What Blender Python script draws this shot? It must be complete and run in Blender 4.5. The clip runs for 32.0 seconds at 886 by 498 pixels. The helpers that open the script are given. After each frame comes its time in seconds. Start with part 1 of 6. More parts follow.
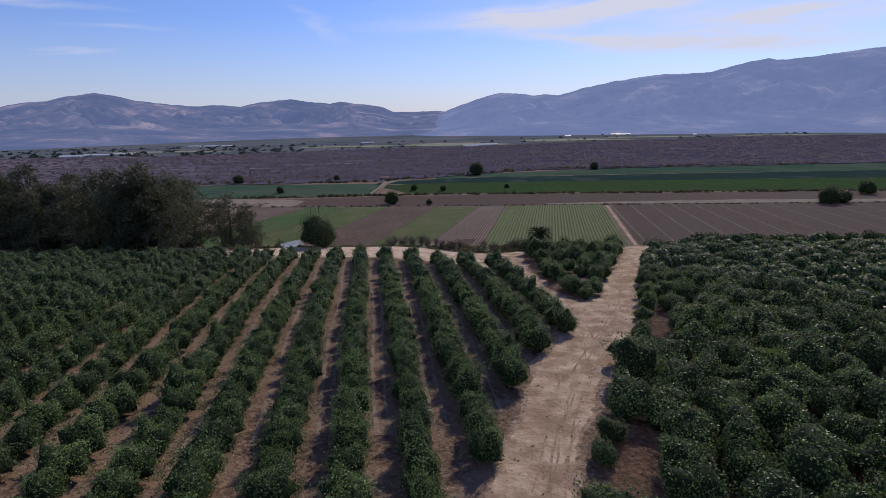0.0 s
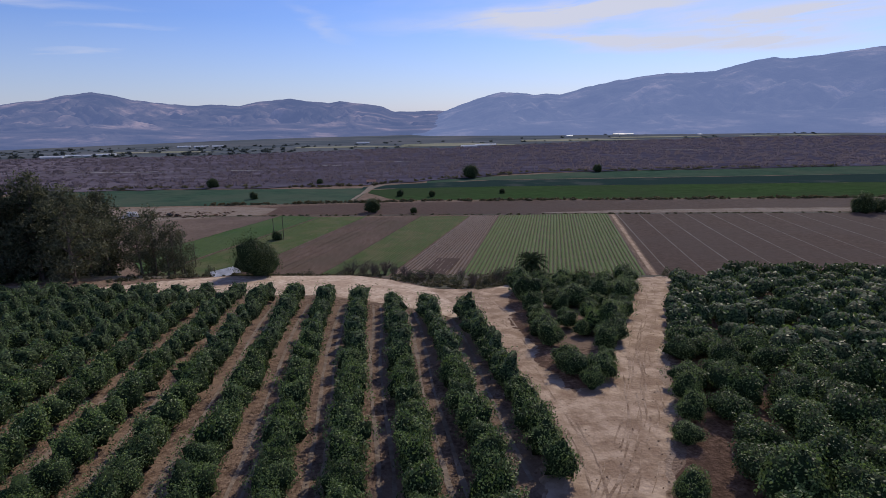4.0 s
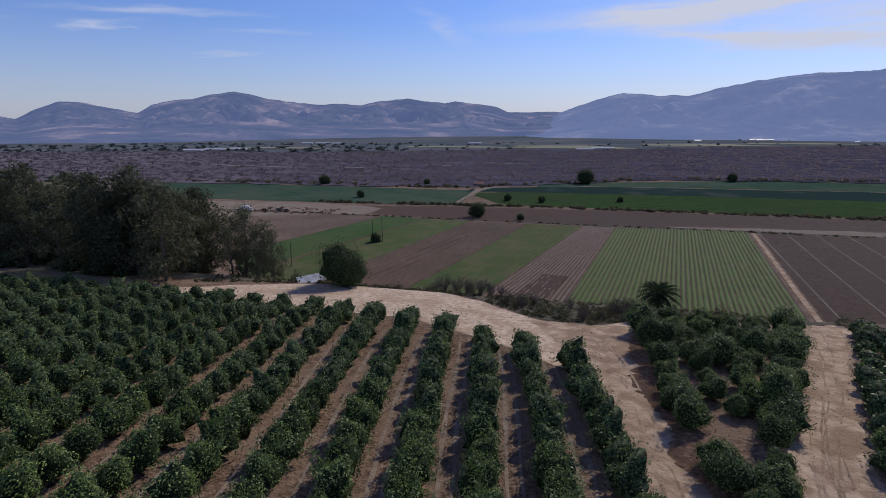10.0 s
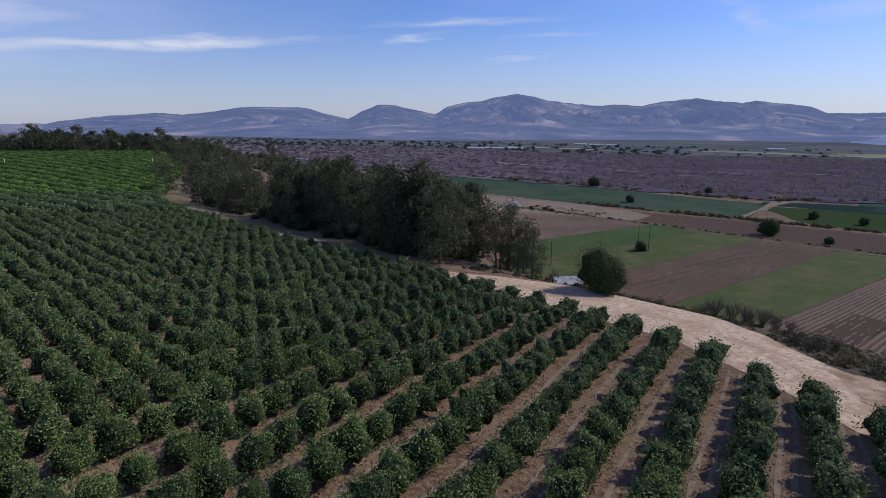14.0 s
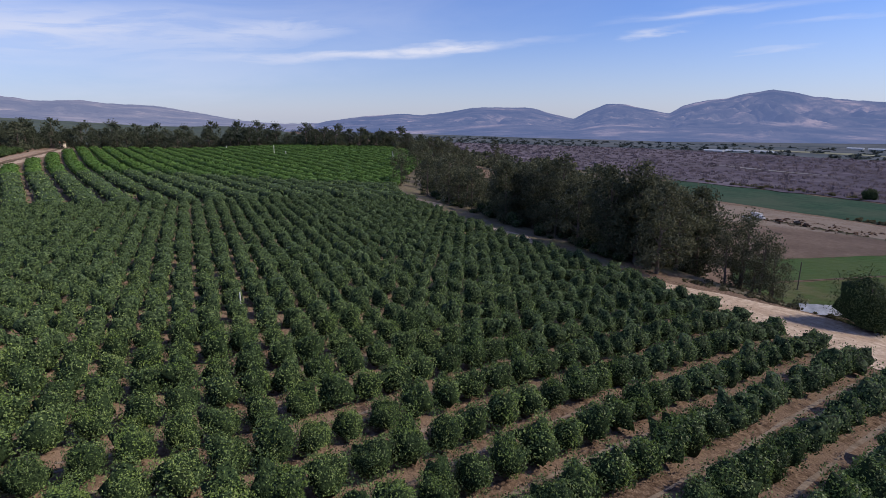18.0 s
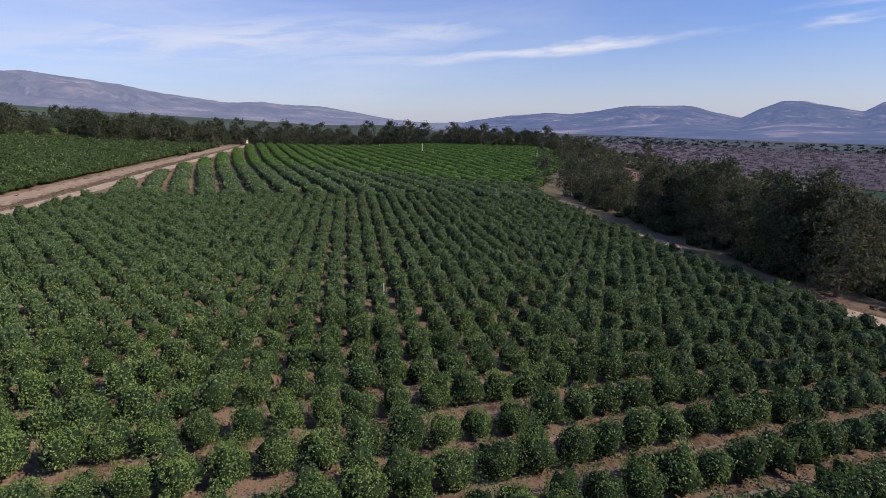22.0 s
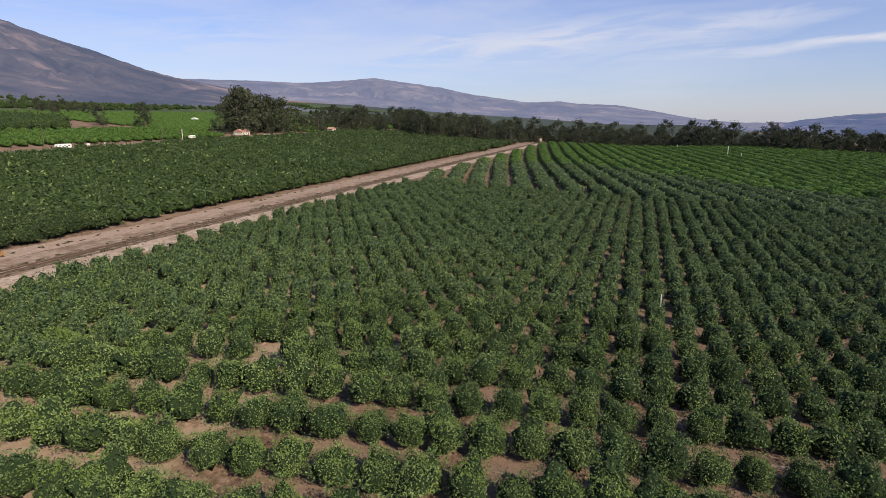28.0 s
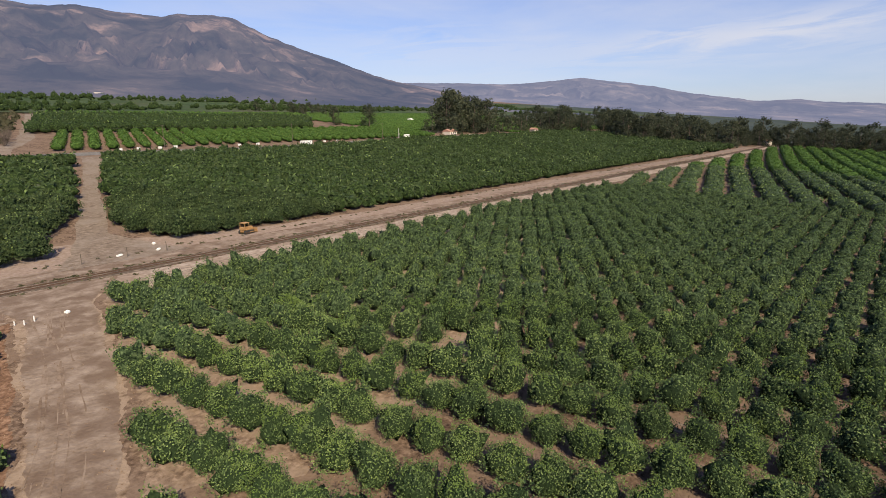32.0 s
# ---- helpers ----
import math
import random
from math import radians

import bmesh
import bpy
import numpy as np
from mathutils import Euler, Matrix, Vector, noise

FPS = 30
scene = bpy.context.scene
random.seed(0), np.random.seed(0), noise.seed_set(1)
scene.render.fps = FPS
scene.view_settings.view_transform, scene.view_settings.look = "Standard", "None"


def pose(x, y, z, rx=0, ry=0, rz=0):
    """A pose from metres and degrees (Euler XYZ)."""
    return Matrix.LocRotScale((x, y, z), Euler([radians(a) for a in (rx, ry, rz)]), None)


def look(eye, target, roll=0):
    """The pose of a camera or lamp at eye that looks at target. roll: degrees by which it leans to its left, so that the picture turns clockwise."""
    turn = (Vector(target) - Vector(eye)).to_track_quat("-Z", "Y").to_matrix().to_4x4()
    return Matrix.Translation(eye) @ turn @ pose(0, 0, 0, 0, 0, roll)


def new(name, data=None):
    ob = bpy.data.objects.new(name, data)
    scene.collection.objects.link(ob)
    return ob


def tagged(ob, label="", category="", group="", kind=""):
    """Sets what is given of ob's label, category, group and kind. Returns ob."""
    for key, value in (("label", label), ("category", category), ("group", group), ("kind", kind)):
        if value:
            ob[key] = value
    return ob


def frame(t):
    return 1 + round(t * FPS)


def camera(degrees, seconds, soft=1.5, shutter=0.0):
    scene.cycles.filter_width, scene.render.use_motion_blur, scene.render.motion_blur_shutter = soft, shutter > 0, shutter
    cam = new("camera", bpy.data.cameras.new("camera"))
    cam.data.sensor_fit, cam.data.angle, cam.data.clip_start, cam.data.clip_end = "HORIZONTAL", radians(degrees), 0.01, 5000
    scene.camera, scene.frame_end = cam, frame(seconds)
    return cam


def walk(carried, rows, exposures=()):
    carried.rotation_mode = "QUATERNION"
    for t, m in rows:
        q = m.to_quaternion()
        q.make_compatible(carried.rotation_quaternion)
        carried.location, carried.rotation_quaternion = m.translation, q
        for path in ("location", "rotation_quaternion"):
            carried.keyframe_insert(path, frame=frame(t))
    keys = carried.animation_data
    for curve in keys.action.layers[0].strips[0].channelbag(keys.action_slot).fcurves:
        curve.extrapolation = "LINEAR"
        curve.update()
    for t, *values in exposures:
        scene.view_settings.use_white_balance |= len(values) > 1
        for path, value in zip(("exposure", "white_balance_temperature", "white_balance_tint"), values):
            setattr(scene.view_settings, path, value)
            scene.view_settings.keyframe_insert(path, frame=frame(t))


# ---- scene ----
# camera: t, x, y, z, yaw, pitch, roll
cam = camera(78.65, 32.0, soft=0.4)
PATH = [
    (0.0, -3.24, 4.60, 35.89, -1.41, -13.83, -0.88),
    (0.5, -1.69, 9.71, 35.64, -1.34, -13.82, -0.94),
    (1.0, -0.21, 14.70, 35.42, -1.30, -13.83, -0.93),
    (1.5, 1.17, 19.43, 35.16, -1.27, -13.82, -0.91),
    (2.0, 2.50, 24.01, 34.98, -1.21, -13.80, -0.83),
    (2.5, 3.90, 28.73, 34.99, -1.07, -13.83, -0.85),
    (3.0, 5.21, 33.41, 34.93, -1.02, -13.82, -0.93),
    (3.5, 6.25, 38.00, 34.98, -1.14, -13.86, -0.96),
    (5.5, 8.48, 55.62, 35.35, -1.41, -13.85, -0.60),
    (6.0, 8.74, 58.93, 35.49, -1.05, -13.83, -0.48),
    (6.5, 8.58, 60.99, 35.58, -1.05, -13.83, -0.37),
    (7.0, 8.29, 61.72, 35.45, -0.81, -13.82, -0.33),
    (7.5, 7.97, 61.63, 35.14, -0.44, -13.79, -0.23),
    (8.0, 7.82, 61.62, 34.96, -0.02, -13.78, -0.21),
    (8.5, 7.77, 61.69, 34.83, 2.35, -13.77, -0.18),
    (9.0, 7.69, 61.92, 34.65, 5.36, -13.76, -0.10),
    (9.5, 7.56, 62.24, 34.53, 7.87, -13.73, -0.09),
    (10.0, 7.53, 62.58, 34.38, 10.35, -13.69, -0.12),
    (10.5, 7.30, 62.96, 34.22, 13.02, -13.64, -0.13),
    (11.0, 7.14, 63.16, 34.22, 16.45, -13.62, -0.07),
    (11.5, 7.10, 63.23, 34.19, 20.34, -13.57, 0.02),
    (12.0, 7.17, 63.32, 34.27, 24.72, -13.58, 0.09),
    (12.5, 7.25, 63.37, 34.30, 28.15, -13.56, 0.10),
    (13.0, 7.35, 63.28, 34.44, 30.85, -13.57, 0.06),
    (13.5, 7.37, 63.32, 34.47, 34.07, -13.58, -0.04),
    (14.0, 7.22, 63.44, 34.40, 38.22, -13.57, 0.08),
    (14.5, 7.15, 63.51, 34.34, 41.67, -13.56, 0.13),
    (15.0, 7.07, 63.58, 34.28, 44.99, -13.57, 0.22),
    (15.5, 6.84, 63.76, 34.20, 48.35, -13.60, 0.32),
    (17.5, 7.03, 64.63, 33.84, 58.97, -13.56, 0.04),
    (18.0, 7.09, 64.67, 33.87, 61.14, -13.58, -0.05),
    (18.5, 7.09, 64.65, 33.91, 63.50, -13.57, -0.07),
    (19.0, 7.10, 64.65, 33.99, 65.79, -13.59, -0.03),
    (19.5, 6.95, 64.62, 34.00, 67.94, -13.61, 0.10),
    (20.0, 6.97, 64.60, 34.00, 70.09, -13.59, -0.08),
    (20.5, 7.04, 64.58, 34.07, 71.78, -13.61, -0.04),
    (21.0, 7.00, 64.62, 34.11, 73.24, -13.64, -0.04),
    (21.5, 6.87, 64.65, 34.12, 74.67, -13.65, -0.06),
    (22.0, 6.84, 64.67, 34.13, 76.10, -13.64, -0.13),
    (22.5, 7.01, 64.69, 34.23, 77.69, -13.73, -0.09),
    (23.0, 7.25, 64.70, 34.29, 79.46, -13.76, -0.08),
    (23.5, 7.35, 64.68, 34.36, 81.43, -13.74, 0.03),
    (24.0, 7.46, 64.66, 34.39, 83.70, -13.76, -0.03),
    (24.5, 7.47, 64.68, 34.40, 86.66, -13.82, -0.01),
    (25.0, 7.30, 64.70, 34.34, 89.87, -13.81, -0.12),
    (25.5, 7.16, 64.77, 34.25, 92.51, -13.77, -0.17),
    (27.5, 6.91, 64.79, 34.22, 103.02, -13.69, -0.22),
    (28.0, 6.95, 64.76, 34.20, 105.72, -13.68, -0.08),
    (28.5, 6.90, 64.81, 34.22, 108.24, -13.67, -0.22),
    (29.0, 6.88, 64.82, 34.22, 110.51, -13.65, -0.24),
    (29.5, 6.86, 64.82, 34.18, 112.82, -13.60, -0.27),
    (30.0, 6.81, 64.84, 34.17, 115.46, -13.59, -0.20),
    (30.5, 6.86, 64.82, 34.14, 118.21, -13.57, -0.19),
    (31.0, 6.82, 64.82, 34.12, 121.31, -13.58, -0.19),
    (31.5, 6.80, 64.82, 34.08, 124.42, -13.57, -0.17),
    (32.0, 6.80, 64.83, 34.06, 126.44, -13.58, -0.13),
]
EXPOSURES = [(0.0, -0.1, 6350, 14), (7.0, -0.2, 6280, 12), (9.0, -0.24, 6250, 12), (13.0, -0.15, 6150, 11), (17.0, 0.02, 6250, 12), (19.0, 0.06, 6350, 12), (25.0, 0.08, 6650, 11), (32.0, 0.07, 7050, 9)]
walk(cam, [(t, pose(x, y, z, 90 + pitch, 0, yaw) @ pose(0, 0, 0, 0, 0, roll)) for t, x, y, z, yaw, pitch, roll in PATH], EXPOSURES)
# ---- light and sky ----
SUN_AZ, SUN_EL = 33.0, 38.0     # clockwise from +y, above the horizon
CLOUD_AT = (3.1, 1.7, 0.4)
world = bpy.data.worlds.new("world")
scene.world = world
world.use_nodes = True
wn, wl = world.node_tree.nodes, world.node_tree.links
wn.clear()


def wnode(kind, **kw):
    n = wn.new(kind)
    for k, v in kw.items():
        n.inputs[k].default_value = v
    return n


sky = wn.new("ShaderNodeTexSky")
sky.sky_type, sky.sun_disc = "NISHITA", False
sky.sun_elevation, sky.sun_rotation = radians(SUN_EL), radians(SUN_AZ)
sky.altitude, sky.air_density, sky.dust_density, sky.ozone_density = 150, 1.15, 0.35, 4.5
wco = wn.new("ShaderNodeTexCoord")
wmap = wn.new("ShaderNodeMapping")
wmap.inputs["Location"].default_value = CLOUD_AT
wmap.inputs["Rotation"].default_value = (radians(4), radians(-5), 0)
wmap.inputs["Scale"].default_value = (1.0, 1.0, 6.0)
wl.new(wco.outputs["Generated"], wmap.inputs[0])
cl1 = wnode("ShaderNodeTexNoise", Scale=2.1, Detail=9.0, Roughness=0.58, Distortion=0.5)
cl2 = wnode("ShaderNodeTexNoise", Scale=0.9, Detail=3.0, Roughness=0.5)
wl.new(wmap.outputs[0], cl1.inputs["Vector"]); wl.new(wmap.outputs[0], cl2.inputs["Vector"])
r1 = wn.new("ShaderNodeValToRGB"); r1.color_ramp.elements[0].position, r1.color_ramp.elements[1].position = 0.46, 0.68
r2 = wn.new("ShaderNodeValToRGB"); r2.color_ramp.elements[0].position, r2.color_ramp.elements[1].position = 0.34, 0.58
wl.new(cl1.outputs["Fac"], r1.inputs[0]); wl.new(cl2.outputs["Fac"], r2.inputs[0])
cm = wn.new("ShaderNodeMath"); cm.operation = "MULTIPLY"
wl.new(r1.outputs[0], cm.inputs[0]); wl.new(r2.outputs[0], cm.inputs[1])
cm2 = wn.new("ShaderNodeMath"); cm2.operation = "MULTIPLY"; cm2.use_clamp = True
wl.new(cm.outputs[0], cm2.inputs[0])
# the veil is thickest in the north-east, round the sun's side
veil = wn.new("ShaderNodeVectorMath"); veil.operation = "DOT_PRODUCT"
veil.inputs[1].default_value = (0.44, 0.87, 0.22)
wl.new(wco.outputs["Generated"], veil.inputs[0])
vr = wn.new("ShaderNodeMapRange")
vr.inputs["From Min"].default_value, vr.inputs["From Max"].default_value = 0.78, 0.985
vr.inputs["To Min"].default_value, vr.inputs["To Max"].default_value = 0.45, 2.3
wl.new(veil.outputs["Value"], vr.inputs["Value"]); wl.new(vr.outputs[0], cm2.inputs[1])
# a thin even haze towards the south-west
west = wn.new("ShaderNodeVectorMath"); west.operation = "DOT_PRODUCT"
west.inputs[1].default_value = (-0.78, -0.60, 0.15)
wl.new(wco.outputs["Generated"], west.inputs[0])
wr = wn.new("ShaderNodeMapRange")
wr.inputs["From Min"].default_value, wr.inputs["From Max"].default_value = 0.1, 0.95
wr.inputs["To Min"].default_value, wr.inputs["To Max"].default_value = 0.0, 0.36
wl.new(west.outputs["Value"], wr.inputs["Value"])
cmax = wn.new("ShaderNodeMath"); cmax.operation = "MAXIMUM"
sep = wn.new("ShaderNodeSeparateXYZ")
wl.new(wco.outputs["Generated"], sep.inputs[0])
low = wn.new("ShaderNodeMapRange")
low.inputs["From Min"].default_value, low.inputs["From Max"].default_value = 0.0, 0.16
low.inputs["To Min"].default_value, low.inputs["To Max"].default_value = 0.38, 0.0
wl.new(sep.outputs["Z"], low.inputs["Value"])
haze = wn.new("ShaderNodeMath"); haze.operation = "MAXIMUM"
streak = wn.new("ShaderNodeMapRange")
streak.inputs["From Min"].default_value, streak.inputs["From Max"].default_value = 0.30, 0.66
streak.inputs["To Min"].default_value, streak.inputs["To Max"].default_value = 0.45, 1.6
wl.new(cl1.outputs["Fac"], streak.inputs["Value"])
wst = wn.new("ShaderNodeMath"); wst.operation = "MULTIPLY"
wl.new(wr.outputs[0], wst.inputs[0]); wl.new(streak.outputs[0], wst.inputs[1])
wl.new(wst.outputs[0], haze.inputs[0]); wl.new(low.outputs[0], haze.inputs[1])


def sky_math(op, a, b=None, clamp=False):
    n = wn.new("ShaderNodeMath")
    n.operation, n.use_clamp = op, clamp
    for k, v in enumerate((a, b)):
        if v is None:
            continue
        if isinstance(v, (int, float)):
            n.inputs[k].default_value = v
        else:
            wl.new(v, n.inputs[k])
    return n.outputs[0]


# cirrus: drawn-out wisps over the valley; bearing and height in degrees, half length, half thickness, slope, density
WISPS = [(-15, 9.5, 13, 1.2, -0.05, 1.5), (-15.5, 7.2, 6, 0.4, 0.08, 1.1), (-27, 6.0, 11, 0.9, 0.03, 1.2), (-32, 7.8, 10, 1.1, 0.0, 1.2), (88, 6.5, 22, 3.2, 0.0, 0.38),
         (9.5, 8.6, 3.0, 0.7, 0.5, 0.28), (31.5, 5.3, 3.5, 0.2, -0.08, 0.4), (28.5, 7.7, 4, 0.22, -0.05, 0.3), (60, 6.9, 8, 0.4, -0.07, 0.6),
         (36.5, 9.2, 6, 0.3, -0.03, 0.6), (40.8, 7.5, 2, 0.28, -0.23, 0.4), (32, 5.65, 3, 0.2, 0.0, 0.32), (68, 6.3, 15, 0.5, -0.062, 0.5),
         (41, 7.5, 3, 0.35, -0.18, 0.3), (97, 7.4, 13, 1.5, -0.1, 0.4), (76, 8.0, 8, 0.9, -0.1, 0.4), (75, 1.8, 14, 1.0, 0.0, 0.3), (126, 6.5, 24, 4.5, 0.0, 0.5)]
wsep = wn.new("ShaderNodeSeparateXYZ")
wl.new(wco.outputs["Generated"], wsep.inputs[0])
bearing = sky_math("MULTIPLY", sky_math("ARCTAN2", sky_math("MULTIPLY", wsep.outputs[0], -1.0), wsep.outputs[1]), 57.2958)
height = sky_math("MULTIPLY", sky_math("ARCSINE", wsep.outputs[2]), 57.2958)
drift = wnode("ShaderNodeTexNoise", Scale=5.0, Detail=5.0, Roughness=0.55)
wl.new(wmap.outputs[0], drift.inputs["Vector"])
dsep = wn.new("ShaderNodeSeparateColor")
wl.new(drift.outputs["Color"], dsep.inputs[0])
bent_b = sky_math("ADD", bearing, sky_math("MULTIPLY", sky_math("SUBTRACT", dsep.outputs[0], 0.5), 12.0))
bent_h = sky_math("ADD", height, sky_math("MULTIPLY", sky_math("SUBTRACT", dsep.outputs[1], 0.5), 2.2))
total = None
for b0, h0, half, thick, slope, density in WISPS:
    db = sky_math("SUBTRACT", bent_b, float(b0))
    dh = sky_math("SUBTRACT", sky_math("SUBTRACT", bent_h, float(h0)), sky_math("MULTIPLY", db, float(slope)))
    q = sky_math("ADD", sky_math("POWER", sky_math("MULTIPLY", sky_math("ABSOLUTE", db), 1.0 / half), 2.0), sky_math("POWER", sky_math("MULTIPLY", sky_math("ABSOLUTE", dh), 1.0 / thick), 2.0))
    g = sky_math("MULTIPLY", sky_math("EXPONENT", sky_math("MULTIPLY", q, -1.0)), density)
    total = g if total is None else sky_math("ADD", total, g)
fibre_co = wn.new("ShaderNodeCombineXYZ")
wl.new(sky_math("MULTIPLY", bearing, 0.10), fibre_co.inputs[0])
wl.new(sky_math("ADD", sky_math("MULTIPLY", height, 0.75), sky_math("MULTIPLY", bearing, 0.05)), fibre_co.inputs[1])
fibre = wnode("ShaderNodeTexNoise", Scale=1.0, Detail=9.0, Roughness=0.6, Distortion=0.6)
wl.new(fibre_co.outputs[0], fibre.inputs["Vector"])
cirrus = sky_math("MULTIPLY", total, sky_math("MULTIPLY", sky_math("SUBTRACT", fibre.outputs["Fac"], 0.22), 3.2, True), True)
above = wn.new("ShaderNodeMapRange")      # the broken veil overhead, above the wisps
above.inputs["From Min"].default_value, above.inputs["From Max"].default_value = 10.0, 16.0
above.inputs["To Min"].default_value, above.inputs["To Max"].default_value = 0.12, 1.0
wl.new(height, above.inputs["Value"])
overhead = sky_math("MULTIPLY", cm2.outputs[0], above.outputs[0])
wl.new(sky_math("MAXIMUM", overhead, cirrus), cmax.inputs[0]); wl.new(haze.outputs[0], cmax.inputs[1])
wmix = wn.new("ShaderNodeMix"); wmix.data_type = "RGBA"
tint = wn.new("ShaderNodeMix"); tint.data_type = "RGBA"; tint.blend_type = "MULTIPLY"
tint.inputs[0].default_value, tint.inputs[7].default_value = 1.0, (0.76, 0.85, 1.28, 1)
wl.new(sky.outputs[0], tint.inputs[6])
wl.new(cmax.outputs[0], wmix.inputs[0]); wl.new(tint.outputs[2], wmix.inputs[6])
wmix.inputs[7].default_value = (6.7, 7.0, 8.2, 1)
bgn = wn.new("ShaderNodeBackground"); bgn.inputs["Strength"].default_value = 0.102
wl.new(wmix.outputs[2], bgn.inputs["Color"])
wout = wn.new("ShaderNodeOutputWorld")
wl.new(bgn.outputs[0], wout.inputs["Surface"])

sun_data = bpy.data.lights.new("sun", "SUN")
sun_data.energy, sun_data.angle, sun_data.color = 5.0, radians(0.6), (1.0, 0.88, 0.69)
sun = new("sun", sun_data)
sun_dir = Vector((math.sin(radians(SUN_AZ)) * math.cos(radians(SUN_EL)), math.cos(radians(SUN_AZ)) * math.cos(radians(SUN_EL)), math.sin(radians(SUN_EL))))
sun.matrix_world = look(sun_dir * 300, (0, 0, 0))

# ---- plan: s runs west along the railway, n north from it ----
RAIL_AZ = radians(86.0)
R0 = np.array([-26.0, -48.78])
RD = np.array([-math.sin(RAIL_AZ), math.cos(RAIL_AZ)])
RN = np.array([math.cos(RAIL_AZ), math.sin(RAIL_AZ)])
PROFILE_N = [-4800, -1500, -700, -330, -200, -100, -18, 0, 110, 155, 200, 226, 240, 262, 300, 1000, 2200, 4800]
PROFILE_Z = [330, 120, 52, 28, 18.5, 10.5, 5.0, 4.7, 1.2, -0.3, -4.0, -6.9, -8.5, -20, -20.5, -24, -27, -30]


def smooth(a, b, v):
    u = np.clip((v - a) / (b - a), 0, 1)
    return u * u * (3 - 2 * u)


def to_sn(x, y):
    return (x - R0[0]) * RD[0] + (y - R0[1]) * RD[1], (x - R0[0]) * RN[0] + (y - R0[1]) * RN[1]


def to_xy(s, n):
    return R0[0] + s * RD[0] + n * RN[0], R0[1] + s * RD[1] + n * RN[1]


def ground_z(x, y):
    s, n = to_sn(np.asarray(x, float), np.asarray(y, float))
    m = n - 170 * smooth(230, 620, s) * smooth(90, 240, n)
    w = np.where(np.abs(m) < 60, 4.0, 3.0)
    return sum(np.interp(m + k * w, PROFILE_N, PROFILE_Z) for k in (-1, -0.5, 0, 0.5, 1)) / 5


# ---- mesh helpers ----
def quads(name, verts, faces, mats, index=None, smooth_shade=False):
    """A mesh of quads from arrays of places and corner numbers."""
    me = bpy.data.meshes.new(name)
    verts, faces = np.asarray(verts, np.float32).reshape(-1, 3), np.asarray(faces, np.int32).reshape(-1, 4)
    me.vertices.add(len(verts)); me.vertices.foreach_set("co", verts.ravel())
    me.loops.add(faces.size); me.loops.foreach_set("vertex_index", faces.ravel())
    me.polygons.add(len(faces)); me.polygons.foreach_set("loop_start", np.arange(0, faces.size, 4, dtype=np.int32))
    for m in mats:
        me.materials.append(m)
    if index is not None:
        me.polygons.foreach_set("material_index", np.asarray(index, np.int32))
    me.polygons.foreach_set("use_smooth", np.full(len(faces), smooth_shade or index is not None))
    me.update(calc_edges=True)
    return me


def part(name, data, parent, label=""):
    """Links mesh data, or a bmesh with its material, as one part under a thing or part."""
    if isinstance(data, tuple):
        bm, mat = data
        data = bpy.data.meshes.new(name)
        bm.to_mesh(data); bm.free(); data.materials.append(mat)
    ob = new(name, data)
    ob.parent = parent
    return tagged(ob, label)


def thing(name, label, category, group="", m=None):
    ob = new(name)
    ob.empty_display_size = 0.3
    if m is not None:
        ob.matrix_basis = m
    return tagged(ob, label, category, group)


def grid_faces(nu, nv):
    a = (np.arange(nu - 1)[:, None] * nv + np.arange(nv - 1)[None, :]).ravel()
    return np.stack([a, a + nv, a + nv + 1, a + 1], 1)


def box(bm, x, y, z, sx, sy, sz, rz=0.0, bev=0.0, rx=0.0, ry=0.0):
    r = bmesh.ops.create_cube(bm, size=1.0, matrix=pose(x, y, z, rx, ry, rz) @ Matrix.Diagonal((sx, sy, sz, 1)))
    if bev:
        es = list({e for v in r["verts"] for e in v.link_edges})
        bmesh.ops.bevel(bm, geom=es, offset=bev, segments=2, affect="EDGES")


def tube(bm, a, b, ra, rb, seg=7):
    a, b = Vector(a), Vector(b)
    d = b - a
    m = Matrix.Translation((a + b) / 2) @ d.to_track_quat("Z", "Y").to_matrix().to_4x4()
    bmesh.ops.create_cone(bm, cap_ends=True, segments=seg, radius1=ra, radius2=rb, depth=d.length, matrix=m)


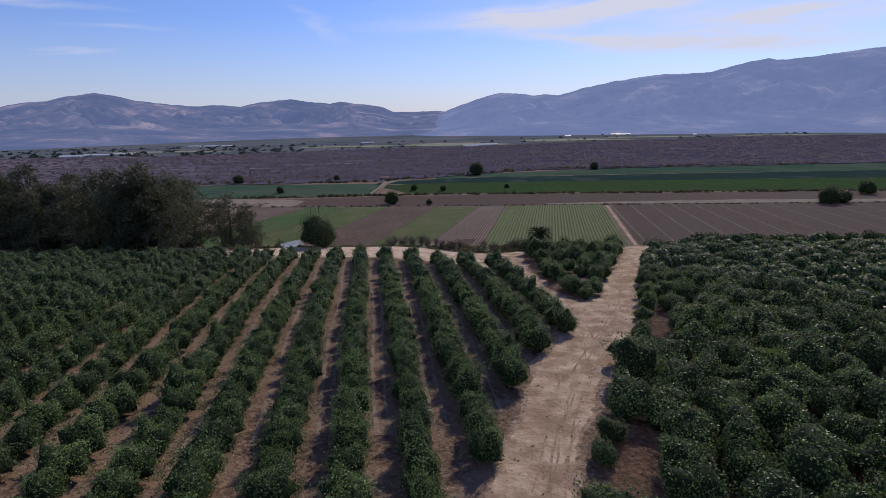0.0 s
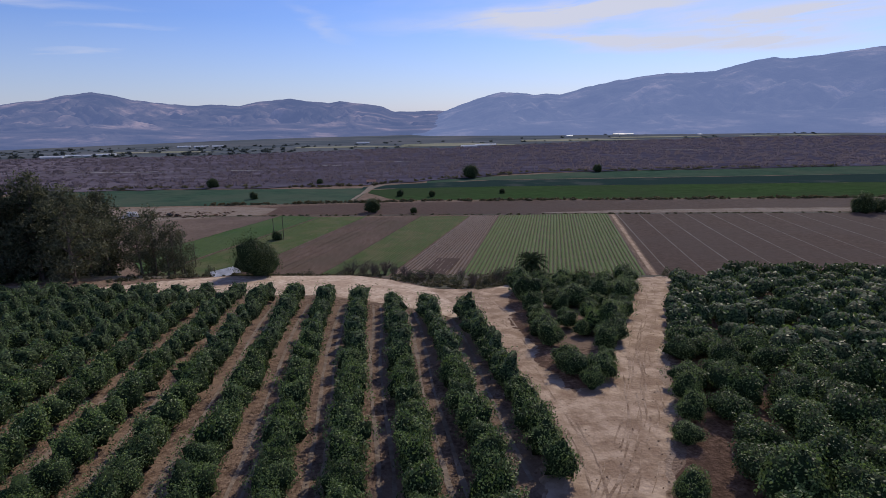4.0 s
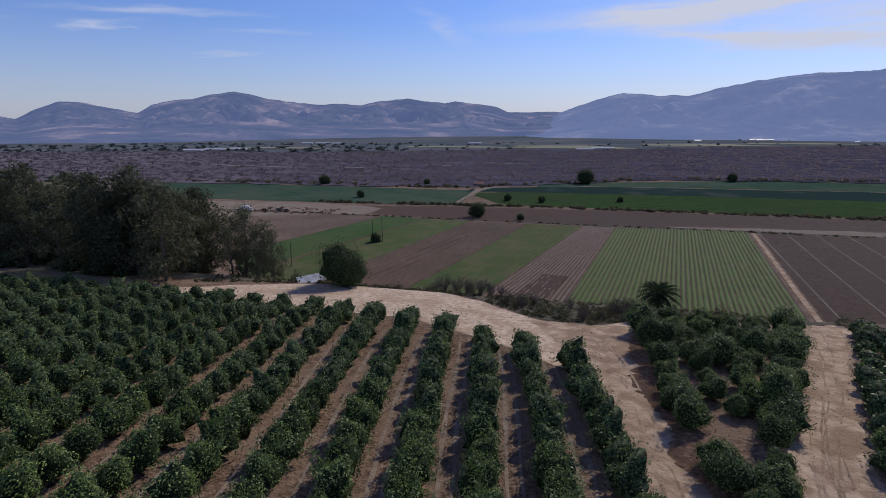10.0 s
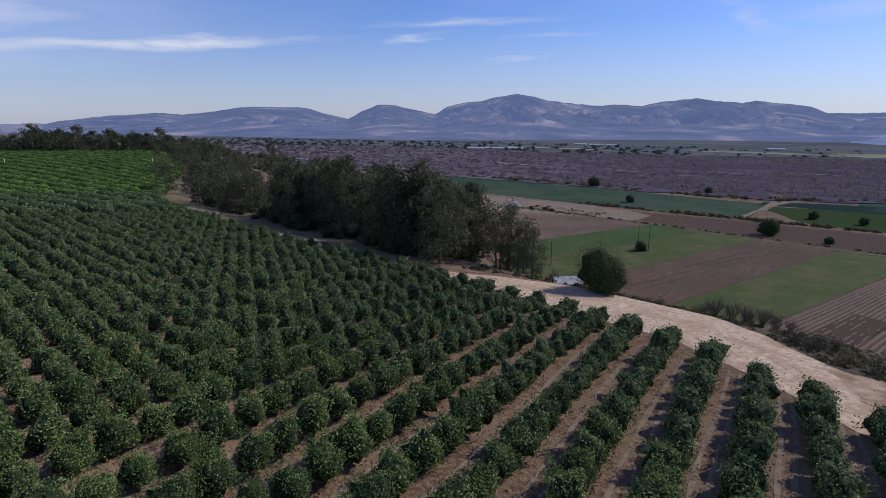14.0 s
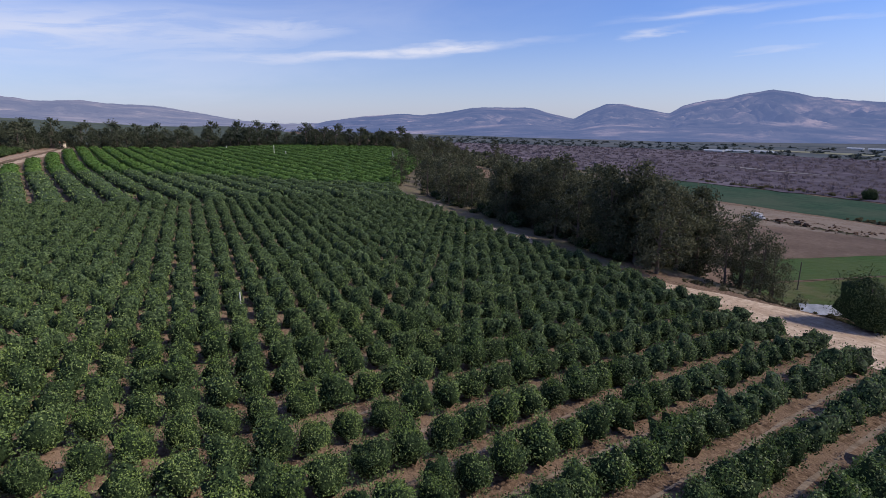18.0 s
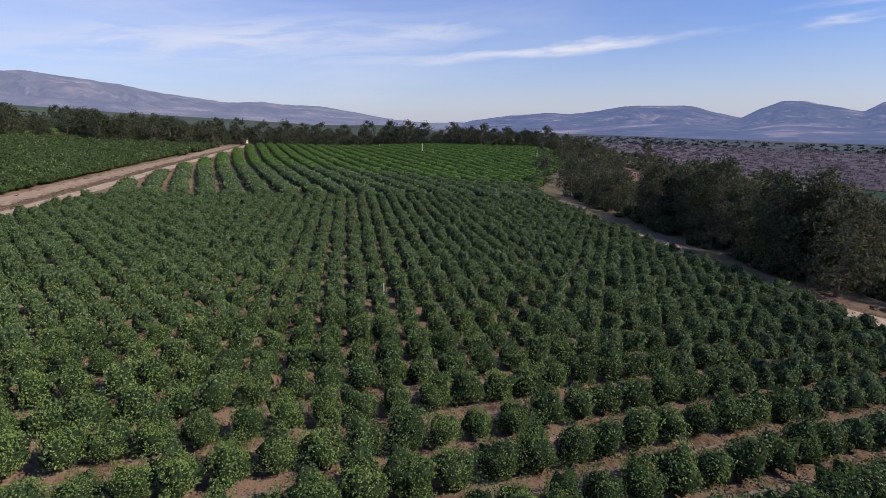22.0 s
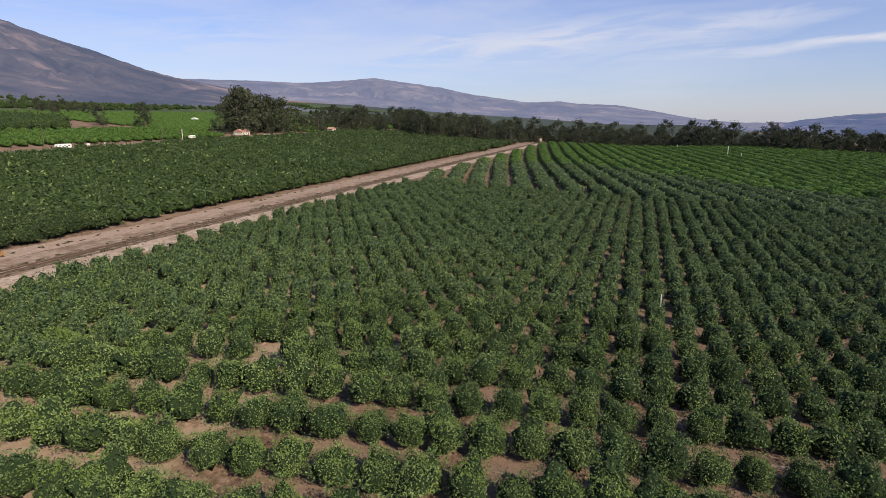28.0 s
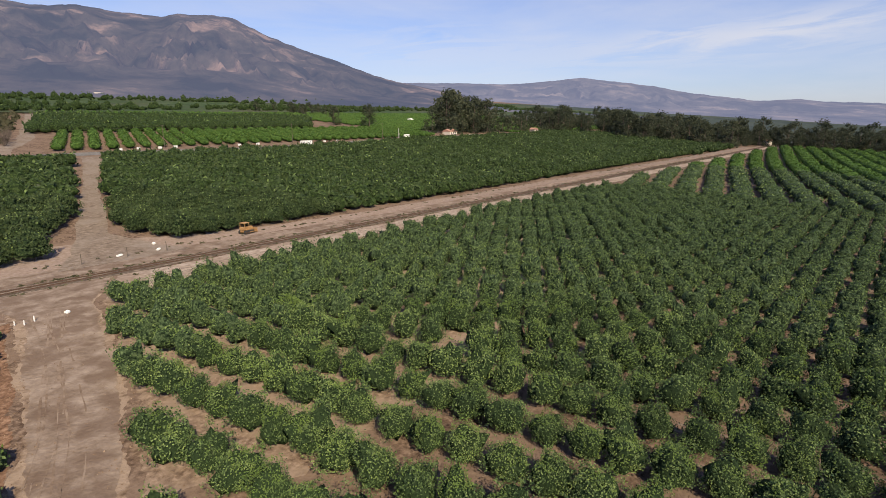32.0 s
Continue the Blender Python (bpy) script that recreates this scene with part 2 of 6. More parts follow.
# ---- materials ----
def material(name, stops, scale=1.0, detail=6.0, rough=0.8, bump=0.0, bump_scale=None, island=0.0, objrand=0.0, second=None, second_scale=0.1, second_amount=0.5, metal=0.0, stretch=(1, 1, 1), turn=0.0, spec=0.06, thin=0.0, matt=1.0, edge=(0.42, 0.62)):
    """Procedural surface: a fine grain between colour stops, broad patches over it, and relief."""
    mat = bpy.data.materials.new(name)
    mat.use_nodes = True
    nt = mat.node_tree
    N, L = nt.nodes, nt.links
    b = N["Principled BSDF"]
    b.inputs["Roughness"].default_value, b.inputs["Metallic"].default_value = rough, metal
    b.inputs["Specular IOR Level"].default_value = spec
    b.inputs["Diffuse Roughness"].default_value = matt
    co = N.new("ShaderNodeTexCoord")
    mp = N.new("ShaderNodeMapping")
    mp.inputs["Scale"].default_value, mp.inputs["Rotation"].default_value = stretch, (0, 0, turn)
    L.new(co.outputs["Object"], mp.inputs[0])
    no = N.new("ShaderNodeTexNoise")
    no.inputs["Scale"].default_value, no.inputs["Detail"].default_value, no.inputs["Roughness"].default_value = scale, detail, 0.62
    L.new(mp.outputs[0], no.inputs["Vector"])
    fac = no.outputs["Fac"]
    if island:
        g = N.new("ShaderNodeNewGeometry")
        mx = N.new("ShaderNodeMix"); mx.inputs[0].default_value = island
        L.new(fac, mx.inputs[2]); L.new(g.outputs["Random Per Island"], mx.inputs[3])
        fac = mx.outputs[0]
    if objrand:
        oi = N.new("ShaderNodeObjectInfo")
        mx = N.new("ShaderNodeMix"); mx.inputs[0].default_value = objrand
        L.new(fac, mx.inputs[2]); L.new(oi.outputs["Random"], mx.inputs[3])
        fac = mx.outputs[0]
    ramp = N.new("ShaderNodeValToRGB")
    cr = ramp.color_ramp
    while len(cr.elements) < len(stops):
        cr.elements.new(0.5)
    for e, (p, c) in zip(cr.elements, stops):
        e.position, e.color = p, (*c, 1)
    L.new(fac, ramp.inputs[0])
    col = ramp.outputs[0]
    if second:
        n2 = N.new("ShaderNodeTexNoise")
        n2.inputs["Scale"].default_value, n2.inputs["Detail"].default_value = second_scale, 8.0
        L.new(co.outputs["Object"], n2.inputs["Vector"])
        rr = N.new("ShaderNodeValToRGB")
        rr.color_ramp.elements[0].position, rr.color_ramp.elements[1].position = edge
        rr.color_ramp.elements[1].color = (second_amount,) * 3 + (1,)
        L.new(n2.outputs["Fac"], rr.inputs[0])
        mc = N.new("ShaderNodeMix"); mc.data_type = "RGBA"
        L.new(rr.outputs[0], mc.inputs[0]); L.new(col, mc.inputs[6]); mc.inputs[7].default_value = (*second, 1)
        col = mc.outputs[2]
    L.new(col, b.inputs["Base Color"])
    if thin:
        tr = N.new("ShaderNodeBsdfTranslucent")
        ms = N.new("ShaderNodeMixShader"); ms.inputs[0].default_value = thin
        L.new(col, tr.inputs["Color"]); L.new(b.outputs[0], ms.inputs[1]); L.new(tr.outputs[0], ms.inputs[2])
        L.new(ms.outputs[0], N["Material Output"].inputs["Surface"])
    if bump:
        nb = N.new("ShaderNodeTexNoise")
        nb.inputs["Scale"].default_value, nb.inputs["Detail"].default_value = bump_scale or scale * 2, 5.0
        L.new(mp.outputs[0], nb.inputs["Vector"])
        bp = N.new("ShaderNodeBump"); bp.inputs["Strength"].default_value, bp.inputs["Distance"].default_value = bump, 0.2
        L.new(nb.outputs["Fac"], bp.inputs["Height"]); L.new(bp.outputs[0], b.inputs["Normal"])
    return mat


M_SOIL = material("soil", [(0.34, (0.064, 0.042, 0.031)), (0.5, (0.142, 0.097, 0.071)), (0.66, (0.245, 0.178, 0.134))], 1.5, 14, 0.95, 1.0, 3.0, second=(0.196, 0.140, 0.106), second_scale=0.16, second_amount=0.75, edge=(0.46, 0.56), matt=0.5)
M_SOIL_PALE = material("pale_orchard_soil", [(0.34, (0.105, 0.070, 0.050)), (0.5, (0.205, 0.147, 0.108)), (0.66, (0.33, 0.246, 0.187))], 1.5, 14, 0.95, 1.0, 3.0, second=(0.275, 0.207, 0.158), second_scale=0.16, second_amount=0.75, edge=(0.46, 0.56), matt=0.5)
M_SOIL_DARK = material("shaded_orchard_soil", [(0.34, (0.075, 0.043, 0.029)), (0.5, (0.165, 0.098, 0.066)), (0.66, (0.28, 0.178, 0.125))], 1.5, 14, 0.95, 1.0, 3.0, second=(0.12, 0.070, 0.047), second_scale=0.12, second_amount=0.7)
M_SAND = material("sand", [(0.30, (0.113, 0.085, 0.065)), (0.5, (0.185, 0.145, 0.115)), (0.70, (0.272, 0.220, 0.177))], 0.9, 13, 0.95, 0.8, 2.2, second=(0.242, 0.203, 0.171), second_scale=0.13, second_amount=0.6, matt=0.5)
M_SAND_PALE = material("pale_sand", [(0.30, (0.225, 0.168, 0.126)), (0.5, (0.365, 0.290, 0.230)), (0.70, (0.500, 0.415, 0.342))], 0.9, 14, 0.95, 0.8, 2.2, second=(0.250, 0.180, 0.133), second_scale=0.16, second_amount=0.6, edge=(0.47, 0.60), matt=0.1)
M_SAND_RUT = material("rutted_sand", [(0.30, (0.160, 0.112, 0.081)), (0.48, (0.258, 0.194, 0.147)), (0.68, (0.365, 0.290, 0.230))], 0.42, 15, 0.95, 0.8, 2.0, second=(0.165, 0.113, 0.082), second_scale=0.24, second_amount=0.7, edge=(0.48, 0.58), matt=0.1)
M_SHOULDER = material("road_shoulder", [(0.34, (0.120, 0.080, 0.056)), (0.5, (0.225, 0.163, 0.120)), (0.66, (0.35, 0.270, 0.208))], 0.9, 14, 0.95, 1.0, 3.0, second=(0.30, 0.228, 0.172), second_scale=0.3, second_amount=0.8, edge=(0.46, 0.54), matt=0.5)
M_RUT = material("pressed_sand", [(0.3, (0.150, 0.102, 0.073)), (0.7, (0.250, 0.184, 0.137))], 0.8, 12, 0.95, 0.8, 2.5, second=(0.290, 0.222, 0.170), second_scale=0.35, second_amount=0.9, edge=(0.46, 0.58), matt=0.3)
M_TRACK = material("packed_track", [(0.3, (0.160, 0.118, 0.097)), (0.7, (0.269, 0.210, 0.176))], 1.2, 8, 0.95, 0.5, 3.0)
M_BANK = material("bank_soil", [(0.3, (0.10, 0.08, 0.06)), (0.7, (0.19, 0.155, 0.115))], 0.8, 8, 0.95, 0.6, 1.5, second=(0.10, 0.105, 0.055), second_scale=0.16, second_amount=0.6)
M_LEAF = material("citrus_leaf", [(0.10, (0.017, 0.030, 0.012)), (0.42, (0.056, 0.092, 0.034)), (0.64, (0.132, 0.194, 0.068)), (0.82, (0.275, 0.355, 0.122))], 2.0, 3, 0.5, island=0.68, objrand=0.18, spec=0.18, thin=0.17)
M_LEAF_NEW = material("young_citrus_leaf", [(0.0, (0.080, 0.130, 0.032)), (1.0, (0.205, 0.290, 0.075))], 2.0, 3, 0.55, island=0.7, objrand=0.2, spec=0.15, thin=0.22)
# crown cores: near-black green, the shade between leaves put into the colour
M_CORE = material("inner_foliage_shade", [(0.3, (0.014, 0.026, 0.011)), (0.7, (0.038, 0.062, 0.026))], 3.0, 6, 0.8, 0.8, 5.0)
M_LEAF_DARK = material("avocado_leaf", [(0.0, (0.020, 0.033, 0.013)), (0.5, (0.054, 0.082, 0.032)), (1.0, (0.135, 0.178, 0.072))], 0.5, 3, 0.62, island=0.6, objrand=0.15, spec=0.12, thin=0.2)
M_LEAF_YOUNG = material("bright_citrus_leaf", [(0.0, (0.025, 0.050, 0.011)), (0.5, (0.053, 0.104, 0.022)), (1.0, (0.108, 0.178, 0.042))], 0.4, 3, 0.55, island=0.6, objrand=0.15, thin=0.28)
M_EUC = material("eucalyptus_leaf", [(0.0, (0.026, 0.036, 0.022)), (0.5, (0.092, 0.104, 0.060)), (1.0, (0.240, 0.228, 0.132))], 0.3, 4, 0.6, island=0.75, objrand=0.20, spec=0.12, thin=0.25)
M_WIND = material("windbreak_leaf", [(0.0, (0.024, 0.034, 0.022)), (0.5, (0.068, 0.082, 0.050)), (1.0, (0.155, 0.162, 0.098))], 0.3, 4, 0.65, island=0.65, objrand=0.25, spec=0.1, thin=0.3)
# citrus bodies: leafy noise down to near black, with gap shade painted in
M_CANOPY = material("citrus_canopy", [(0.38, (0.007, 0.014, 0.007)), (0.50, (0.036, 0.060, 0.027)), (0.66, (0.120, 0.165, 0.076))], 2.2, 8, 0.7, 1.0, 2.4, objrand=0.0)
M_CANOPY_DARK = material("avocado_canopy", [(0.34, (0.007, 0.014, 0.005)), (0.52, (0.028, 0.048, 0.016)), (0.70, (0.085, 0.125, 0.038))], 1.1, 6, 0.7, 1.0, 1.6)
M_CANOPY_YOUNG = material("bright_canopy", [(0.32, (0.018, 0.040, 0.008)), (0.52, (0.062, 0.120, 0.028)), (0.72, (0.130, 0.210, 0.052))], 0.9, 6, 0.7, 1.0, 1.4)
M_BARK = material("bark", [(0.3, (0.09, 0.07, 0.055)), (0.7, (0.22, 0.18, 0.15))], 5.0, 6, 0.9, 0.6, 9, stretch=(1, 1, 0.2))
M_TWIG = material("dry_twig", [(0.2, (0.10, 0.078, 0.066)), (0.8, (0.20, 0.16, 0.135))], 4.0, 4, 0.9, island=0.5)
M_SCRUB = material("grey_green_scrub", [(0.0, (0.055, 0.058, 0.032)), (0.5, (0.105, 0.10, 0.058)), (1.0, (0.19, 0.17, 0.105))], 1.0, 4, 0.8, island=0.7, thin=0.3)
M_WOOD = material("weathered_wood", [(0.3, (0.09, 0.075, 0.062)), (0.7, (0.19, 0.16, 0.135))], 6.0, 6, 0.85, 0.4, 12, stretch=(1, 1, 0.15))
M_WHITE = material("white_paint", [(0.3, (0.62, 0.62, 0.60)), (0.7, (0.80, 0.80, 0.79))], 3.0, 5, 0.5, second=(0.55, 0.53, 0.5), second_scale=1.2, second_amount=0.3)
M_RUST = material("rusty_steel", [(0.3, (0.085, 0.05, 0.036)), (0.7, (0.17, 0.105, 0.075))], 8.0, 6, 0.7, metal=0.5)
M_YELLOW = material("worn_yellow_paint", [(0.3, (0.26, 0.145, 0.06)), (0.7, (0.40, 0.25, 0.125))], 2.5, 6, 0.5, second=(0.25, 0.14, 0.06), second_scale=1.5, second_amount=0.5)
M_STEEL = material("dark_steel", [(0.3, (0.045, 0.042, 0.04)), (0.7, (0.12, 0.11, 0.10))], 5.0, 6, 0.55, metal=0.6)
M_GLASS = material("dark_window", [(0.3, (0.02, 0.025, 0.03)), (0.7, (0.04, 0.045, 0.05))], 1.0, 2, 0.1, spec=0.6)
M_RUBBER = material("rubber", [(0.3, (0.02, 0.02, 0.02)), (0.7, (0.04, 0.04, 0.04))], 5.0, 3, 0.8)
M_ROOF = material("clay_roof", [(0.3, (0.30, 0.16, 0.12)), (0.7, (0.46, 0.28, 0.22))], 3.0, 5, 0.85)
M_STUCCO = material("pale_stucco", [(0.3, (0.48, 0.42, 0.36)), (0.7, (0.66, 0.60, 0.53))], 2.0, 5, 0.9)
M_ASPHALT = material("asphalt", [(0.3, (0.10, 0.095, 0.09)), (0.7, (0.18, 0.17, 0.165))], 1.0, 6, 0.9)
M_TARP = material("white_sheeting", [(0.3, (0.36, 0.37, 0.39)), (0.7, (0.70, 0.71, 0.73))], 0.6, 8, 0.5, 0.8, 1.0)
# wash and willows: purple-brown, lightened and blued for haze put into the colour
M_RIVER = material("hazed_thicket_floor", [(0.34, (0.095, 0.080, 0.100)), (0.5, (0.138, 0.117, 0.140)), (0.66, (0.195, 0.168, 0.188))], 0.03, 15, 0.95, second=(0.112, 0.100, 0.114), second_scale=0.010, second_amount=0.6, stretch=(0.4, 1.6, 1), turn=-RAIL_AZ - radians(90), spec=0.0)
M_THICKET = material("hazed_willow", [(0.0, (0.092, 0.080, 0.100)), (0.6, (0.122, 0.106, 0.126)), (1.0, (0.155, 0.134, 0.152))], 0.02, 3, 0.95, island=0.7, thin=0.62, spec=0.0)


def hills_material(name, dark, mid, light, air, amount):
    """Far chaparral hills; the valley air's haze is painted on as a faint bluish glow."""
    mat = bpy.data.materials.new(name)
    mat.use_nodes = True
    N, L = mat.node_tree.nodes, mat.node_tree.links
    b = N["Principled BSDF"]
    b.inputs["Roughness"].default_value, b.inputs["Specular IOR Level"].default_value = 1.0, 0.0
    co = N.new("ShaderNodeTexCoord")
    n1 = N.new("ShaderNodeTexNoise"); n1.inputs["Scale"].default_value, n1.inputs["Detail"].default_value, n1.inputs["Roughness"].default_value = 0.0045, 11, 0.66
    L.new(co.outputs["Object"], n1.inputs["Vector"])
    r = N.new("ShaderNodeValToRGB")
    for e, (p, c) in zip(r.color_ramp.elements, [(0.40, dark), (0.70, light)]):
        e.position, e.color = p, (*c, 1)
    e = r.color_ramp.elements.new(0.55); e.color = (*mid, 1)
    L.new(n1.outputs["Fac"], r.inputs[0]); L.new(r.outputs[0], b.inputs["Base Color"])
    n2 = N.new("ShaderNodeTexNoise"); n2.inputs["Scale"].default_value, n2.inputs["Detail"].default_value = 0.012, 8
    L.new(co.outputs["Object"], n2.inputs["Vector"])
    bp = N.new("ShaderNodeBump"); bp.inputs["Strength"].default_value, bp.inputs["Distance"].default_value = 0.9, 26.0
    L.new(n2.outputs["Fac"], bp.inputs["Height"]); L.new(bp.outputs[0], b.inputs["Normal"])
    # distance haze, put in as an even blue emission
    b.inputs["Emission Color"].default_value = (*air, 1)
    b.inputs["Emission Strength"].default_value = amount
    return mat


M_HILLS = hills_material("hazed_far_hills", (0.010, 0.013, 0.016), (0.050, 0.044, 0.043), (0.225, 0.165, 0.14), (0.25, 0.34, 0.68), 0.38)
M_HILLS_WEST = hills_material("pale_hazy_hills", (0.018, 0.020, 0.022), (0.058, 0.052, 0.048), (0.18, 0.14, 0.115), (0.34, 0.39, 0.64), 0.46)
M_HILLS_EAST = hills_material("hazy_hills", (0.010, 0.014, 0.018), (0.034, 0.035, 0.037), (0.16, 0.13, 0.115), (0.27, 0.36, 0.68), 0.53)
M_HILLS_NEAR = hills_material("hazed_brown_hills", (0.014, 0.018, 0.016), (0.060, 0.052, 0.042), (0.27, 0.185, 0.145), (0.25, 0.29, 0.52), 0.33)
M_SLOPE = material("orchard_slope", [(0.3, (0.020, 0.036, 0.018)), (0.55, (0.042, 0.064, 0.030)), (0.75, (0.078, 0.10, 0.052))], 0.05, 10, 0.9, 0.6, 0.1, second=(0.060, 0.062, 0.040), second_scale=0.006, second_amount=0.7)
# western plain: its blue-grey tone is haze painted into the base colour
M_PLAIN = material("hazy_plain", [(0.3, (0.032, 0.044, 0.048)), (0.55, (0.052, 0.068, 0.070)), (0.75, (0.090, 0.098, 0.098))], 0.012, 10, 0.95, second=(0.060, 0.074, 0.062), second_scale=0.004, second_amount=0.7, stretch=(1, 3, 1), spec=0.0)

# ---- ground ----
def graded(lo, hi, step, far):
    a = list(np.arange(lo, hi + step, step))
    g = step
    while a[-1] < far:
        g *= 1.25; a.append(a[-1] + g)
    g = step
    while a[0] > -far:
        g *= 1.25; a.insert(0, a[0] - g)
    return np.array(a)


gs, gn = graded(-200, 640, 7.0, 4600), graded(-60, 330, 3.5, 4600)
S, Nn = np.meshgrid(gs, gn, indexing="ij")
GX, GY = to_xy(S.ravel(), Nn.ravel())
ground = new("ground", quads("ground", np.stack([GX, GY, ground_z(GX, GY)], 1), grid_faces(len(gs), len(gn)), [M_SOIL], smooth_shade=True))
tagged(ground, "brown orchard soil on a bench above a broad valley floor", "ground", kind="structure")


def ribbon(name, rows, mat, lift, label, category="road", across=10, step=2.5, wobble=0.6, frame="sn", seed=0):
    """A strip of surface laid on the ground between two edges, given station by station as (along, edge, other edge)."""
    rows = sorted(rows)
    u = np.arange(rows[0][0], rows[-1][0] + step * 0.5, step)
    lo, hi = (np.interp(u, [r[0] for r in rows], [r[k] for r in rows]) for k in (1, 2))
    rng = np.random.RandomState(seed + 5)
    for e in (lo, hi):
        ph = rng.rand(6) * 6.28
        e += wobble * (0.5 * np.sin(u / 3.1 + ph[0]) + 0.5 * np.sin(u / 7.3 + ph[1]) + 0.35 * np.sin(u / 1.7 + ph[2]) + 0.25 * rng.randn(len(u)))
    f = np.linspace(0, 1, across)
    A, B = np.repeat(u[:, None], across, 1), lo[:, None] + (hi - lo)[:, None] * f[None]
    x, y = {"sn": lambda: to_xy(A.ravel(), B.ravel()), "ns": lambda: to_xy(B.ravel(), A.ravel()), "yx": lambda: (B.ravel(), A.ravel())}[frame]()
    ob = new(name, quads(name, np.stack([x, y, ground_z(x, y) + lift], 1), grid_faces(len(u), across), [mat], smooth_shade=True))
    return tagged(ob, label, category, kind="structure")


# paler soil sheet towards the railway
ribbon("soil_south", [(-40, 10, 60), (0, 10, 78), (60, 10, 70), (140, 10, 40), (205, 9, 24)], M_SOIL_PALE, 0.03, "pale orchard soil near the railway", "soil", across=16, step=2.0, wobble=3.0, seed=64)
# sandy perimeter road along the orchard's north edge: s, south edge, north edge
ribbon("road_perimeter", [(-80, 228, 236), (-55, 222, 229), (-39, 196, 226), (-29, 190, 218), (-19, 197, 219), (-6, 205, 231), (7, 212, 239), (22, 213, 240), (44, 214, 236), (59, 213, 227), (71, 213, 219), (84, 212, 215.5), (92, 212.5, 213.5)], M_SAND_PALE, 0.07, "pale sandy farm road along the orchard edge", seed=1, step=1.0)
ribbon("verge_grove", [(84, 211, 224), (150, 210.5, 226), (230, 213, 236), (300, 226, 262), (420, 296, 330)], M_BANK, 0.05, "shaded brown leaf-littered strip under the tall trees", "verge", seed=61, wobble=1.2)
for k, (a, b, w) in enumerate(((112, 150, 7), (196, 232, 9), (66, 96, 6))):
    ribbon("sand_patch", [(a, 213 + 0.05 * (a - 110), 213.5 + 0.05 * (a - 110)), ((a + b) / 2, 212.5 + 0.05 * (a - 110), 212.5 + w + 0.05 * (a - 110)), (b, 214 + 0.05 * (a - 110), 214.5 + 0.05 * (a - 110))], M_SAND_PALE, 0.09, "pale bare patch of sand under the trees", "sand", step=1.5, seed=62 + k)
# main road from the railway to the fork and on to the north edge: y, west edge, east edge
MAIN_EDGES = [(-47, -36, -14), (-33, -27.5, -17.5), (-13, -21.5, -12), (5, -15, -6.5), (16, -10, -2.5), (45, 1.0, 8.5), (60, 6.2, 14.5), (75, 11.5, 21.5), (87, 18.0, 29), (100, 20.5, 36), (112, 30, 39.5), (123, 36, 44), (140, 43.5, 52), (160, 52, 61), (180, 59.5, 69)]
for k, out in enumerate((0.75, 1.6)):
    ribbon("road_shoulder", [(y, a - out, b + out) for y, a, b in MAIN_EDGES], (M_SHOULDER, M_SOIL)[k], 0.075 - 0.012 * k, "trodden shoulder where the sandy road fades into soil", frame="yx", seed=92 + k, step=0.6, wobble=0.75)
ribbon("road_main", MAIN_EDGES, M_SAND_RUT, 0.10, "wide sandy dirt road rutted by tyres between orchards", frame="yx", seed=2, step=0.5, wobble=0.6)
ribbon("road_branch", [(92, 19.5, 26), (105, 18.8, 25), (123, 17.6, 24), (142, 14.5, 25), (158, 10, 29), (168, 6, 28)], M_SAND_RUT, 0.085, "sandy dirt track between two orchard blocks", frame="yx", seed=3, step=0.7, wobble=0.55)
# railway corridor
ribbon("road_rail_north", [(-120, 4.0, 12), (-20, 3.6, 16), (0, 3.4, 16), (30, 3.2, 11.5), (200, 3.2, 10.5), (660, 3.0, 9)], M_SAND_PALE, 0.06, "pale sandy service road beside the railway", step=3, seed=4)
M_RAIL_STRIP = material("dark_rail_strip", [(0.3, (0.050, 0.036, 0.028)), (0.7, (0.115, 0.086, 0.068))], 1.2, 10, 0.95, 0.6, 3.0)
M_RAILBED = material("weedy_rail_bed", [(0.34, (0.060, 0.047, 0.037)), (0.5, (0.13, 0.102, 0.082)), (0.68, (0.25, 0.20, 0.165))], 0.9, 14, 0.95, 0.9, 3.0)
ribbon("rail_bed", [(-140, -2.2, 2.4), (680, -2.2, 2.4)], M_RAILBED, 0.12, "low earthen rail bed with weeds", "rail bed", step=3, wobble=0.3, seed=5)
ribbon("road_rail_south", [(-120, -10, -2.6), (20, -11, -2.6), (80, -8.5, -2.6), (660, -7, -2.4)], M_SAND_RUT, 0.05, "sandy service track beside the railway", step=3, seed=6)
ribbon("road_farm", [(-178, 60, 68), (-155, 53.5, 61), (-105, 38, 42.5), (-60, 23, 30), (-34, 14.5, 22), (-20, 9, 26), (-9, 4, 30)], M_SAND, 0.08, "sandy farm lane through the dark orchard", frame="ns", seed=7, wobble=0.4)
ribbon("road_lane", [(-100, -194, -184), (70, -194, -183), (170, -186, -178), (300, -200, -192), (400, -204, -197), (520, -212, -206)], M_ASPHALT, 0.1, "grey paved country lane behind the dark orchard", step=4, wobble=0.3, seed=8)
ribbon("road_dry_creek", [(-500, 114, 121), (-420, 95, 103), (-260, 54, 62), (-215, 32, 42), (-196, 24, 38)], M_SAND, 0.1, "pale dirt track beside a dry creek", frame="ns", step=4, seed=9)

# ---- foliage ----
def unit(v):
    return v / np.maximum(np.linalg.norm(v, axis=-1, keepdims=True), 1e-9)


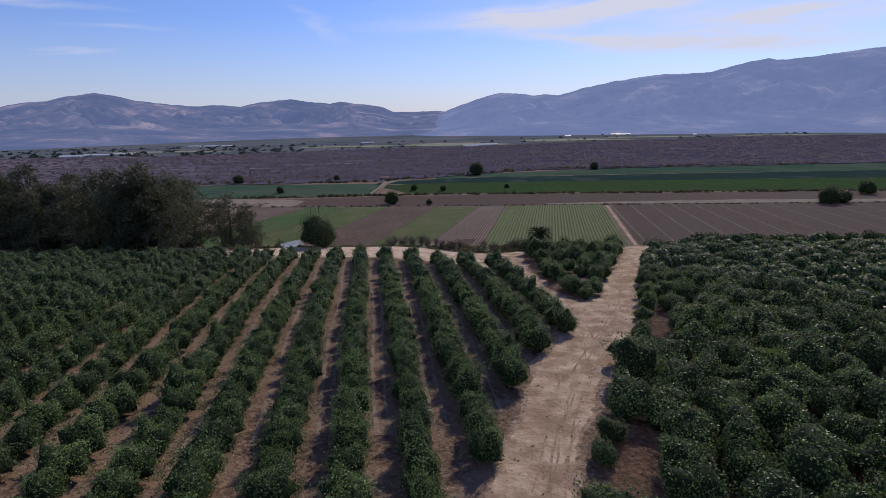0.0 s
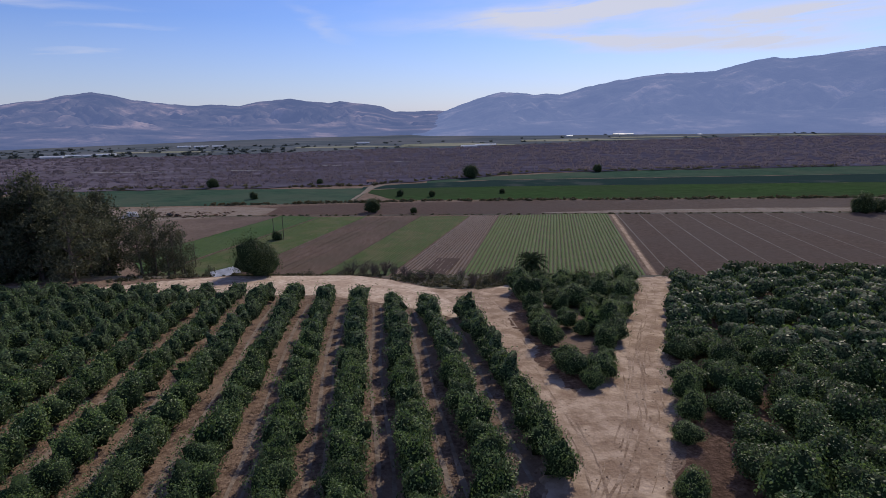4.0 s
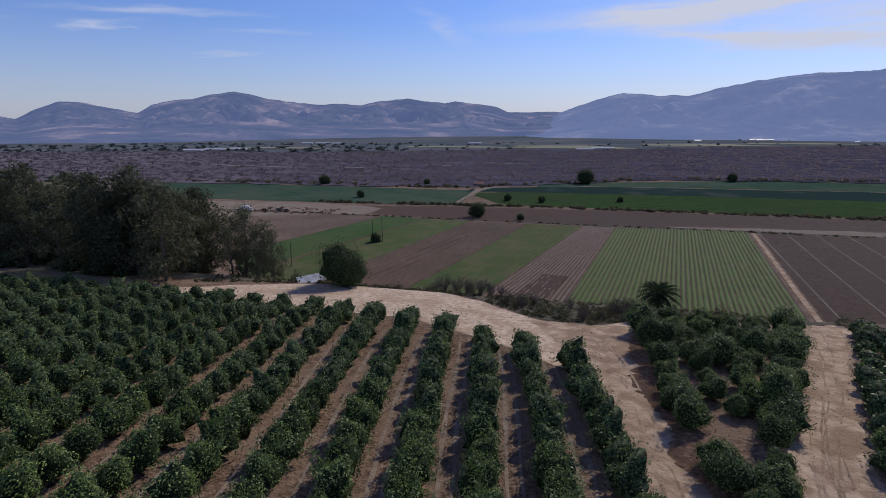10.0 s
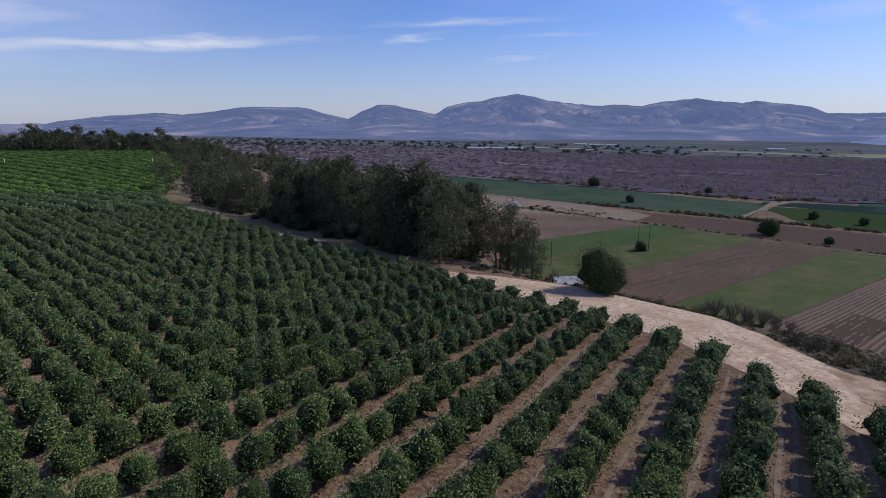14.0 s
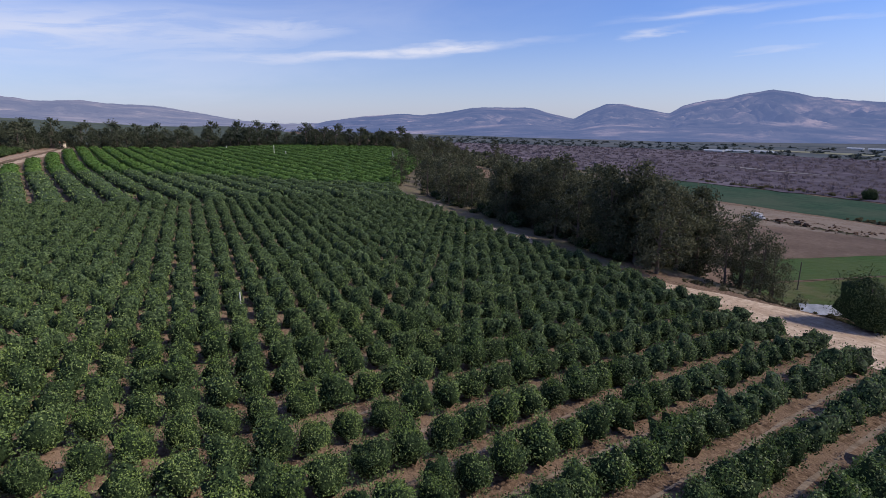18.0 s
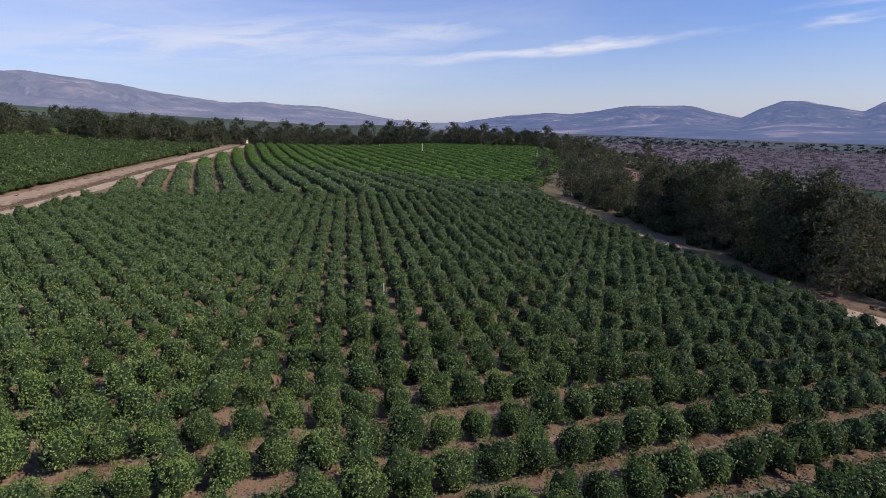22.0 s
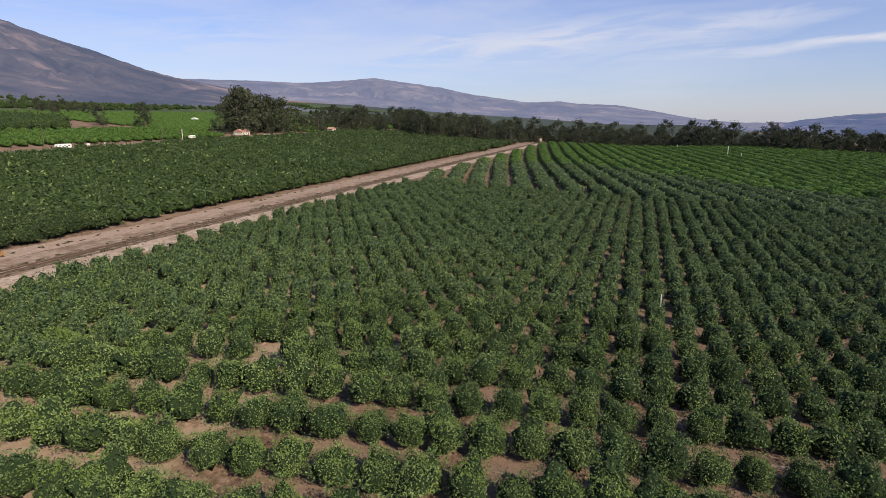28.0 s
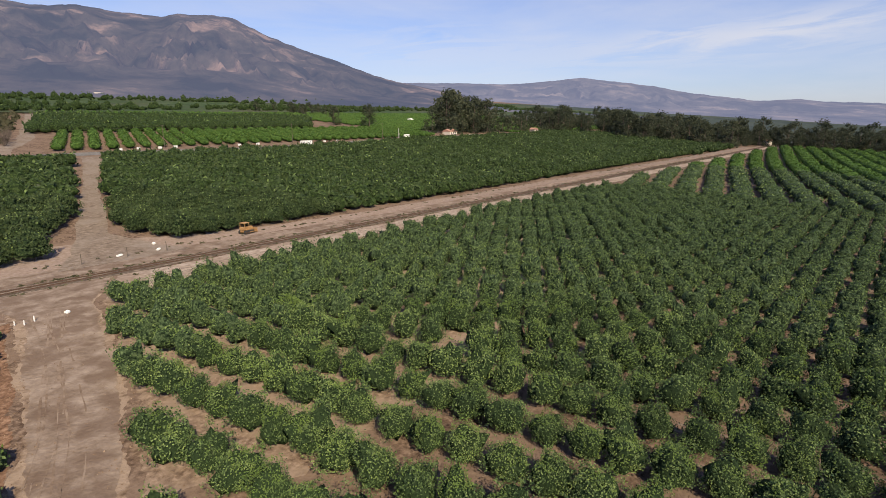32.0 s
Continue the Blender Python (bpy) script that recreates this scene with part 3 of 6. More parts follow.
def leaf_quads(rng, centers, normals, length, width, droop=0.7, rise=0.0):
    """Small tilted leaf blades, one quad each."""
    n = len(centers)
    nn = unit(normals + droop * rng.randn(n, 3))
    t = rng.randn(n, 3) + rise * (normals + np.array([0, 0, 0.8]))
    t = unit(t - nn * np.sum(t * nn, 1, keepdims=True))
    b = np.cross(nn, t)
    l, w = (length * (0.7 + 0.6 * rng.rand(n)))[:, None], (width * (0.7 + 0.6 * rng.rand(n)))[:, None]
    v = np.stack([centers - t * l * 0.5, centers + b * w * 0.5 + t * l * 0.05, centers + t * l * 0.5, centers - b * w * 0.5 + t * l * 0.05], 1)
    return v.reshape(-1, 3), np.arange(n * 4).reshape(n, 4)


def bumpy(rng, count=9, amount=0.22):
    """A lumpy radius over directions."""
    c = unit(rng.randn(count, 3) + np.array([0, 0, 0.3]))
    a = amount * (0.4 + 0.9 * rng.rand(count))
    k = (5 + 6 * rng.rand(count)) * (1 if count < 12 else 1 + count / 14)

    def r(d):
        return 0.86 + np.sum(a[None] * np.exp(k[None] * (d @ c.T - 1)), 1)
    return r


def crown_data(rng, width, height, leaves, ll, lw, young=0.12, base=0.12, lumps=26, rings=(14, 7), square=2.6, core=0.86, lump=0.22, reach=1.16):
    """A rounded tree crown that reaches nearly to the ground: dark inner body, as shade behind the leaves, and leaf
    blades. Returns places, quads, slots.
    """
    r = bumpy(rng, lumps, lump)

    def shape(d):
        p = square
        k = (np.abs(d[:, 0]) ** p + np.abs(d[:, 1]) ** p + np.abs(d[:, 2]) ** p) ** (-1 / p)
        q = d * (k * r(d))[:, None]
        q[:, 2] = np.where(q[:, 2] < 0, q[:, 2] * 0.72, q[:, 2])
        return q * np.array([width / 2, width / 2, height * 0.56]) + np.array([0, 0, base + height * 0.42])
    nu, nv = rings
    th, ph = np.linspace(0, 2 * math.pi, nu), np.linspace(0.04, math.pi - 0.15, nv)
    T, P = np.meshgrid(th, ph, indexing="ij")
    d = np.stack([np.cos(T) * np.sin(P), np.sin(T) * np.sin(P), np.cos(P)], -1).reshape(-1, 3)
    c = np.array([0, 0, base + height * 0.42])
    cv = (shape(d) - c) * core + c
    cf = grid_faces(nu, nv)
    dl = unit(rng.randn(leaves, 3) + np.array([0, 0, 0.25]))
    dl[:, 2] = np.where(dl[:, 2] < -0.55, -dl[:, 2], dl[:, 2])
    pl = (shape(dl) - c) * (core + (reach - core) * rng.rand(leaves)[:, None] ** 0.9) + c
    lv, lf = leaf_quads(rng, pl, dl, ll, lw, 0.85, 0.9)
    fresh = unit(rng.randn(3, 3) + np.array([0, 0, 2.0]))
    near = np.max(dl @ fresh.T, 1)
    slot = np.where((near > 0.80) & (rng.rand(leaves) < young * 5), 2, 1)
    return np.concatenate([cv, lv]), np.concatenate([cf, lf + len(cv)]), np.concatenate([np.zeros(len(cf), int), slot])


def trunk_mesh(name, h, r, mat, limbs=3, seed=0, spread=0.6, seg=7):
    rng = random.Random(seed)
    bm = bmesh.new()
    top = (rng.uniform(-0.1, 0.1) * h, rng.uniform(-0.1, 0.1) * h, h)
    tube(bm, (0, 0, -0.15), (top[0] * 0.5, top[1] * 0.5, h * 0.5), r, r * 0.8, seg)
    tube(bm, (top[0] * 0.5, top[1] * 0.5, h * 0.5), top, r * 0.8, r * 0.5, seg)
    for k in range(limbs):
        a = k * 6.283 / limbs + rng.uniform(-0.4, 0.4)
        z0 = h * rng.uniform(0.4, 0.95)
        l = h * spread * rng.uniform(0.7, 1.2)
        f = z0 / h
        tube(bm, (top[0] * f, top[1] * f, z0), (top[0] * f + l * math.cos(a), top[1] * f + l * math.sin(a), z0 + l * rng.uniform(0.6, 1.1)), r * 0.5, r * 0.15, 5)
    me = bpy.data.meshes.new(name)
    bm.to_mesh(me); bm.free(); me.materials.append(mat)
    return me


def scatter(name, templates, spots, mats, label, category):
    """Joins many copies of crown templates into one body of foliage. spots: x, y, turn, scale, height scale."""
    V, F, I, off = [], [], [], 0
    spots = np.asarray(spots, float)
    z = ground_z(spots[:, 0], spots[:, 1])
    pick = np.arange(len(spots)) * 7919 % len(templates)
    for k, (tv, tf, ti) in enumerate(templates):
        m = pick == k
        if not m.any():
            continue
        sp = spots[m]
        c, s_ = np.cos(sp[:, 2])[:, None], np.sin(sp[:, 2])[:, None]
        x = (tv[None, :, 0] * c - tv[None, :, 1] * s_) * sp[:, 3:4] + sp[:, 0:1]
        y = (tv[None, :, 0] * s_ + tv[None, :, 1] * c) * sp[:, 3:4] + sp[:, 1:2]
        zz = tv[None, :, 2] * sp[:, 4:5] + z[m][:, None]
        V.append(np.stack([x, y, zz], -1).reshape(-1, 3))
        F.append((tf[None] + (np.arange(len(sp)) * len(tv))[:, None, None] + off).reshape(-1, 4))
        I.append(np.tile(ti, len(sp)))
        off += len(sp) * len(tv)
    ob = new(name, quads(name, np.concatenate(V), np.concatenate(F), mats, np.concatenate(I)))
    return tagged(ob, label, category, kind="stuff")


rng = np.random.RandomState(4)
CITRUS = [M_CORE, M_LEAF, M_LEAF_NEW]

# ---- row orchard west of the main road ----
ROW_AZ, ROW_GAP, ROW_0, IN_ROW = radians(6.3), 6.95, 0.7, 4.06
ROAD_Y = [-60, -33, -13, 5, 16, 45, 60, 75.6, 87, 91, 300]
ROAD_X = [-36, -29.5, -23.5, -17, -11.2, 0.3, 4.8, 10.0, 16.6, 40, 40]
row_spots = []
for k in range(-60, 3):
    q = ROW_0 + ROW_GAP * k
    rr = random.Random(k * 13 + 5)
    for j in range(-60, 60):
        n = 95.75 + j * IN_ROW + rr.uniform(-0.22, 0.22)
        n0 = (q * math.cos(ROW_AZ) - R0[0]) * RN[0] + (130 + q * math.sin(ROW_AZ) - R0[1]) * RN[1]
        along = (n - n0) / (-math.sin(ROW_AZ) * RN[0] + math.cos(ROW_AZ) * RN[1])
        x = q * math.cos(ROW_AZ) - along * math.sin(ROW_AZ) + rr.uniform(-0.25, 0.25)
        y = 130 + q * math.sin(ROW_AZ) + along * math.cos(ROW_AZ)
        s, n = to_sn(x, y)
        south = 15.5 + 2.5 * smooth(60, 10, s)
        north = float(np.interp(s, [-40, -26, -18, -9, 0, 6, 60, 120, 205], [190, 193.5, 199, 205, 206, 211, 210.5, 209, 206]))
        if not (south < n < north and s < 203) or x > float(np.interp(y, ROAD_Y, ROAD_X)):
            continue
        gap = min((x + 52.7) ** 2 + (y - 23.5) ** 2, ((x + 117.2) ** 2 + (y - 24.1) ** 2) * 0.6)
        if gap < 5 or rr.random() < 0.0:
            continue
        sc = rr.uniform(0.90, 1.10) * (0.84 if rr.random() < 0.04 else 1) * (1.0 + 0.06 * float(smooth(75, 40, n)))
        row_spots.append((x, y, rr.uniform(0, 6.28), sc, sc * rr.uniform(0.9, 1.1)))
row_spots.sort(key=lambda p: (p[0] + 20) ** 2 + (p[1] - 60) ** 2)
NEAR = 300
near_crowns = []
for i in range(16):
    fine = i < 8
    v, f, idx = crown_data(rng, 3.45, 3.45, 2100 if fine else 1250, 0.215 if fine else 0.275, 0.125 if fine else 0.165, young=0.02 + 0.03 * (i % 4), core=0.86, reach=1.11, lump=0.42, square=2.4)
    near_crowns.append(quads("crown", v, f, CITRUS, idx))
citrus_trunks = [trunk_mesh("trunk", 1.3, 0.11, M_BARK, 3, i) for i in range(3)]


def plant(name, crown, trunk, spot, label, category, group):
    x, y, turn, sc, sh = spot
    ob = thing(name, label, category, group, pose(x, y, float(ground_z(x, y)), 0, 0, math.degrees(turn)))
    c = part("crown", crown, ob); c.scale = (sc, sc, sh)
    t = part("trunk", trunk, ob); t.scale = (sc, sc, sh)
    return ob


for i, sp in enumerate(row_spots[:NEAR]):
    plant("citrus_tree", near_crowns[i % 8 if i < 120 else 8 + i % 8], citrus_trunks[i % 3], sp, "rounded dark green citrus tree standing in an orchard row", "tree", "citrus trees in rows")
mid_t = [crown_data(rng, 3.45, 3.45, 480, 0.31, 0.19, young=0.05, rings=(14, 8), core=0.87, reach=1.09, lump=0.42, square=2.4) for _ in range(6)]
far_row_t = [crown_data(rng, 3.5, 3.4, 190, 0.38, 0.24, young=0.05, rings=(11, 7), core=0.90, reach=1.08, lump=0.42, square=2.4) for _ in range(8)]
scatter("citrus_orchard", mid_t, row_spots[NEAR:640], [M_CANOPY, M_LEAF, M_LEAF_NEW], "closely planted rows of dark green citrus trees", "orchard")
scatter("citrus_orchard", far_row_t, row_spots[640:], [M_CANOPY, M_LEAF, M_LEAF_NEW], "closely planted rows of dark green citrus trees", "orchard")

# ---- brighter orchard farther west, rows along the railway ----
far_spots, far_dark = [], []
rr = random.Random(77)
for k in range(-8, 46):
    for j in range(0, 118):
        s = 207 + j * 3.7 + rr.uniform(-0.5, 0.5)
        n = 24 + k * 11.0 - 0.21 * (s - 207) + rr.uniform(-0.5, 0.5) + 3 * math.sin(s / 80.0)
        lim = float(np.interp(s, [200, 260, 360, 450, 560, 640], [208, 216, 266, 314, 335, 335]))
        if not (16 < n < lim) or s > 602 + 8 * math.sin(n / 30.0) or rr.random() < 0.03:
            continue
        x, y = to_xy(s, n)
        sc = rr.uniform(0.9, 1.12)
        (far_dark if s < 300 + 30 * math.sin(n / 40.0) else far_spots).append((x, y, rr.uniform(0, 6.28), sc, sc))
far_t = [crown_data(rng, 7.4, 3.6, 36, 1.0, 0.55, young=0.03, rings=(10, 5), core=0.97) for _ in range(6)]
scatter("young_citrus_orchard", far_t, far_spots, [M_CANOPY_YOUNG, M_LEAF_YOUNG, M_LEAF_NEW], "bright green orchard rows running along the railway", "orchard")
scatter("wide_row_orchard", far_t, far_dark, [M_CANOPY, M_LEAF, M_LEAF_NEW], "dark orchard in wide thick rows along the railway", "orchard")

# ---- eastern block of larger, uneven trees ----
ROADR_Y = [-60, -33, -13, 5, 16, 45, 50, 57, 65, 79, 95, 107, 122, 130, 140, 156, 170, 180]
ROADR_X = [-22, -16.5, -11.5, -6.0, -1.5, 10.0, 11.8, 15, 18.3, 25.5, 33.3, 38.6, 44.5, 47.6, 51.8, 60, 66.5, 70]
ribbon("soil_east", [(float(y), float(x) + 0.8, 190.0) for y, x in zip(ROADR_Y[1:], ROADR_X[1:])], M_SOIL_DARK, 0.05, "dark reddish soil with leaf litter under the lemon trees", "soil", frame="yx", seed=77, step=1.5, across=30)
east_spots = []
rr = random.Random(31)
for i in range(-6, 60):
    for j in range(-40, 40):
        a = radians(-18)
        u, v = i * 5.6 + (0.5 if j % 2 else 0) * 2.4, j * 5.3
        x = 40 + u * math.cos(a) - v * math.sin(a) + rr.uniform(-0.7, 0.7)
        y = 110 + u * math.sin(a) + v * math.cos(a) + rr.uniform(-0.7, 0.7)
        s, n = to_sn(x, y)
        if n < 18 or n > 222 + 0.05 * (-s) or x > 175 or x < float(np.interp(y, ROADR_Y, ROADR_X)) + 4.9 or rr.random() < 0.06:
            continue
        sc = rr.uniform(0.88, 1.24)
        east_spots.append((x, y, rr.uniform(0, 6.28), sc, sc * rr.uniform(0.85, 1.15)))
y = 24.0
while y < 176:        # the outermost trees follow the road
    sc = rr.uniform(0.6, 1.15)
    if rr.random() > 0.16:
        east_spots.append((float(np.interp(y, ROADR_Y, ROADR_X)) + 2.1 * sc + rr.uniform(-0.2, 0.5), y, rr.uniform(0, 6.28), sc, sc * rr.uniform(0.85, 1.15)))
    y += rr.uniform(3.9, 5.4)
east_spots = [p for p in east_spots if p[1] > 22 or p[0] > float(np.interp(p[1], ROADR_Y, ROADR_X)) + 4.2]
east_spots += [(-12.3, -27.0, 0.4, 0.55, 0.55), (-3.4, 6.2, 1.9, 0.66, 0.7), (-1.2, 12.6, 4.0, 0.7, 0.72), (-9.2, -15.5, 2.2, 0.28, 0.3)]
tri_spots = [(28.2, 108.3, 0.5, 0.62, 0.7)]
for j in range(14):
    y = 112.4 + j * 4.6
    lo = float(np.interp(y, [105, 112, 120, 150, 172, 182], [27.3, 26.8, 26.6, 26.8, 29, 31]))
    hi = float(np.interp(y, [105, 113.7, 124.5, 137.7, 154, 171, 180], [28.5, 31.2, 35.8, 41.6, 48.5, 54.6, 57]))
    m = max(1, int((hi - lo) / 4.6))
    for i in range(m + 1):
        if rr.random() < 0.04:
            continue
        sc = rr.choice((0.62, 0.75, 0.82, 0.9, 1.08)) * rr.uniform(0.92, 1.08)
        tri_spots.append((lo + (hi - lo) * i / m + rr.uniform(-0.5, 0.5), y + rr.uniform(-0.9, 0.9), rr.uniform(0, 6.28), sc, sc * rr.uniform(0.9, 1.15)))
east_crowns = []
for i in range(7):
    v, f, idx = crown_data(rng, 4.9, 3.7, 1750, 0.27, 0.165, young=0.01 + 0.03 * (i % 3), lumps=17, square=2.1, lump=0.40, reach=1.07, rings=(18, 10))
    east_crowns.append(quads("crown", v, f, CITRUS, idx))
east_spots.sort(key=lambda p: (p[0] - 25) ** 2 + (p[1] - 80) ** 2)
for i, sp in enumerate(east_spots[:120]):
    plant("lemon_tree", east_crowns[i % 7], citrus_trunks[i % 3], sp, "broad uneven lemon tree with dense dark foliage", "tree", "lemon trees east of the road")
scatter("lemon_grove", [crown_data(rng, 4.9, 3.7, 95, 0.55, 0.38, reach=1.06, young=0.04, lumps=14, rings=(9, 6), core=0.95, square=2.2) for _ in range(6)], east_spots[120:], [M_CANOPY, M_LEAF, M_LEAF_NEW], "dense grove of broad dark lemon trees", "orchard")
for i, sp in enumerate(tri_spots):
    plant("lemon_tree", east_crowns[(i * 3) % 7], citrus_trunks[i % 3], sp, "lemon tree in a wedge of orchard between two tracks", "tree", "lemon trees in the wedge")

# ---- dark orchard south of the railway ----
dark_spots = []
rr = random.Random(9)
for i in range(-6, 92):
    for j in range(0, 34):
        s, n = i * 6.2 + (j % 2) * 3 + rr.uniform(-0.7, 0.7), -15 - j * 5.4 + rr.uniform(-0.7, 0.7)
        lane0, lane1 = (float(np.interp(n, [-160, -105, -60, -34, -12], v)) for v in ((52, 37, 22, 11, 4), (63, 43.5, 30, 22, 30)))
        edge = float(np.interp(s, [-200, 0, 8, 14, 24, 34, 60, 90, 600], [-15, -15, -20, -34, -26, -18, -15, -14, -13]))
        top = float(np.interp(s, [-100, 70, 170, 300, 500], [-166, -164, -160, -174, -178]))
        if lane0 - 2 < s < lane1 + 2.5 or n > edge - 2 or n < top:
            continue
        x, y = to_xy(s, n)
        sc = rr.uniform(0.88, 1.15)
        dark_spots.append((x, y, rr.uniform(0, 6.28), sc, sc * rr.uniform(0.85, 1.15)))
dark_spots.sort(key=lambda p: (p[0] + 50) ** 2 + (p[1] + 60) ** 2)
dark_crowns = []
DARK = [M_CORE, M_LEAF_DARK, M_LEAF]
for i in range(6):
    v, f, idx = crown_data(rng, 6.6, 4.6, 800, 0.62, 0.34, young=0.04, lumps=20, square=2.1)
    dark_crowns.append(quads("crown", v, f, DARK, idx))
dark_trunks = [trunk_mesh("trunk", 2.2, 0.17, M_BARK, 4, 20 + i) for i in range(2)]
for i, sp in enumerate(dark_spots[:110]):
    plant("avocado_tree", dark_crowns[i % 6], dark_trunks[i % 2], sp, "dark broad avocado tree with a low spreading crown", "tree", "avocado trees beyond the railway")
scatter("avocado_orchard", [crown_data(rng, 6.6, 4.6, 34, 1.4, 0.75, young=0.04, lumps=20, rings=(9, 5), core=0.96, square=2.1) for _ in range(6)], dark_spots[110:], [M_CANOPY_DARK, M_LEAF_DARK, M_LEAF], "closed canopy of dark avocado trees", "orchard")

# ---- orchards behind the lane ----
back_spots, back2, hedge_rows = [], [], []
rr = random.Random(15)
for i in range(0, 44):      # thick hedge-like rows that start at the lane
    for j in range(0, 30):
        n = -204 - j * 2.9
        s = 58 + i * 8.3 + 0.31 * j * 2.9
        if s > 340 or n < -288 + 0.06 * (s - 60) or rr.random() < 0.02:
            continue
        x, y = to_xy(s + rr.uniform(-0.2, 0.2), n)
        sc = rr.uniform(0.92, 1.1)
        hedge_rows.append((x, y, rr.uniform(0, 6.28), sc, sc * rr.uniform(0.9, 1.1)))
for i in range(0, 40):      # broad dark belt behind them
    for j in range(0, 20):
        s, n = 70 + i * 7.6 + 2 * (j % 2) + j * 2.0 + rr.uniform(-1, 1), -296 - j * 7.2 + rr.uniform(-1.2, 1.2)
        if s > 340 - 0.72 * (385 + n) * (n > -385) or n < -440:
            continue
        x, y = to_xy(s, n)
        sc = rr.uniform(0.85, 1.2)
        back2.append((x, y, rr.uniform(0, 6.28), sc * 1.6, sc * 2.0))
for i in range(0, 110):
    for j in range(0, 66):
        s, n = 40 + i * 6.6 + j * 1.45, -207 - j * 4.7
        if rr.random() < 0.03 or 350 < s < 470 and n > -250 or s > 760 or (s < 345 and n > -445):
            continue
        x, y = to_xy(s, n)
        sc = rr.uniform(0.85, 1.1)
        back_spots.append((x, y, rr.uniform(0, 6.28), sc, sc))
back_t = [crown_data(rng, 4.6, 2.6, 6, 1.2, 0.65, young=0.05, rings=(7, 4), core=1.0) for _ in range(4)]
hedge_row_t = [crown_data(rng, 4.9, 3.4, 50, 0.9, 0.5, young=0.03, rings=(9, 6), core=0.97, square=2.3) for _ in range(4)]
scatter("hedgerow_orchard", hedge_row_t, hedge_rows, [M_CANOPY_YOUNG, M_LEAF_YOUNG, M_LEAF_NEW], "thick hedge-like orchard rows with bare soil strips between", "orchard")
scatter("hillside_orchard", back_t, back_spots, [M_CANOPY_YOUNG, M_LEAF_YOUNG, M_LEAF_NEW], "bright green orchard rows on a gentle slope", "orchard")
scatter("dark_tree_belt", back_t, back2, [M_CANOPY_DARK, M_LEAF_DARK, M_LEAF], "belt of darker trees across the bright orchard", "orchard")

# ---- tall trees ----
def tall_tree(seed, height, spread, clumps, blades, size, trunk_r, mat, bare=0.25, lean=0.05):
    """Trunk with limbs, and leafy clumps at the limbs' ends with gaps between them. Returns trunk and crown meshes."""
    r = np.random.RandomState(seed)
    bm = bmesh.new()
    top = np.array([r.uniform(-lean, lean) * height, r.uniform(-lean, lean) * height, height * 0.9])
    tube(bm, (0, 0, -0.4), tuple(top * 0.35), trunk_r, trunk_r * 0.75, 7)
    tube(bm, tuple(top * 0.35), tuple(top * 0.7), trunk_r * 0.75, trunk_r * 0.45, 6)
    tube(bm, tuple(top * 0.7), tuple(top), trunk_r * 0.45, trunk_r * 0.12, 5)
    V, F, off = [], [], 0
    for k in range(clumps):
        h = bare + (1 - bare) * (k + r.rand()) / clumps
        a = r.rand() * 6.283
        prof = math.sin(min(1.0, (h - bare) / (1 - bare) * 0.9 + 0.12) * math.pi) ** 0.6
        d = spread * prof * (0.35 + 0.65 * r.rand())
        base = top * min(h * 0.85, 0.95)
        c = np.array([base[0] + d * math.cos(a), base[1] + d * math.sin(a), height * h])
        if k % 2 == 0:
            tube(bm, tuple(base * 0.9), tuple(c), trunk_r * 0.28, trunk_r * 0.07, 4)
        rad = spread * r.uniform(0.26, 0.46)
        dl = unit(r.randn(blades, 3))
        rv = bumpy(r, 6, 0.35)(dl)
        p = c + dl * (rad * rv * (0.45 + 0.6 * r.rand(blades)))[:, None] * np.array([1, 1, 0.8])
        lv, lf = leaf_quads(r, p, dl * 0.5 + np.array([0, 0, 0.2]), size, size * 0.42, 0.9)
        V.append(lv); F.append(lf + off); off += len(lv)
    trunk = bpy.data.meshes.new("trunk")
    bm.to_mesh(trunk); bm.free(); trunk.materials.append(M_BARK)
    return trunk, quads("crown", np.concatenate(V), np.concatenate(F), [mat])


def stand(name, meshes, x, y, turn, sc, label, category="tree", group="", sink=0.0):
    ob = thing(name, label, category, group, pose(x, y, float(ground_z(x, y)) - sink, 0, 0, turn))
    for nm, me in zip(("trunk", "crown"), meshes):
        p = part(nm, me, ob); p.scale = (sc, sc, sc)
    return ob


euc = [tall_tree(100 + i, 17 + 1.5 * (i % 3), 5.8, 34, 120, 0.66, 0.40, M_EUC, 0.10) for i in range(6)]
euc_open = [tall_tree(150 + i, 17 + 1.5 * (i % 3), 5.6, 24, 110, 0.55, 0.40, M_EUC, 0.16) for i in range(4)]
euc_far = [tall_tree(130 + i, 17 + 1.5 * (i % 3), 6.2, 24, 56, 1.0, 0.40, M_EUC, 0.05) for i in range(4)]
rr = random.Random(3)
grove = []
for s0, s1, n0, n1, cnt, lo, hi in ((60, 72, 236, 252, 6, 0.75, 0.95), (68, 102, 226, 258, 17, 1.05, 1.5), (96, 150, 225, 262, 22, 1.0, 1.5), (148, 215, 228, 268, 24, 0.85, 1.35), (205, 300, 228, 268, 30, 0.85, 1.2), (290, 390, 258, 320, 28, 0.8, 1.1), (380, 500, 305, 370, 26, 0.75, 1.05), (480, 620, 335, 400, 22, 0.8, 1.1)):
    for _ in range(cnt):
        grove.append((rr.uniform(s0, s1), rr.uniform(n0, n1), rr.uniform(lo, hi)))
for i, (s, n, sc) in enumerate(grove):
    x, y = to_xy(s, n)
    stand("eucalyptus_tree", (euc_open if s < 76 else euc if s < 190 else euc_far)[i % 4], x, y, rr.uniform(0, 360), sc, "tall dark eucalyptus tree with ragged grey-green foliage", group="eucalyptus trees on the bank")
x, y = to_xy(497, 420)
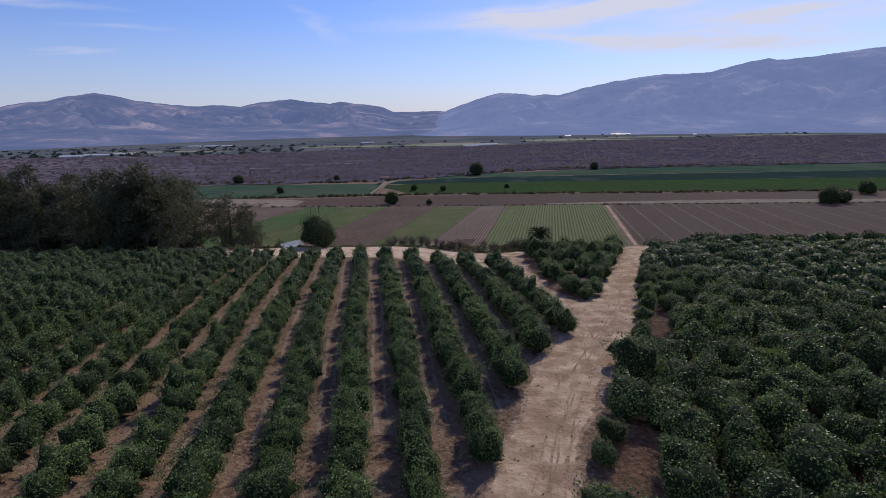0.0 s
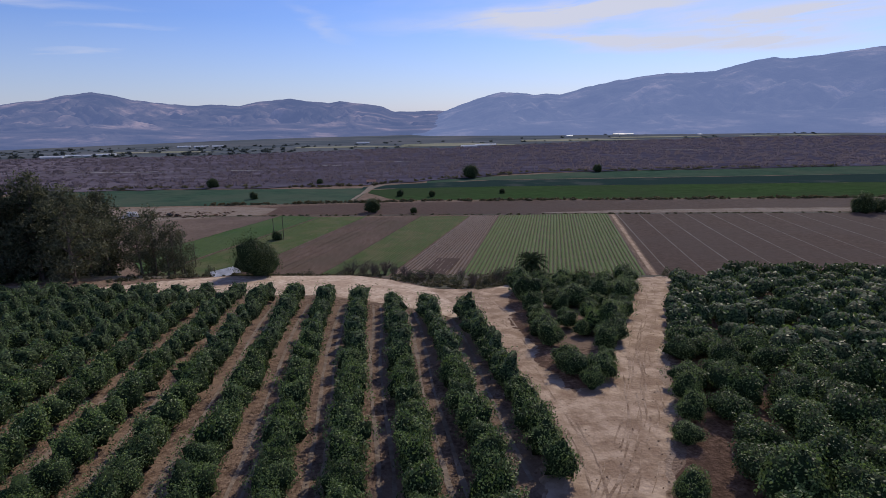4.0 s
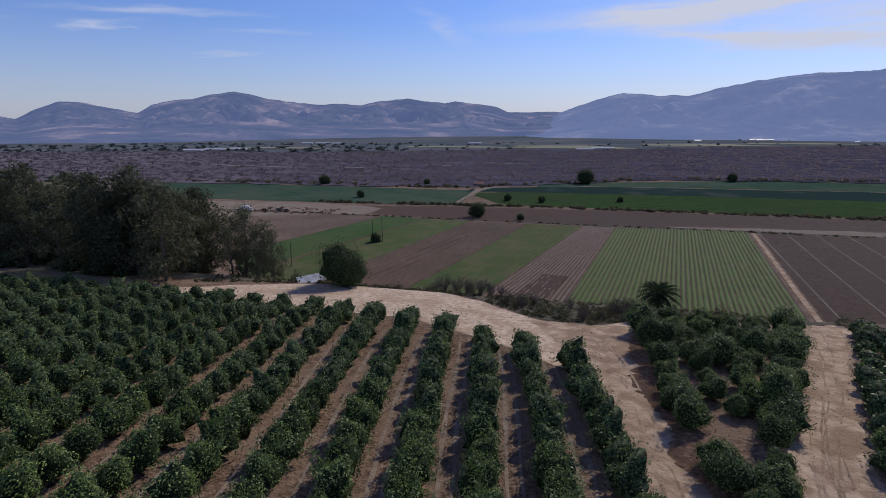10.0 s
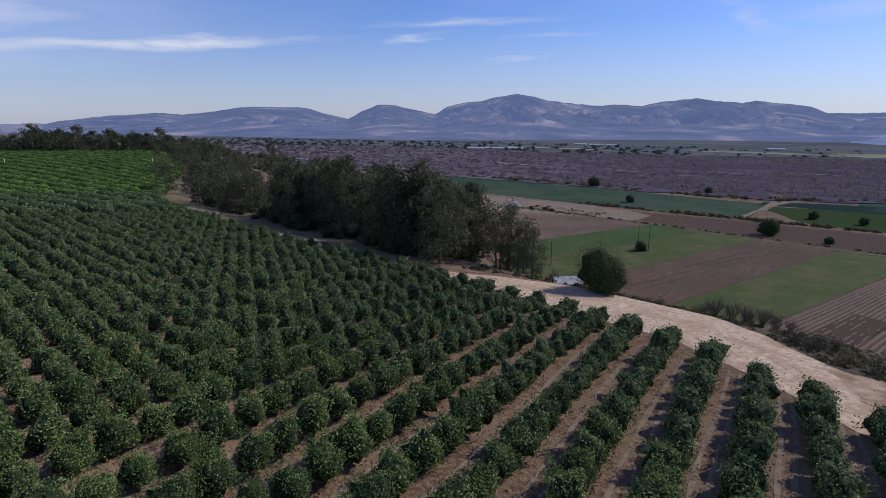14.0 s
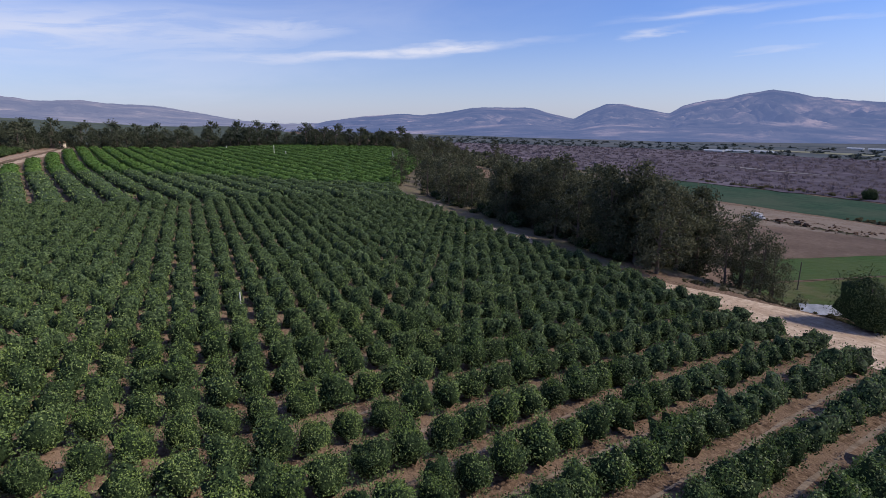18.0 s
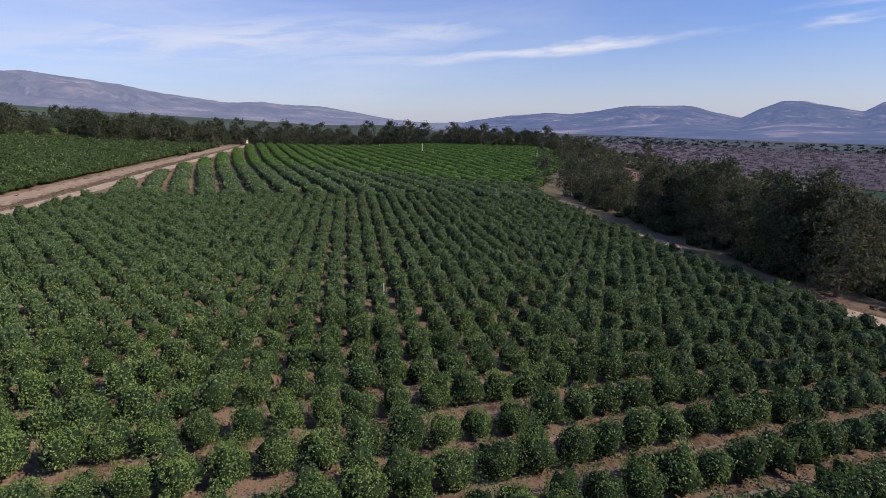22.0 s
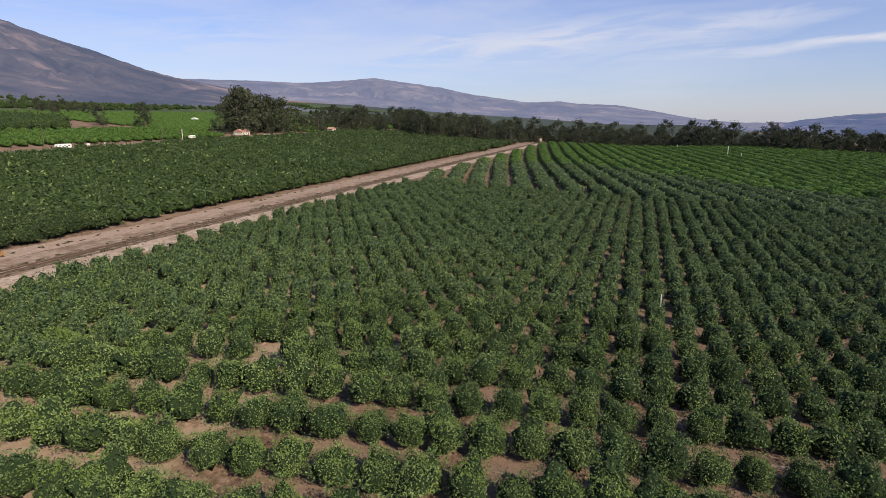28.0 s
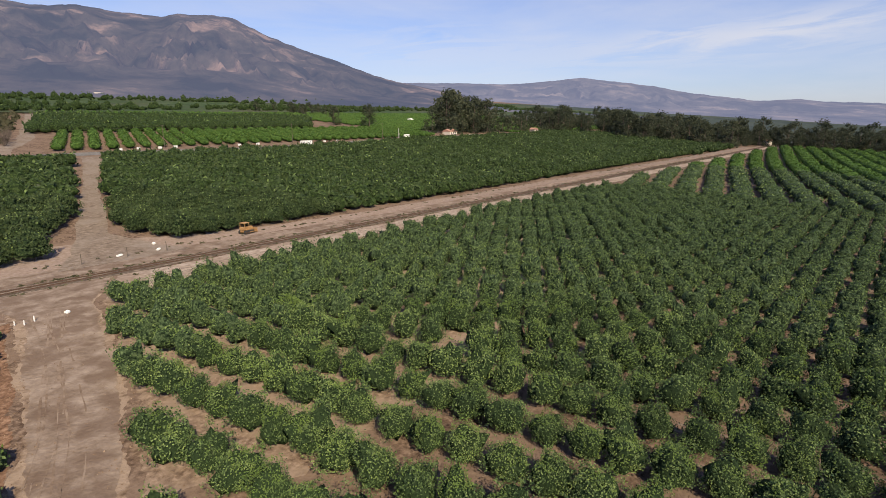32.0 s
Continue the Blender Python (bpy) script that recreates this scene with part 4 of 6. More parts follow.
stand("eucalyptus_tree", euc[2], x, y, 20, 1.5, "very tall dark eucalyptus rising over the bank trees", group="eucalyptus trees on the bank")
# windbreak beyond the orchard
wind = [tall_tree(200 + i, 15, 6.6, 22, 46, 1.3, 0.35, M_WIND, 0.02) for i in range(4)]
for i in range(130):
    n = -60 + 420 * (i + rr.random()) / 130
    s = 640 - 70 * smooth(-40, 340, n) + rr.uniform(-8, 8) + 22 * (i % 3)
    x, y = to_xy(s, n)
    stand("windbreak_tree", wind[i % 4], x, y, rr.uniform(0, 360), rr.choice((0.75, 0.95, 1.1, 1.25, 1.4, 1.75)) * rr.uniform(0.9, 1.1), "dark tree in a long windbreak beyond the orchard", group="windbreak trees")
for i in range(150):
    s, n = rr.uniform(535, 760), rr.uniform(-270, -15)
    x, y = to_xy(s, n)
    stand("windbreak_tree", wind[i % 4], x, y, rr.uniform(0, 360), rr.choice((1.0, 1.2, 1.4, 1.75)) * rr.uniform(0.9, 1.1), "dark tree in a belt behind the avocado orchard", group="windbreak trees")
# farmstead grove
for s, n, sc in ((378, -222, 2.0), (386, -226, 2.2), (396, -230, 2.15), (408, -228, 2.05), (424, -226, 1.9), (440, -224, 1.8), (452, -226, 1.7), (366, -230, 1.3), (412, -216, 1.0), (432, -214, 1.0), (476, -214, 1.0), (500, -210, 1.2), (350, -300, 1.2), (520, -205, 1.1), (330, -330, 0.9), (402, -236, 2.1), (416, -236, 1.9), (434, -232, 1.8), (462, -216, 1.1), (486, -208, 1.0)):
    x, y = to_xy(s, n)
    stand("farmstead_tree", wind[int(s) % 4], x, y, s * 7, sc * 1.18, "large leafy tree beside the farm buildings", group="farmstead trees")

# ---- valley floor ----
fields = []


def sheet(name, corners, mat, lift, label, category="field", nu=24, nv=24):
    """A four-sided surface laid on the ground; corners in x, y, round the edge."""
    (ax, ay), (bx, by), (cx, cy), (dx, dy) = corners
    u, v = np.meshgrid(np.linspace(0, 1, nu), np.linspace(0, 1, nv), indexing="ij")
    u, v = u.ravel(), v.ravel()
    x = (ax * (1 - u) + bx * u) * (1 - v) + (dx * (1 - u) + cx * u) * v
    y = (ay * (1 - u) + by * u) * (1 - v) + (dy * (1 - u) + cy * u) * v
    ob = new(name, quads(name, np.stack([x, y, ground_z(x, y) + lift], 1), grid_faces(nu, nv), [mat], smooth_shade=True))
    fields.append(ob)
    return tagged(ob, label, category, kind="structure")


def furrows(name, corners, count, mat, width, height, label, broken=0.0, seed=0, step=2.5):
    """Raised crop rows running from the near edge to the far edge of a field."""
    (ax, ay), (bx, by), (cx, cy), (dx, dy) = corners
    r = np.random.RandomState(seed)
    for k in range(count):
        u = (k + 0.5) / count
        p0, p1 = np.array([ax + (bx - ax) * u, ay + (by - ay) * u]), np.array([dx + (cx - dx) * u, dy + (cy - dy) * u])
        m = max(2, int(np.linalg.norm(p1 - p0) / step))
        f = np.linspace(0, 1, m)
        c = p0[None] + (p1 - p0)[None] * f[:, None]
        d = unit((p1 - p0)[None])[0]
        sd = np.array([d[1], -d[0]])
        wv = width * (0.75 + 0.5 * r.rand(m))
        hv = height * (0.6 + 0.8 * r.rand(m)) * np.where(r.rand(m) < broken, 0.1, 1)
        ring = []
        for o, hh in ((-0.5, 0.0), (-0.22, 1.0), (0.22, 1.0), (0.5, 0.0)):
            q = c + sd[None] * (o * wv)[:, None]
            ring.append(np.stack([q[:, 0], q[:, 1], ground_z(q[:, 0], q[:, 1]) + 0.10 + hh * hv], 1))
        part(name, quads(name, np.stack(ring, 1).reshape(-1, 3), grid_faces(m, 4), [mat], smooth_shade=True), fields[-1], label)


M_FIELD = material("ploughed_field", [(0.3, (0.098, 0.059, 0.042)), (0.7, (0.156, 0.099, 0.072))], 0.5, 8, 0.95, 0.7, 1.5, second=(0.128, 0.088, 0.068), second_scale=0.03, second_amount=0.5)
M_FIELD_PALE = material("pale_field", [(0.3, (0.150, 0.104, 0.076)), (0.7, (0.236, 0.172, 0.130))], 0.5, 8, 0.95, 0.4, 1.5, second=(0.12, 0.085, 0.064), second_scale=0.05, second_amount=0.5)
M_TILLED = material("tilled_field", [(0.3, (0.140, 0.089, 0.061)), (0.7, (0.215, 0.147, 0.104))], 0.5, 8, 0.95, 0.6, 1.5, second=(0.115, 0.092, 0.058), second_scale=0.05, second_amount=0.5, stretch=(1.6, 0.3, 1), turn=radians(-17))
M_BED = material("planting_bed", [(0.3, (0.245, 0.178, 0.130)), (0.7, (0.365, 0.280, 0.212))], 0.8, 8, 0.95, 0.3, 3)
M_CROP = material("green_crop", [(0.0, (0.030, 0.055, 0.016)), (1.0, (0.082, 0.124, 0.040))], 0.6, 6, 0.8, 0.4, 3, second=(0.115, 0.105, 0.055), second_scale=0.35, second_amount=0.35, matt=0.2, edge=(0.47, 0.62))
M_CROP_THIN = material("thin_crop", [(0.0, (0.026, 0.046, 0.015)), (1.0, (0.070, 0.098, 0.036))], 0.5, 8, 0.85, 0.4, 3, second=(0.100, 0.092, 0.052), second_scale=0.12, second_amount=0.55, matt=0.2, edge=(0.46, 0.62))
M_CROP2 = material("bright_green_crop", [(0.0, (0.018, 0.042, 0.013)), (1.0, (0.046, 0.092, 0.028))], 0.3, 6, 0.8, 0.4, 2, second=(0.09, 0.10, 0.05), second_scale=0.04, second_amount=0.25, matt=0.2)
M_CROP3 = material("blue_green_crop", [(0.3, (0.020, 0.040, 0.032)), (0.7, (0.044, 0.078, 0.058))], 0.12, 9, 0.95, second=(0.060, 0.075, 0.060), second_scale=0.02, second_amount=0.6, stretch=(1, 4, 1), spec=0.0, matt=0.0)
M_FAR_GREEN = material("level_green_crop", [(0.3, (0.016, 0.034, 0.014)), (0.7, (0.038, 0.068, 0.030))], 0.12, 10, 0.95, second=(0.030, 0.044, 0.026), second_scale=0.015, second_amount=0.7, stretch=(1, 4, 1), spec=0.0, matt=0.0)
M_CROP4 = material("dark_blue_green_crop", [(0.0, (0.012, 0.026, 0.026)), (1.0, (0.022, 0.038, 0.038))], 0.1, 6, 0.95, second=(0.05, 0.06, 0.06), second_scale=0.03, second_amount=0.5, edge=(0.58, 0.66), stretch=(1, 4, 1), spec=0.0, matt=0.0)

sheet("field_fallow", [(85.5, 218), (300, 232), (300, 336), (112.5, 346)], M_FIELD, 0.05, "dark ploughed field crossed by pale irrigation lines")
for k in range(12):
    n0, f0 = 90.2 + 12.6 * k + 0.35 * k * k, 112.4 + 12.0 * k + 0.3 * k * k
    sheet("irrigation_line", [(n0, 221), (n0 + 0.55, 221), (f0 + 0.6, 344), (f0, 344)], M_SAND, 0.12, "thin pale furrow line across the dark field", "furrow", 2, 30)
sheet("field_path", [(82.6, 216), (84.3, 216), (111.4, 346), (109.7, 346)], M_SAND_RUT, 0.08, "pale dirt path between two fields", "path", 4, 30)
sheet("field_green_rows", [(13.9, 214), (81, 216), (108.5, 346), (45.4, 346)], M_FIELD_PALE, 0.05, "field of green crop rows")
furrows("crop_row", [(14.2, 214), (80.5, 216), (108, 346), (45.8, 346)], 40, M_CROP, 1.25, 0.28, "low green vegetable row", 0.04, 1)
sheet("field_beds", [(-12.5, 214), (13.6, 214), (45.2, 346), (29.3, 347)], M_TILLED, 0.05, "bare raised planting beds")
furrows("planting_bed", [(-12.2, 214), (13.6, 214), (45.2, 346), (29.5, 346)], 16, M_BED, 0.8, 0.3, "pale bare raised bed", 0, 2)
sheet("soil_patch", [(-2, 218), (9, 218), (18, 250), (9, 252)], M_FIELD, 0.40, "freshly turned brown patch on the beds", "field", 6, 14)
sheet("field_green_mid", [(-37, 222), (-12.9, 214), (28.9, 347), (0.5, 349)], M_FIELD, 0.05, "patchy green field")
furrows("crop_row", [(-36, 222), (-13.2, 214), (28.5, 346), (1.0, 348)], 20, M_CROP_THIN, 1.15, 0.26, "patchy row of leafy green crop", 0.3, 3)
sheet("field_brown", [(-64, 222), (-37.4, 222), (0.1, 349), (-21.2, 350)], M_TILLED, 0.05, "bare brown tilled strip")
furrows("ridge", [(-63, 223), (-49, 223), (-11, 349), (-21, 349)], 3, M_FIELD_PALE, 0.35, 0.14, "faint pale tilling ridge", 0.2, 8)
sheet("field_green_west", [(-97, 232), (-64.4, 222), (-21.6, 350), (-57.3, 353)], M_TILLED, 0.05, "green field with pale tracks")
furrows("crop_row", [(-96, 233), (-70, 224), (-30, 351), (-56.5, 352)], 22, M_CROP_THIN, 1.4, 0.22, "thin row of green crop", 0.12, 4)
furrows("wheel_line", [(-74, 226), (-66, 224), (-24, 351), (-40, 352)], 4, M_FIELD_PALE, 0.7, 0.1, "pale wheel line in the green field", 0.1, 9)
sheet("field_bright", [(-118, 262), (-97.4, 232), (-57.7, 353), (-82, 358)], M_FIELD, 0.05, "bright green field strip")
furrows("crop_row", [(-117, 262), (-98, 234), (-58, 352), (-81, 357)], 20, M_CROP2, 1.6, 0.3, "close row of bright green crop", 0.03, 5)
sheet("field_track", [(-100, 234), (-97.4, 233), (-57, 353), (-59.5, 353)], M_FIELD_PALE, 0.18, "pale dirt track through the green fields", "path", 3, 30)
sheet("field_pale", [(-165, 280), (-118.4, 262), (-82.4, 358), (-150, 360)], M_FIELD_PALE, 0.05, "pale bare field")
ribbon("yard_sand", [(95, 408, 430), (120, 400, 438), (150, 388, 440), (185, 370, 436), (230, 350, 430)], M_SAND, 0.09, "pale sandy yard beside the fields", "yard", seed=12)
ribbon("road_field_edge", [(-300, 401, 405), (-100, 402, 405), (100, 401, 404), (200, 398, 402)], M_BANK, 0.10, "narrow ditch and weedy strip between fields", "path", step=4, seed=13)
ribbon("field_strip_brown", [(-330, 405, 458), (-50, 405, 455), (60, 406, 447), (110, 410, 436)], M_FIELD, 0.06, "long dark ploughed strip", "field", step=8, across=14, seed=14)
ribbon("road_field_sand", [(-330, 405, 417), (-200, 405.5, 420), (-110, 406, 414), (-70, 406, 409)], M_SAND, 0.12, "pale sandy track along the ploughed strip", step=4, seed=15)
ribbon("field_far_green", [(-520, 462, 545), (-50, 462, 535), (25, 463, 528), (48, 500, 520)], M_FAR_GREEN, 0.06, "wide level green field", "field", step=10, across=16, seed=16)
ribbon("field_far_dark", [(-520, 545, 610), (-50, 535, 580), (25, 528, 560), (60, 522, 540)], M_CROP4, 0.07, "dark blue-green band of irrigated field", "field", step=10, across=16, wobble=1.2, seed=17)
ribbon("field_far_teal", [(-520, 610, 690), (-150, 590, 650), (-30, 580, 606), (10, 560, 585)], M_CROP3, 0.06, "blue-green level field by the river", "field", step=10, across=16, seed=18)
ribbon("field_teal_west", [(52, 455, 530), (120, 445, 530), (230, 440, 530), (330, 440, 520)], M_CROP3, 0.06, "blue-green field beyond the sandy yard", "field", step=8, across=14, seed=19)
ribbon("road_river", [(455, 53.5, 56), (500, 52, 55), (525, 50.5, 55.5), (548, 45, 57), (560, 36, 50), (574, 20, 30), (592, -4, 2)], M_SAND, 0.11, "sandy farm track towards the river", frame="ns", step=2, wobble=0.4, seed=20)
RIVER_S = [-3500, -973, -626, -346, -152, 27, 119, 247, 362, 453, 690, 863, 1039, 1193, 3500]
RIVER_N = [1600, 1448, 1415, 1324, 1219, 1110, 1120, 1054, 995, 952, 930, 852, 735, 634, 500]
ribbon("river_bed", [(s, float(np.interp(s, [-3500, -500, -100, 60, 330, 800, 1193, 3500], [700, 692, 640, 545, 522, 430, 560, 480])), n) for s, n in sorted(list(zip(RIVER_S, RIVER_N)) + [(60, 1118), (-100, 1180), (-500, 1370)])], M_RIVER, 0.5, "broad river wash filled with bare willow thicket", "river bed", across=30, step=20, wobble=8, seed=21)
# bench colour carries painted blue-grey distance haze
M_BENCH = material("hazed_far_groves", [(0.32, (0.036, 0.048, 0.066)), (0.5, (0.064, 0.080, 0.100)), (0.68, (0.112, 0.124, 0.140))], 0.016, 12, 0.95, second=(0.100, 0.106, 0.122), second_scale=0.005, second_amount=0.6, stretch=(0.35, 1.9, 1), turn=-RAIL_AZ - radians(90), spec=0.0, matt=0.0)
M_FAR_PALE = material("far_stubble", [(0.3, (0.13, 0.145, 0.115)), (0.7, (0.22, 0.22, 0.18))], 0.02, 8, 0.95, spec=0.0, matt=0.0)
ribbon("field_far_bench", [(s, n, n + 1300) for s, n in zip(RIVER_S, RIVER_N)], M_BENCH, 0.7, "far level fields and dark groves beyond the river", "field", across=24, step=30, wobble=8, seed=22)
for k, (s0, s1, n0, n1) in enumerate(((-130, 110, 1190, 1300), (-420, -150, 1345, 1440), (90, 320, 1180, 1225), (-640, -380, 1470, 1530), (420, 640, 1060, 1100), (-1000, -700, 1490, 1530))):
    ribbon("field_far_pale", [(s0, n0, n0 + 8), (s0 * 0.6 + s1 * 0.4, n0 - 12, n1), (s1, n0 - 20, n1 - 30)], M_FAR_PALE, 1.3, "pale far field across the river", "field", step=10, wobble=3, seed=80 + k)
# willow thicket in the wash
rr = np.random.RandomState(8)
def tuft(r, size, blades, h):
    d = unit(r.randn(blades, 3) + np.array([0, 0, 0.6]))
    d[:, 2] = np.abs(d[:, 2])
    p = d * (0.4 + 0.6 * r.rand(blades))[:, None] * np.array([size, size, h])
    v, f = leaf_quads(r, p, d, size * 0.9, size * 0.5, 0.8)
    return v, f, np.zeros(len(f), int)
def stems_tuft(r, size, blades, h):
    """Bare upright stems, as thin blades."""
    p = np.stack([r.randn(blades) * size * 0.5, r.randn(blades) * size * 0.5, np.zeros(blades)], 1)
    up = unit(np.array([0, 0, 1.0]) + 0.28 * r.randn(blades, 3)) * (h * (0.5 + 0.7 * r.rand(blades)))[:, None]
    a = r.rand(blades) * 6.283
    sd = np.stack([np.cos(a), np.sin(a), np.zeros(blades)], 1) * (size * 0.22)
    v = np.stack([p - sd * 0.5, p + sd * 0.5, p + up * 0.6 + sd, p + up - sd * 0.6], 1).reshape(-1, 3)
    return v, np.arange(blades * 4).reshape(blades, 4), np.zeros(blades, int)


th_spots = []
for _ in range(16000):
    az = radians(rr.uniform(-48, 62)); d = 480 + 1050 * rr.rand() ** 1.2
    x, y = 8 - d * math.sin(az), 62 + d * math.cos(az)
    s, n = to_sn(x, y)
    if n < float(np.interp(s, [-500, -100, 40, 60, 330, 800], [690, 655, 600, 548, 530, 440])) or n > float(np.interp(s, RIVER_S, RIVER_N)):
        continue
    sc = rr.uniform(0.45, 1.0) * (1 + d / 2200)
    th_spots.append((x, y, rr.rand() * 6.28, sc, sc * rr.uniform(0.6, 1.1)))
# grove foliage greyed and blued to match, haze painted into the colour
M_GROVE = material("hazed_tree_foliage", [(0.0, (0.044, 0.060, 0.062)), (1.0, (0.095, 0.112, 0.104))], 0.02, 4, 0.9, island=0.6, spec=0.0, thin=0.4)
grove_spots = []
for _ in range(1500):
    s = rr.uniform(-1000, 1500)
    n = float(np.interp(s, RIVER_S, RIVER_N)) + 10 + 330 * rr.rand() ** 1.7
    if rr.rand() > (0.85 if s > 330 else 0.3 if s > 60 else 0.07):
        continue
    x, y = to_xy(s, n)
    sc = rr.uniform(0.9, 2.2)
    grove_spots.append((x, y, rr.rand() * 6.28, sc, sc * rr.uniform(0.5, 0.9)))
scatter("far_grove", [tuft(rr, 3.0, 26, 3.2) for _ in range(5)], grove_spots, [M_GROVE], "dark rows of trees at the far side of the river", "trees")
scatter("willow_thicket", [stems_tuft(rr, 2.6, 13, 2.3) for _ in range(6)], th_spots, [M_THICKET], "bare purplish brown willow thicket in the river wash", "thicket")

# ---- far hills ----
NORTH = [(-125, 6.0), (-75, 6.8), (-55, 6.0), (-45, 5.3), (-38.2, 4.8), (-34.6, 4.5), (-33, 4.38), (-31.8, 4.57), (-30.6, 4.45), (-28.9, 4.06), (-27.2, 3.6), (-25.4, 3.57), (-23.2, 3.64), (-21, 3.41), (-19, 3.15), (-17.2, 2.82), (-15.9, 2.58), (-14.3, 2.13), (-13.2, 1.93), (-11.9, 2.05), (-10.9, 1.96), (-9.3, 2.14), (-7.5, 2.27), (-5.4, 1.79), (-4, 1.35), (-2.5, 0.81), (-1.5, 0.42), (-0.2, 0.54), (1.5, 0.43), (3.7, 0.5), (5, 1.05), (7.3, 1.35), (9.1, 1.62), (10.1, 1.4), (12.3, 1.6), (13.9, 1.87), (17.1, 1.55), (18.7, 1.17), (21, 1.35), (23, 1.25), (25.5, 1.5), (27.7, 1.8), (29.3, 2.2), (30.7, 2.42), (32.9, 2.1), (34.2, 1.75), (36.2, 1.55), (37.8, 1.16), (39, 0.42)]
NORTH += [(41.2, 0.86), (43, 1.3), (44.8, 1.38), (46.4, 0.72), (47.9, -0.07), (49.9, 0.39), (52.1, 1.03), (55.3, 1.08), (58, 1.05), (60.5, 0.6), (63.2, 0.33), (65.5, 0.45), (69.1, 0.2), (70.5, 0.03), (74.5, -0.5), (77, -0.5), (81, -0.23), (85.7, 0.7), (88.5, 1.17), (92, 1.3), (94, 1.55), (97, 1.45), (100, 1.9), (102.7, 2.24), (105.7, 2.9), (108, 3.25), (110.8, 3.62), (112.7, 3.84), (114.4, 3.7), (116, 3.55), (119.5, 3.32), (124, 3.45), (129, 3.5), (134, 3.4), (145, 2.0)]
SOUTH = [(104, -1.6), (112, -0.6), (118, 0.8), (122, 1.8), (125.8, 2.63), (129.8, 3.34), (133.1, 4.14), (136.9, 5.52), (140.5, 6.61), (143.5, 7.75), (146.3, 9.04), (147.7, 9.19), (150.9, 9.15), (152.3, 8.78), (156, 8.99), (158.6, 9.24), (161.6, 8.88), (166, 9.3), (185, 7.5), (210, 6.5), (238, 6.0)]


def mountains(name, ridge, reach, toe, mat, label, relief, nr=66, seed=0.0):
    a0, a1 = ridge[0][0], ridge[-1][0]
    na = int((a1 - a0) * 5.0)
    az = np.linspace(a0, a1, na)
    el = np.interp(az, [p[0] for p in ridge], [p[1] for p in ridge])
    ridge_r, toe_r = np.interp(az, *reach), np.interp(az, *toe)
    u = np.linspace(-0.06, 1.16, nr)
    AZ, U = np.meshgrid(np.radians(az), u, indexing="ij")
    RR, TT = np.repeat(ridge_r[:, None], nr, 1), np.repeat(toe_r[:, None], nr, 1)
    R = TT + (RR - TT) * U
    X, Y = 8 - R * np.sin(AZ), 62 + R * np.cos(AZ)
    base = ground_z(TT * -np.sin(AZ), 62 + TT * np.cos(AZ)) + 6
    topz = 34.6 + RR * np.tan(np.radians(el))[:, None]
    def spur_at(x, y, a, u):
        """Broad shoulders, spurs that run down the slope, and gullies between them."""
        wx = 1.5 * noise.noise((x * 0.004, y * 0.004, 2.0 + seed))
        rib = 0.5 - abs(noise.noise((a * 21 + wx, u * 1.1, 4.0 + seed))) * 1.7
        gully = 0.4 - abs(noise.noise((a * 52 + 1.6 * wx, u * 2.6, 9.0 + seed))) * 1.5
        return noise.noise((x * 0.0022, y * 0.0022, 1.0 + seed)) * 0.55 + rib * 0.62 + gully * 0.34 + 0.4 * noise.noise((x * 0.0055, y * 0.0055, 3.0 + seed)) + 0.26 * noise.noise((x * 0.013, y * 0.013, 6.0))
    spur = np.array([spur_at(x, y, a, u_) for x, y, a, u_ in zip(X.ravel(), Y.ravel(), AZ.ravel(), U.ravel())]).reshape(X.shape)
    cu = np.clip(U, 0, 1)
    env = np.clip(3.0 * cu * (1 - cu) ** 1.35 * 1.6, 0, 1) ** 0.8
    Z = base + (topz - base) * cu ** 1.05 + np.maximum(topz - base, 40) * relief * np.where(cu < 0.22, np.maximum(spur - 0.3, 0.0), spur - 0.3) * env
    jag = np.array([noise.noise((a * 70, 3.3, 0.7 + seed)) * 3.5 + noise.noise((a * 210, 1.3, 2.7)) * 2.0 for a in np.radians(az)])
    Z = Z + jag[:, None] * cu ** 6 - np.where(U > 1, (U - 1) * 900, 0) - np.where(U < 0, -U * 400, 0)
    low = base + (topz - base) * cu * 0.92 - np.where(U < 0, -U * 400, 0)
    Z = np.where(U < 0.99, np.maximum(np.minimum(Z, 34.6 + R * np.tan(np.radians(el))[:, None] - 0.045 * np.abs(RR - R)), np.minimum(low, Z)), Z)
    ob = new(name, quads(name, np.stack([X, Y, Z], -1).reshape(-1, 3), grid_faces(na, nr), [mat], smooth_shade=True))
    return tagged(ob, label, "mountains", kind="structure")


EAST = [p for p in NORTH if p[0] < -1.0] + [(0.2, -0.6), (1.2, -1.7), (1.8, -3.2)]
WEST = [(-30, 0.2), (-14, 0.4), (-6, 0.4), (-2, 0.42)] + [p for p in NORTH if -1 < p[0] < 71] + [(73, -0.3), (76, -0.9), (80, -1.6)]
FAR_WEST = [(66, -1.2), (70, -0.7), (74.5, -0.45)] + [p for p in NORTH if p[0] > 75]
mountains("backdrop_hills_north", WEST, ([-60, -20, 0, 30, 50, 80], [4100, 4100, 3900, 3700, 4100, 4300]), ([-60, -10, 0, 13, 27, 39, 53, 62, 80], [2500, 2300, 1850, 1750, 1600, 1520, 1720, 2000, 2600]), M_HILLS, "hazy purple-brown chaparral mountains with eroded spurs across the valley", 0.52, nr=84)
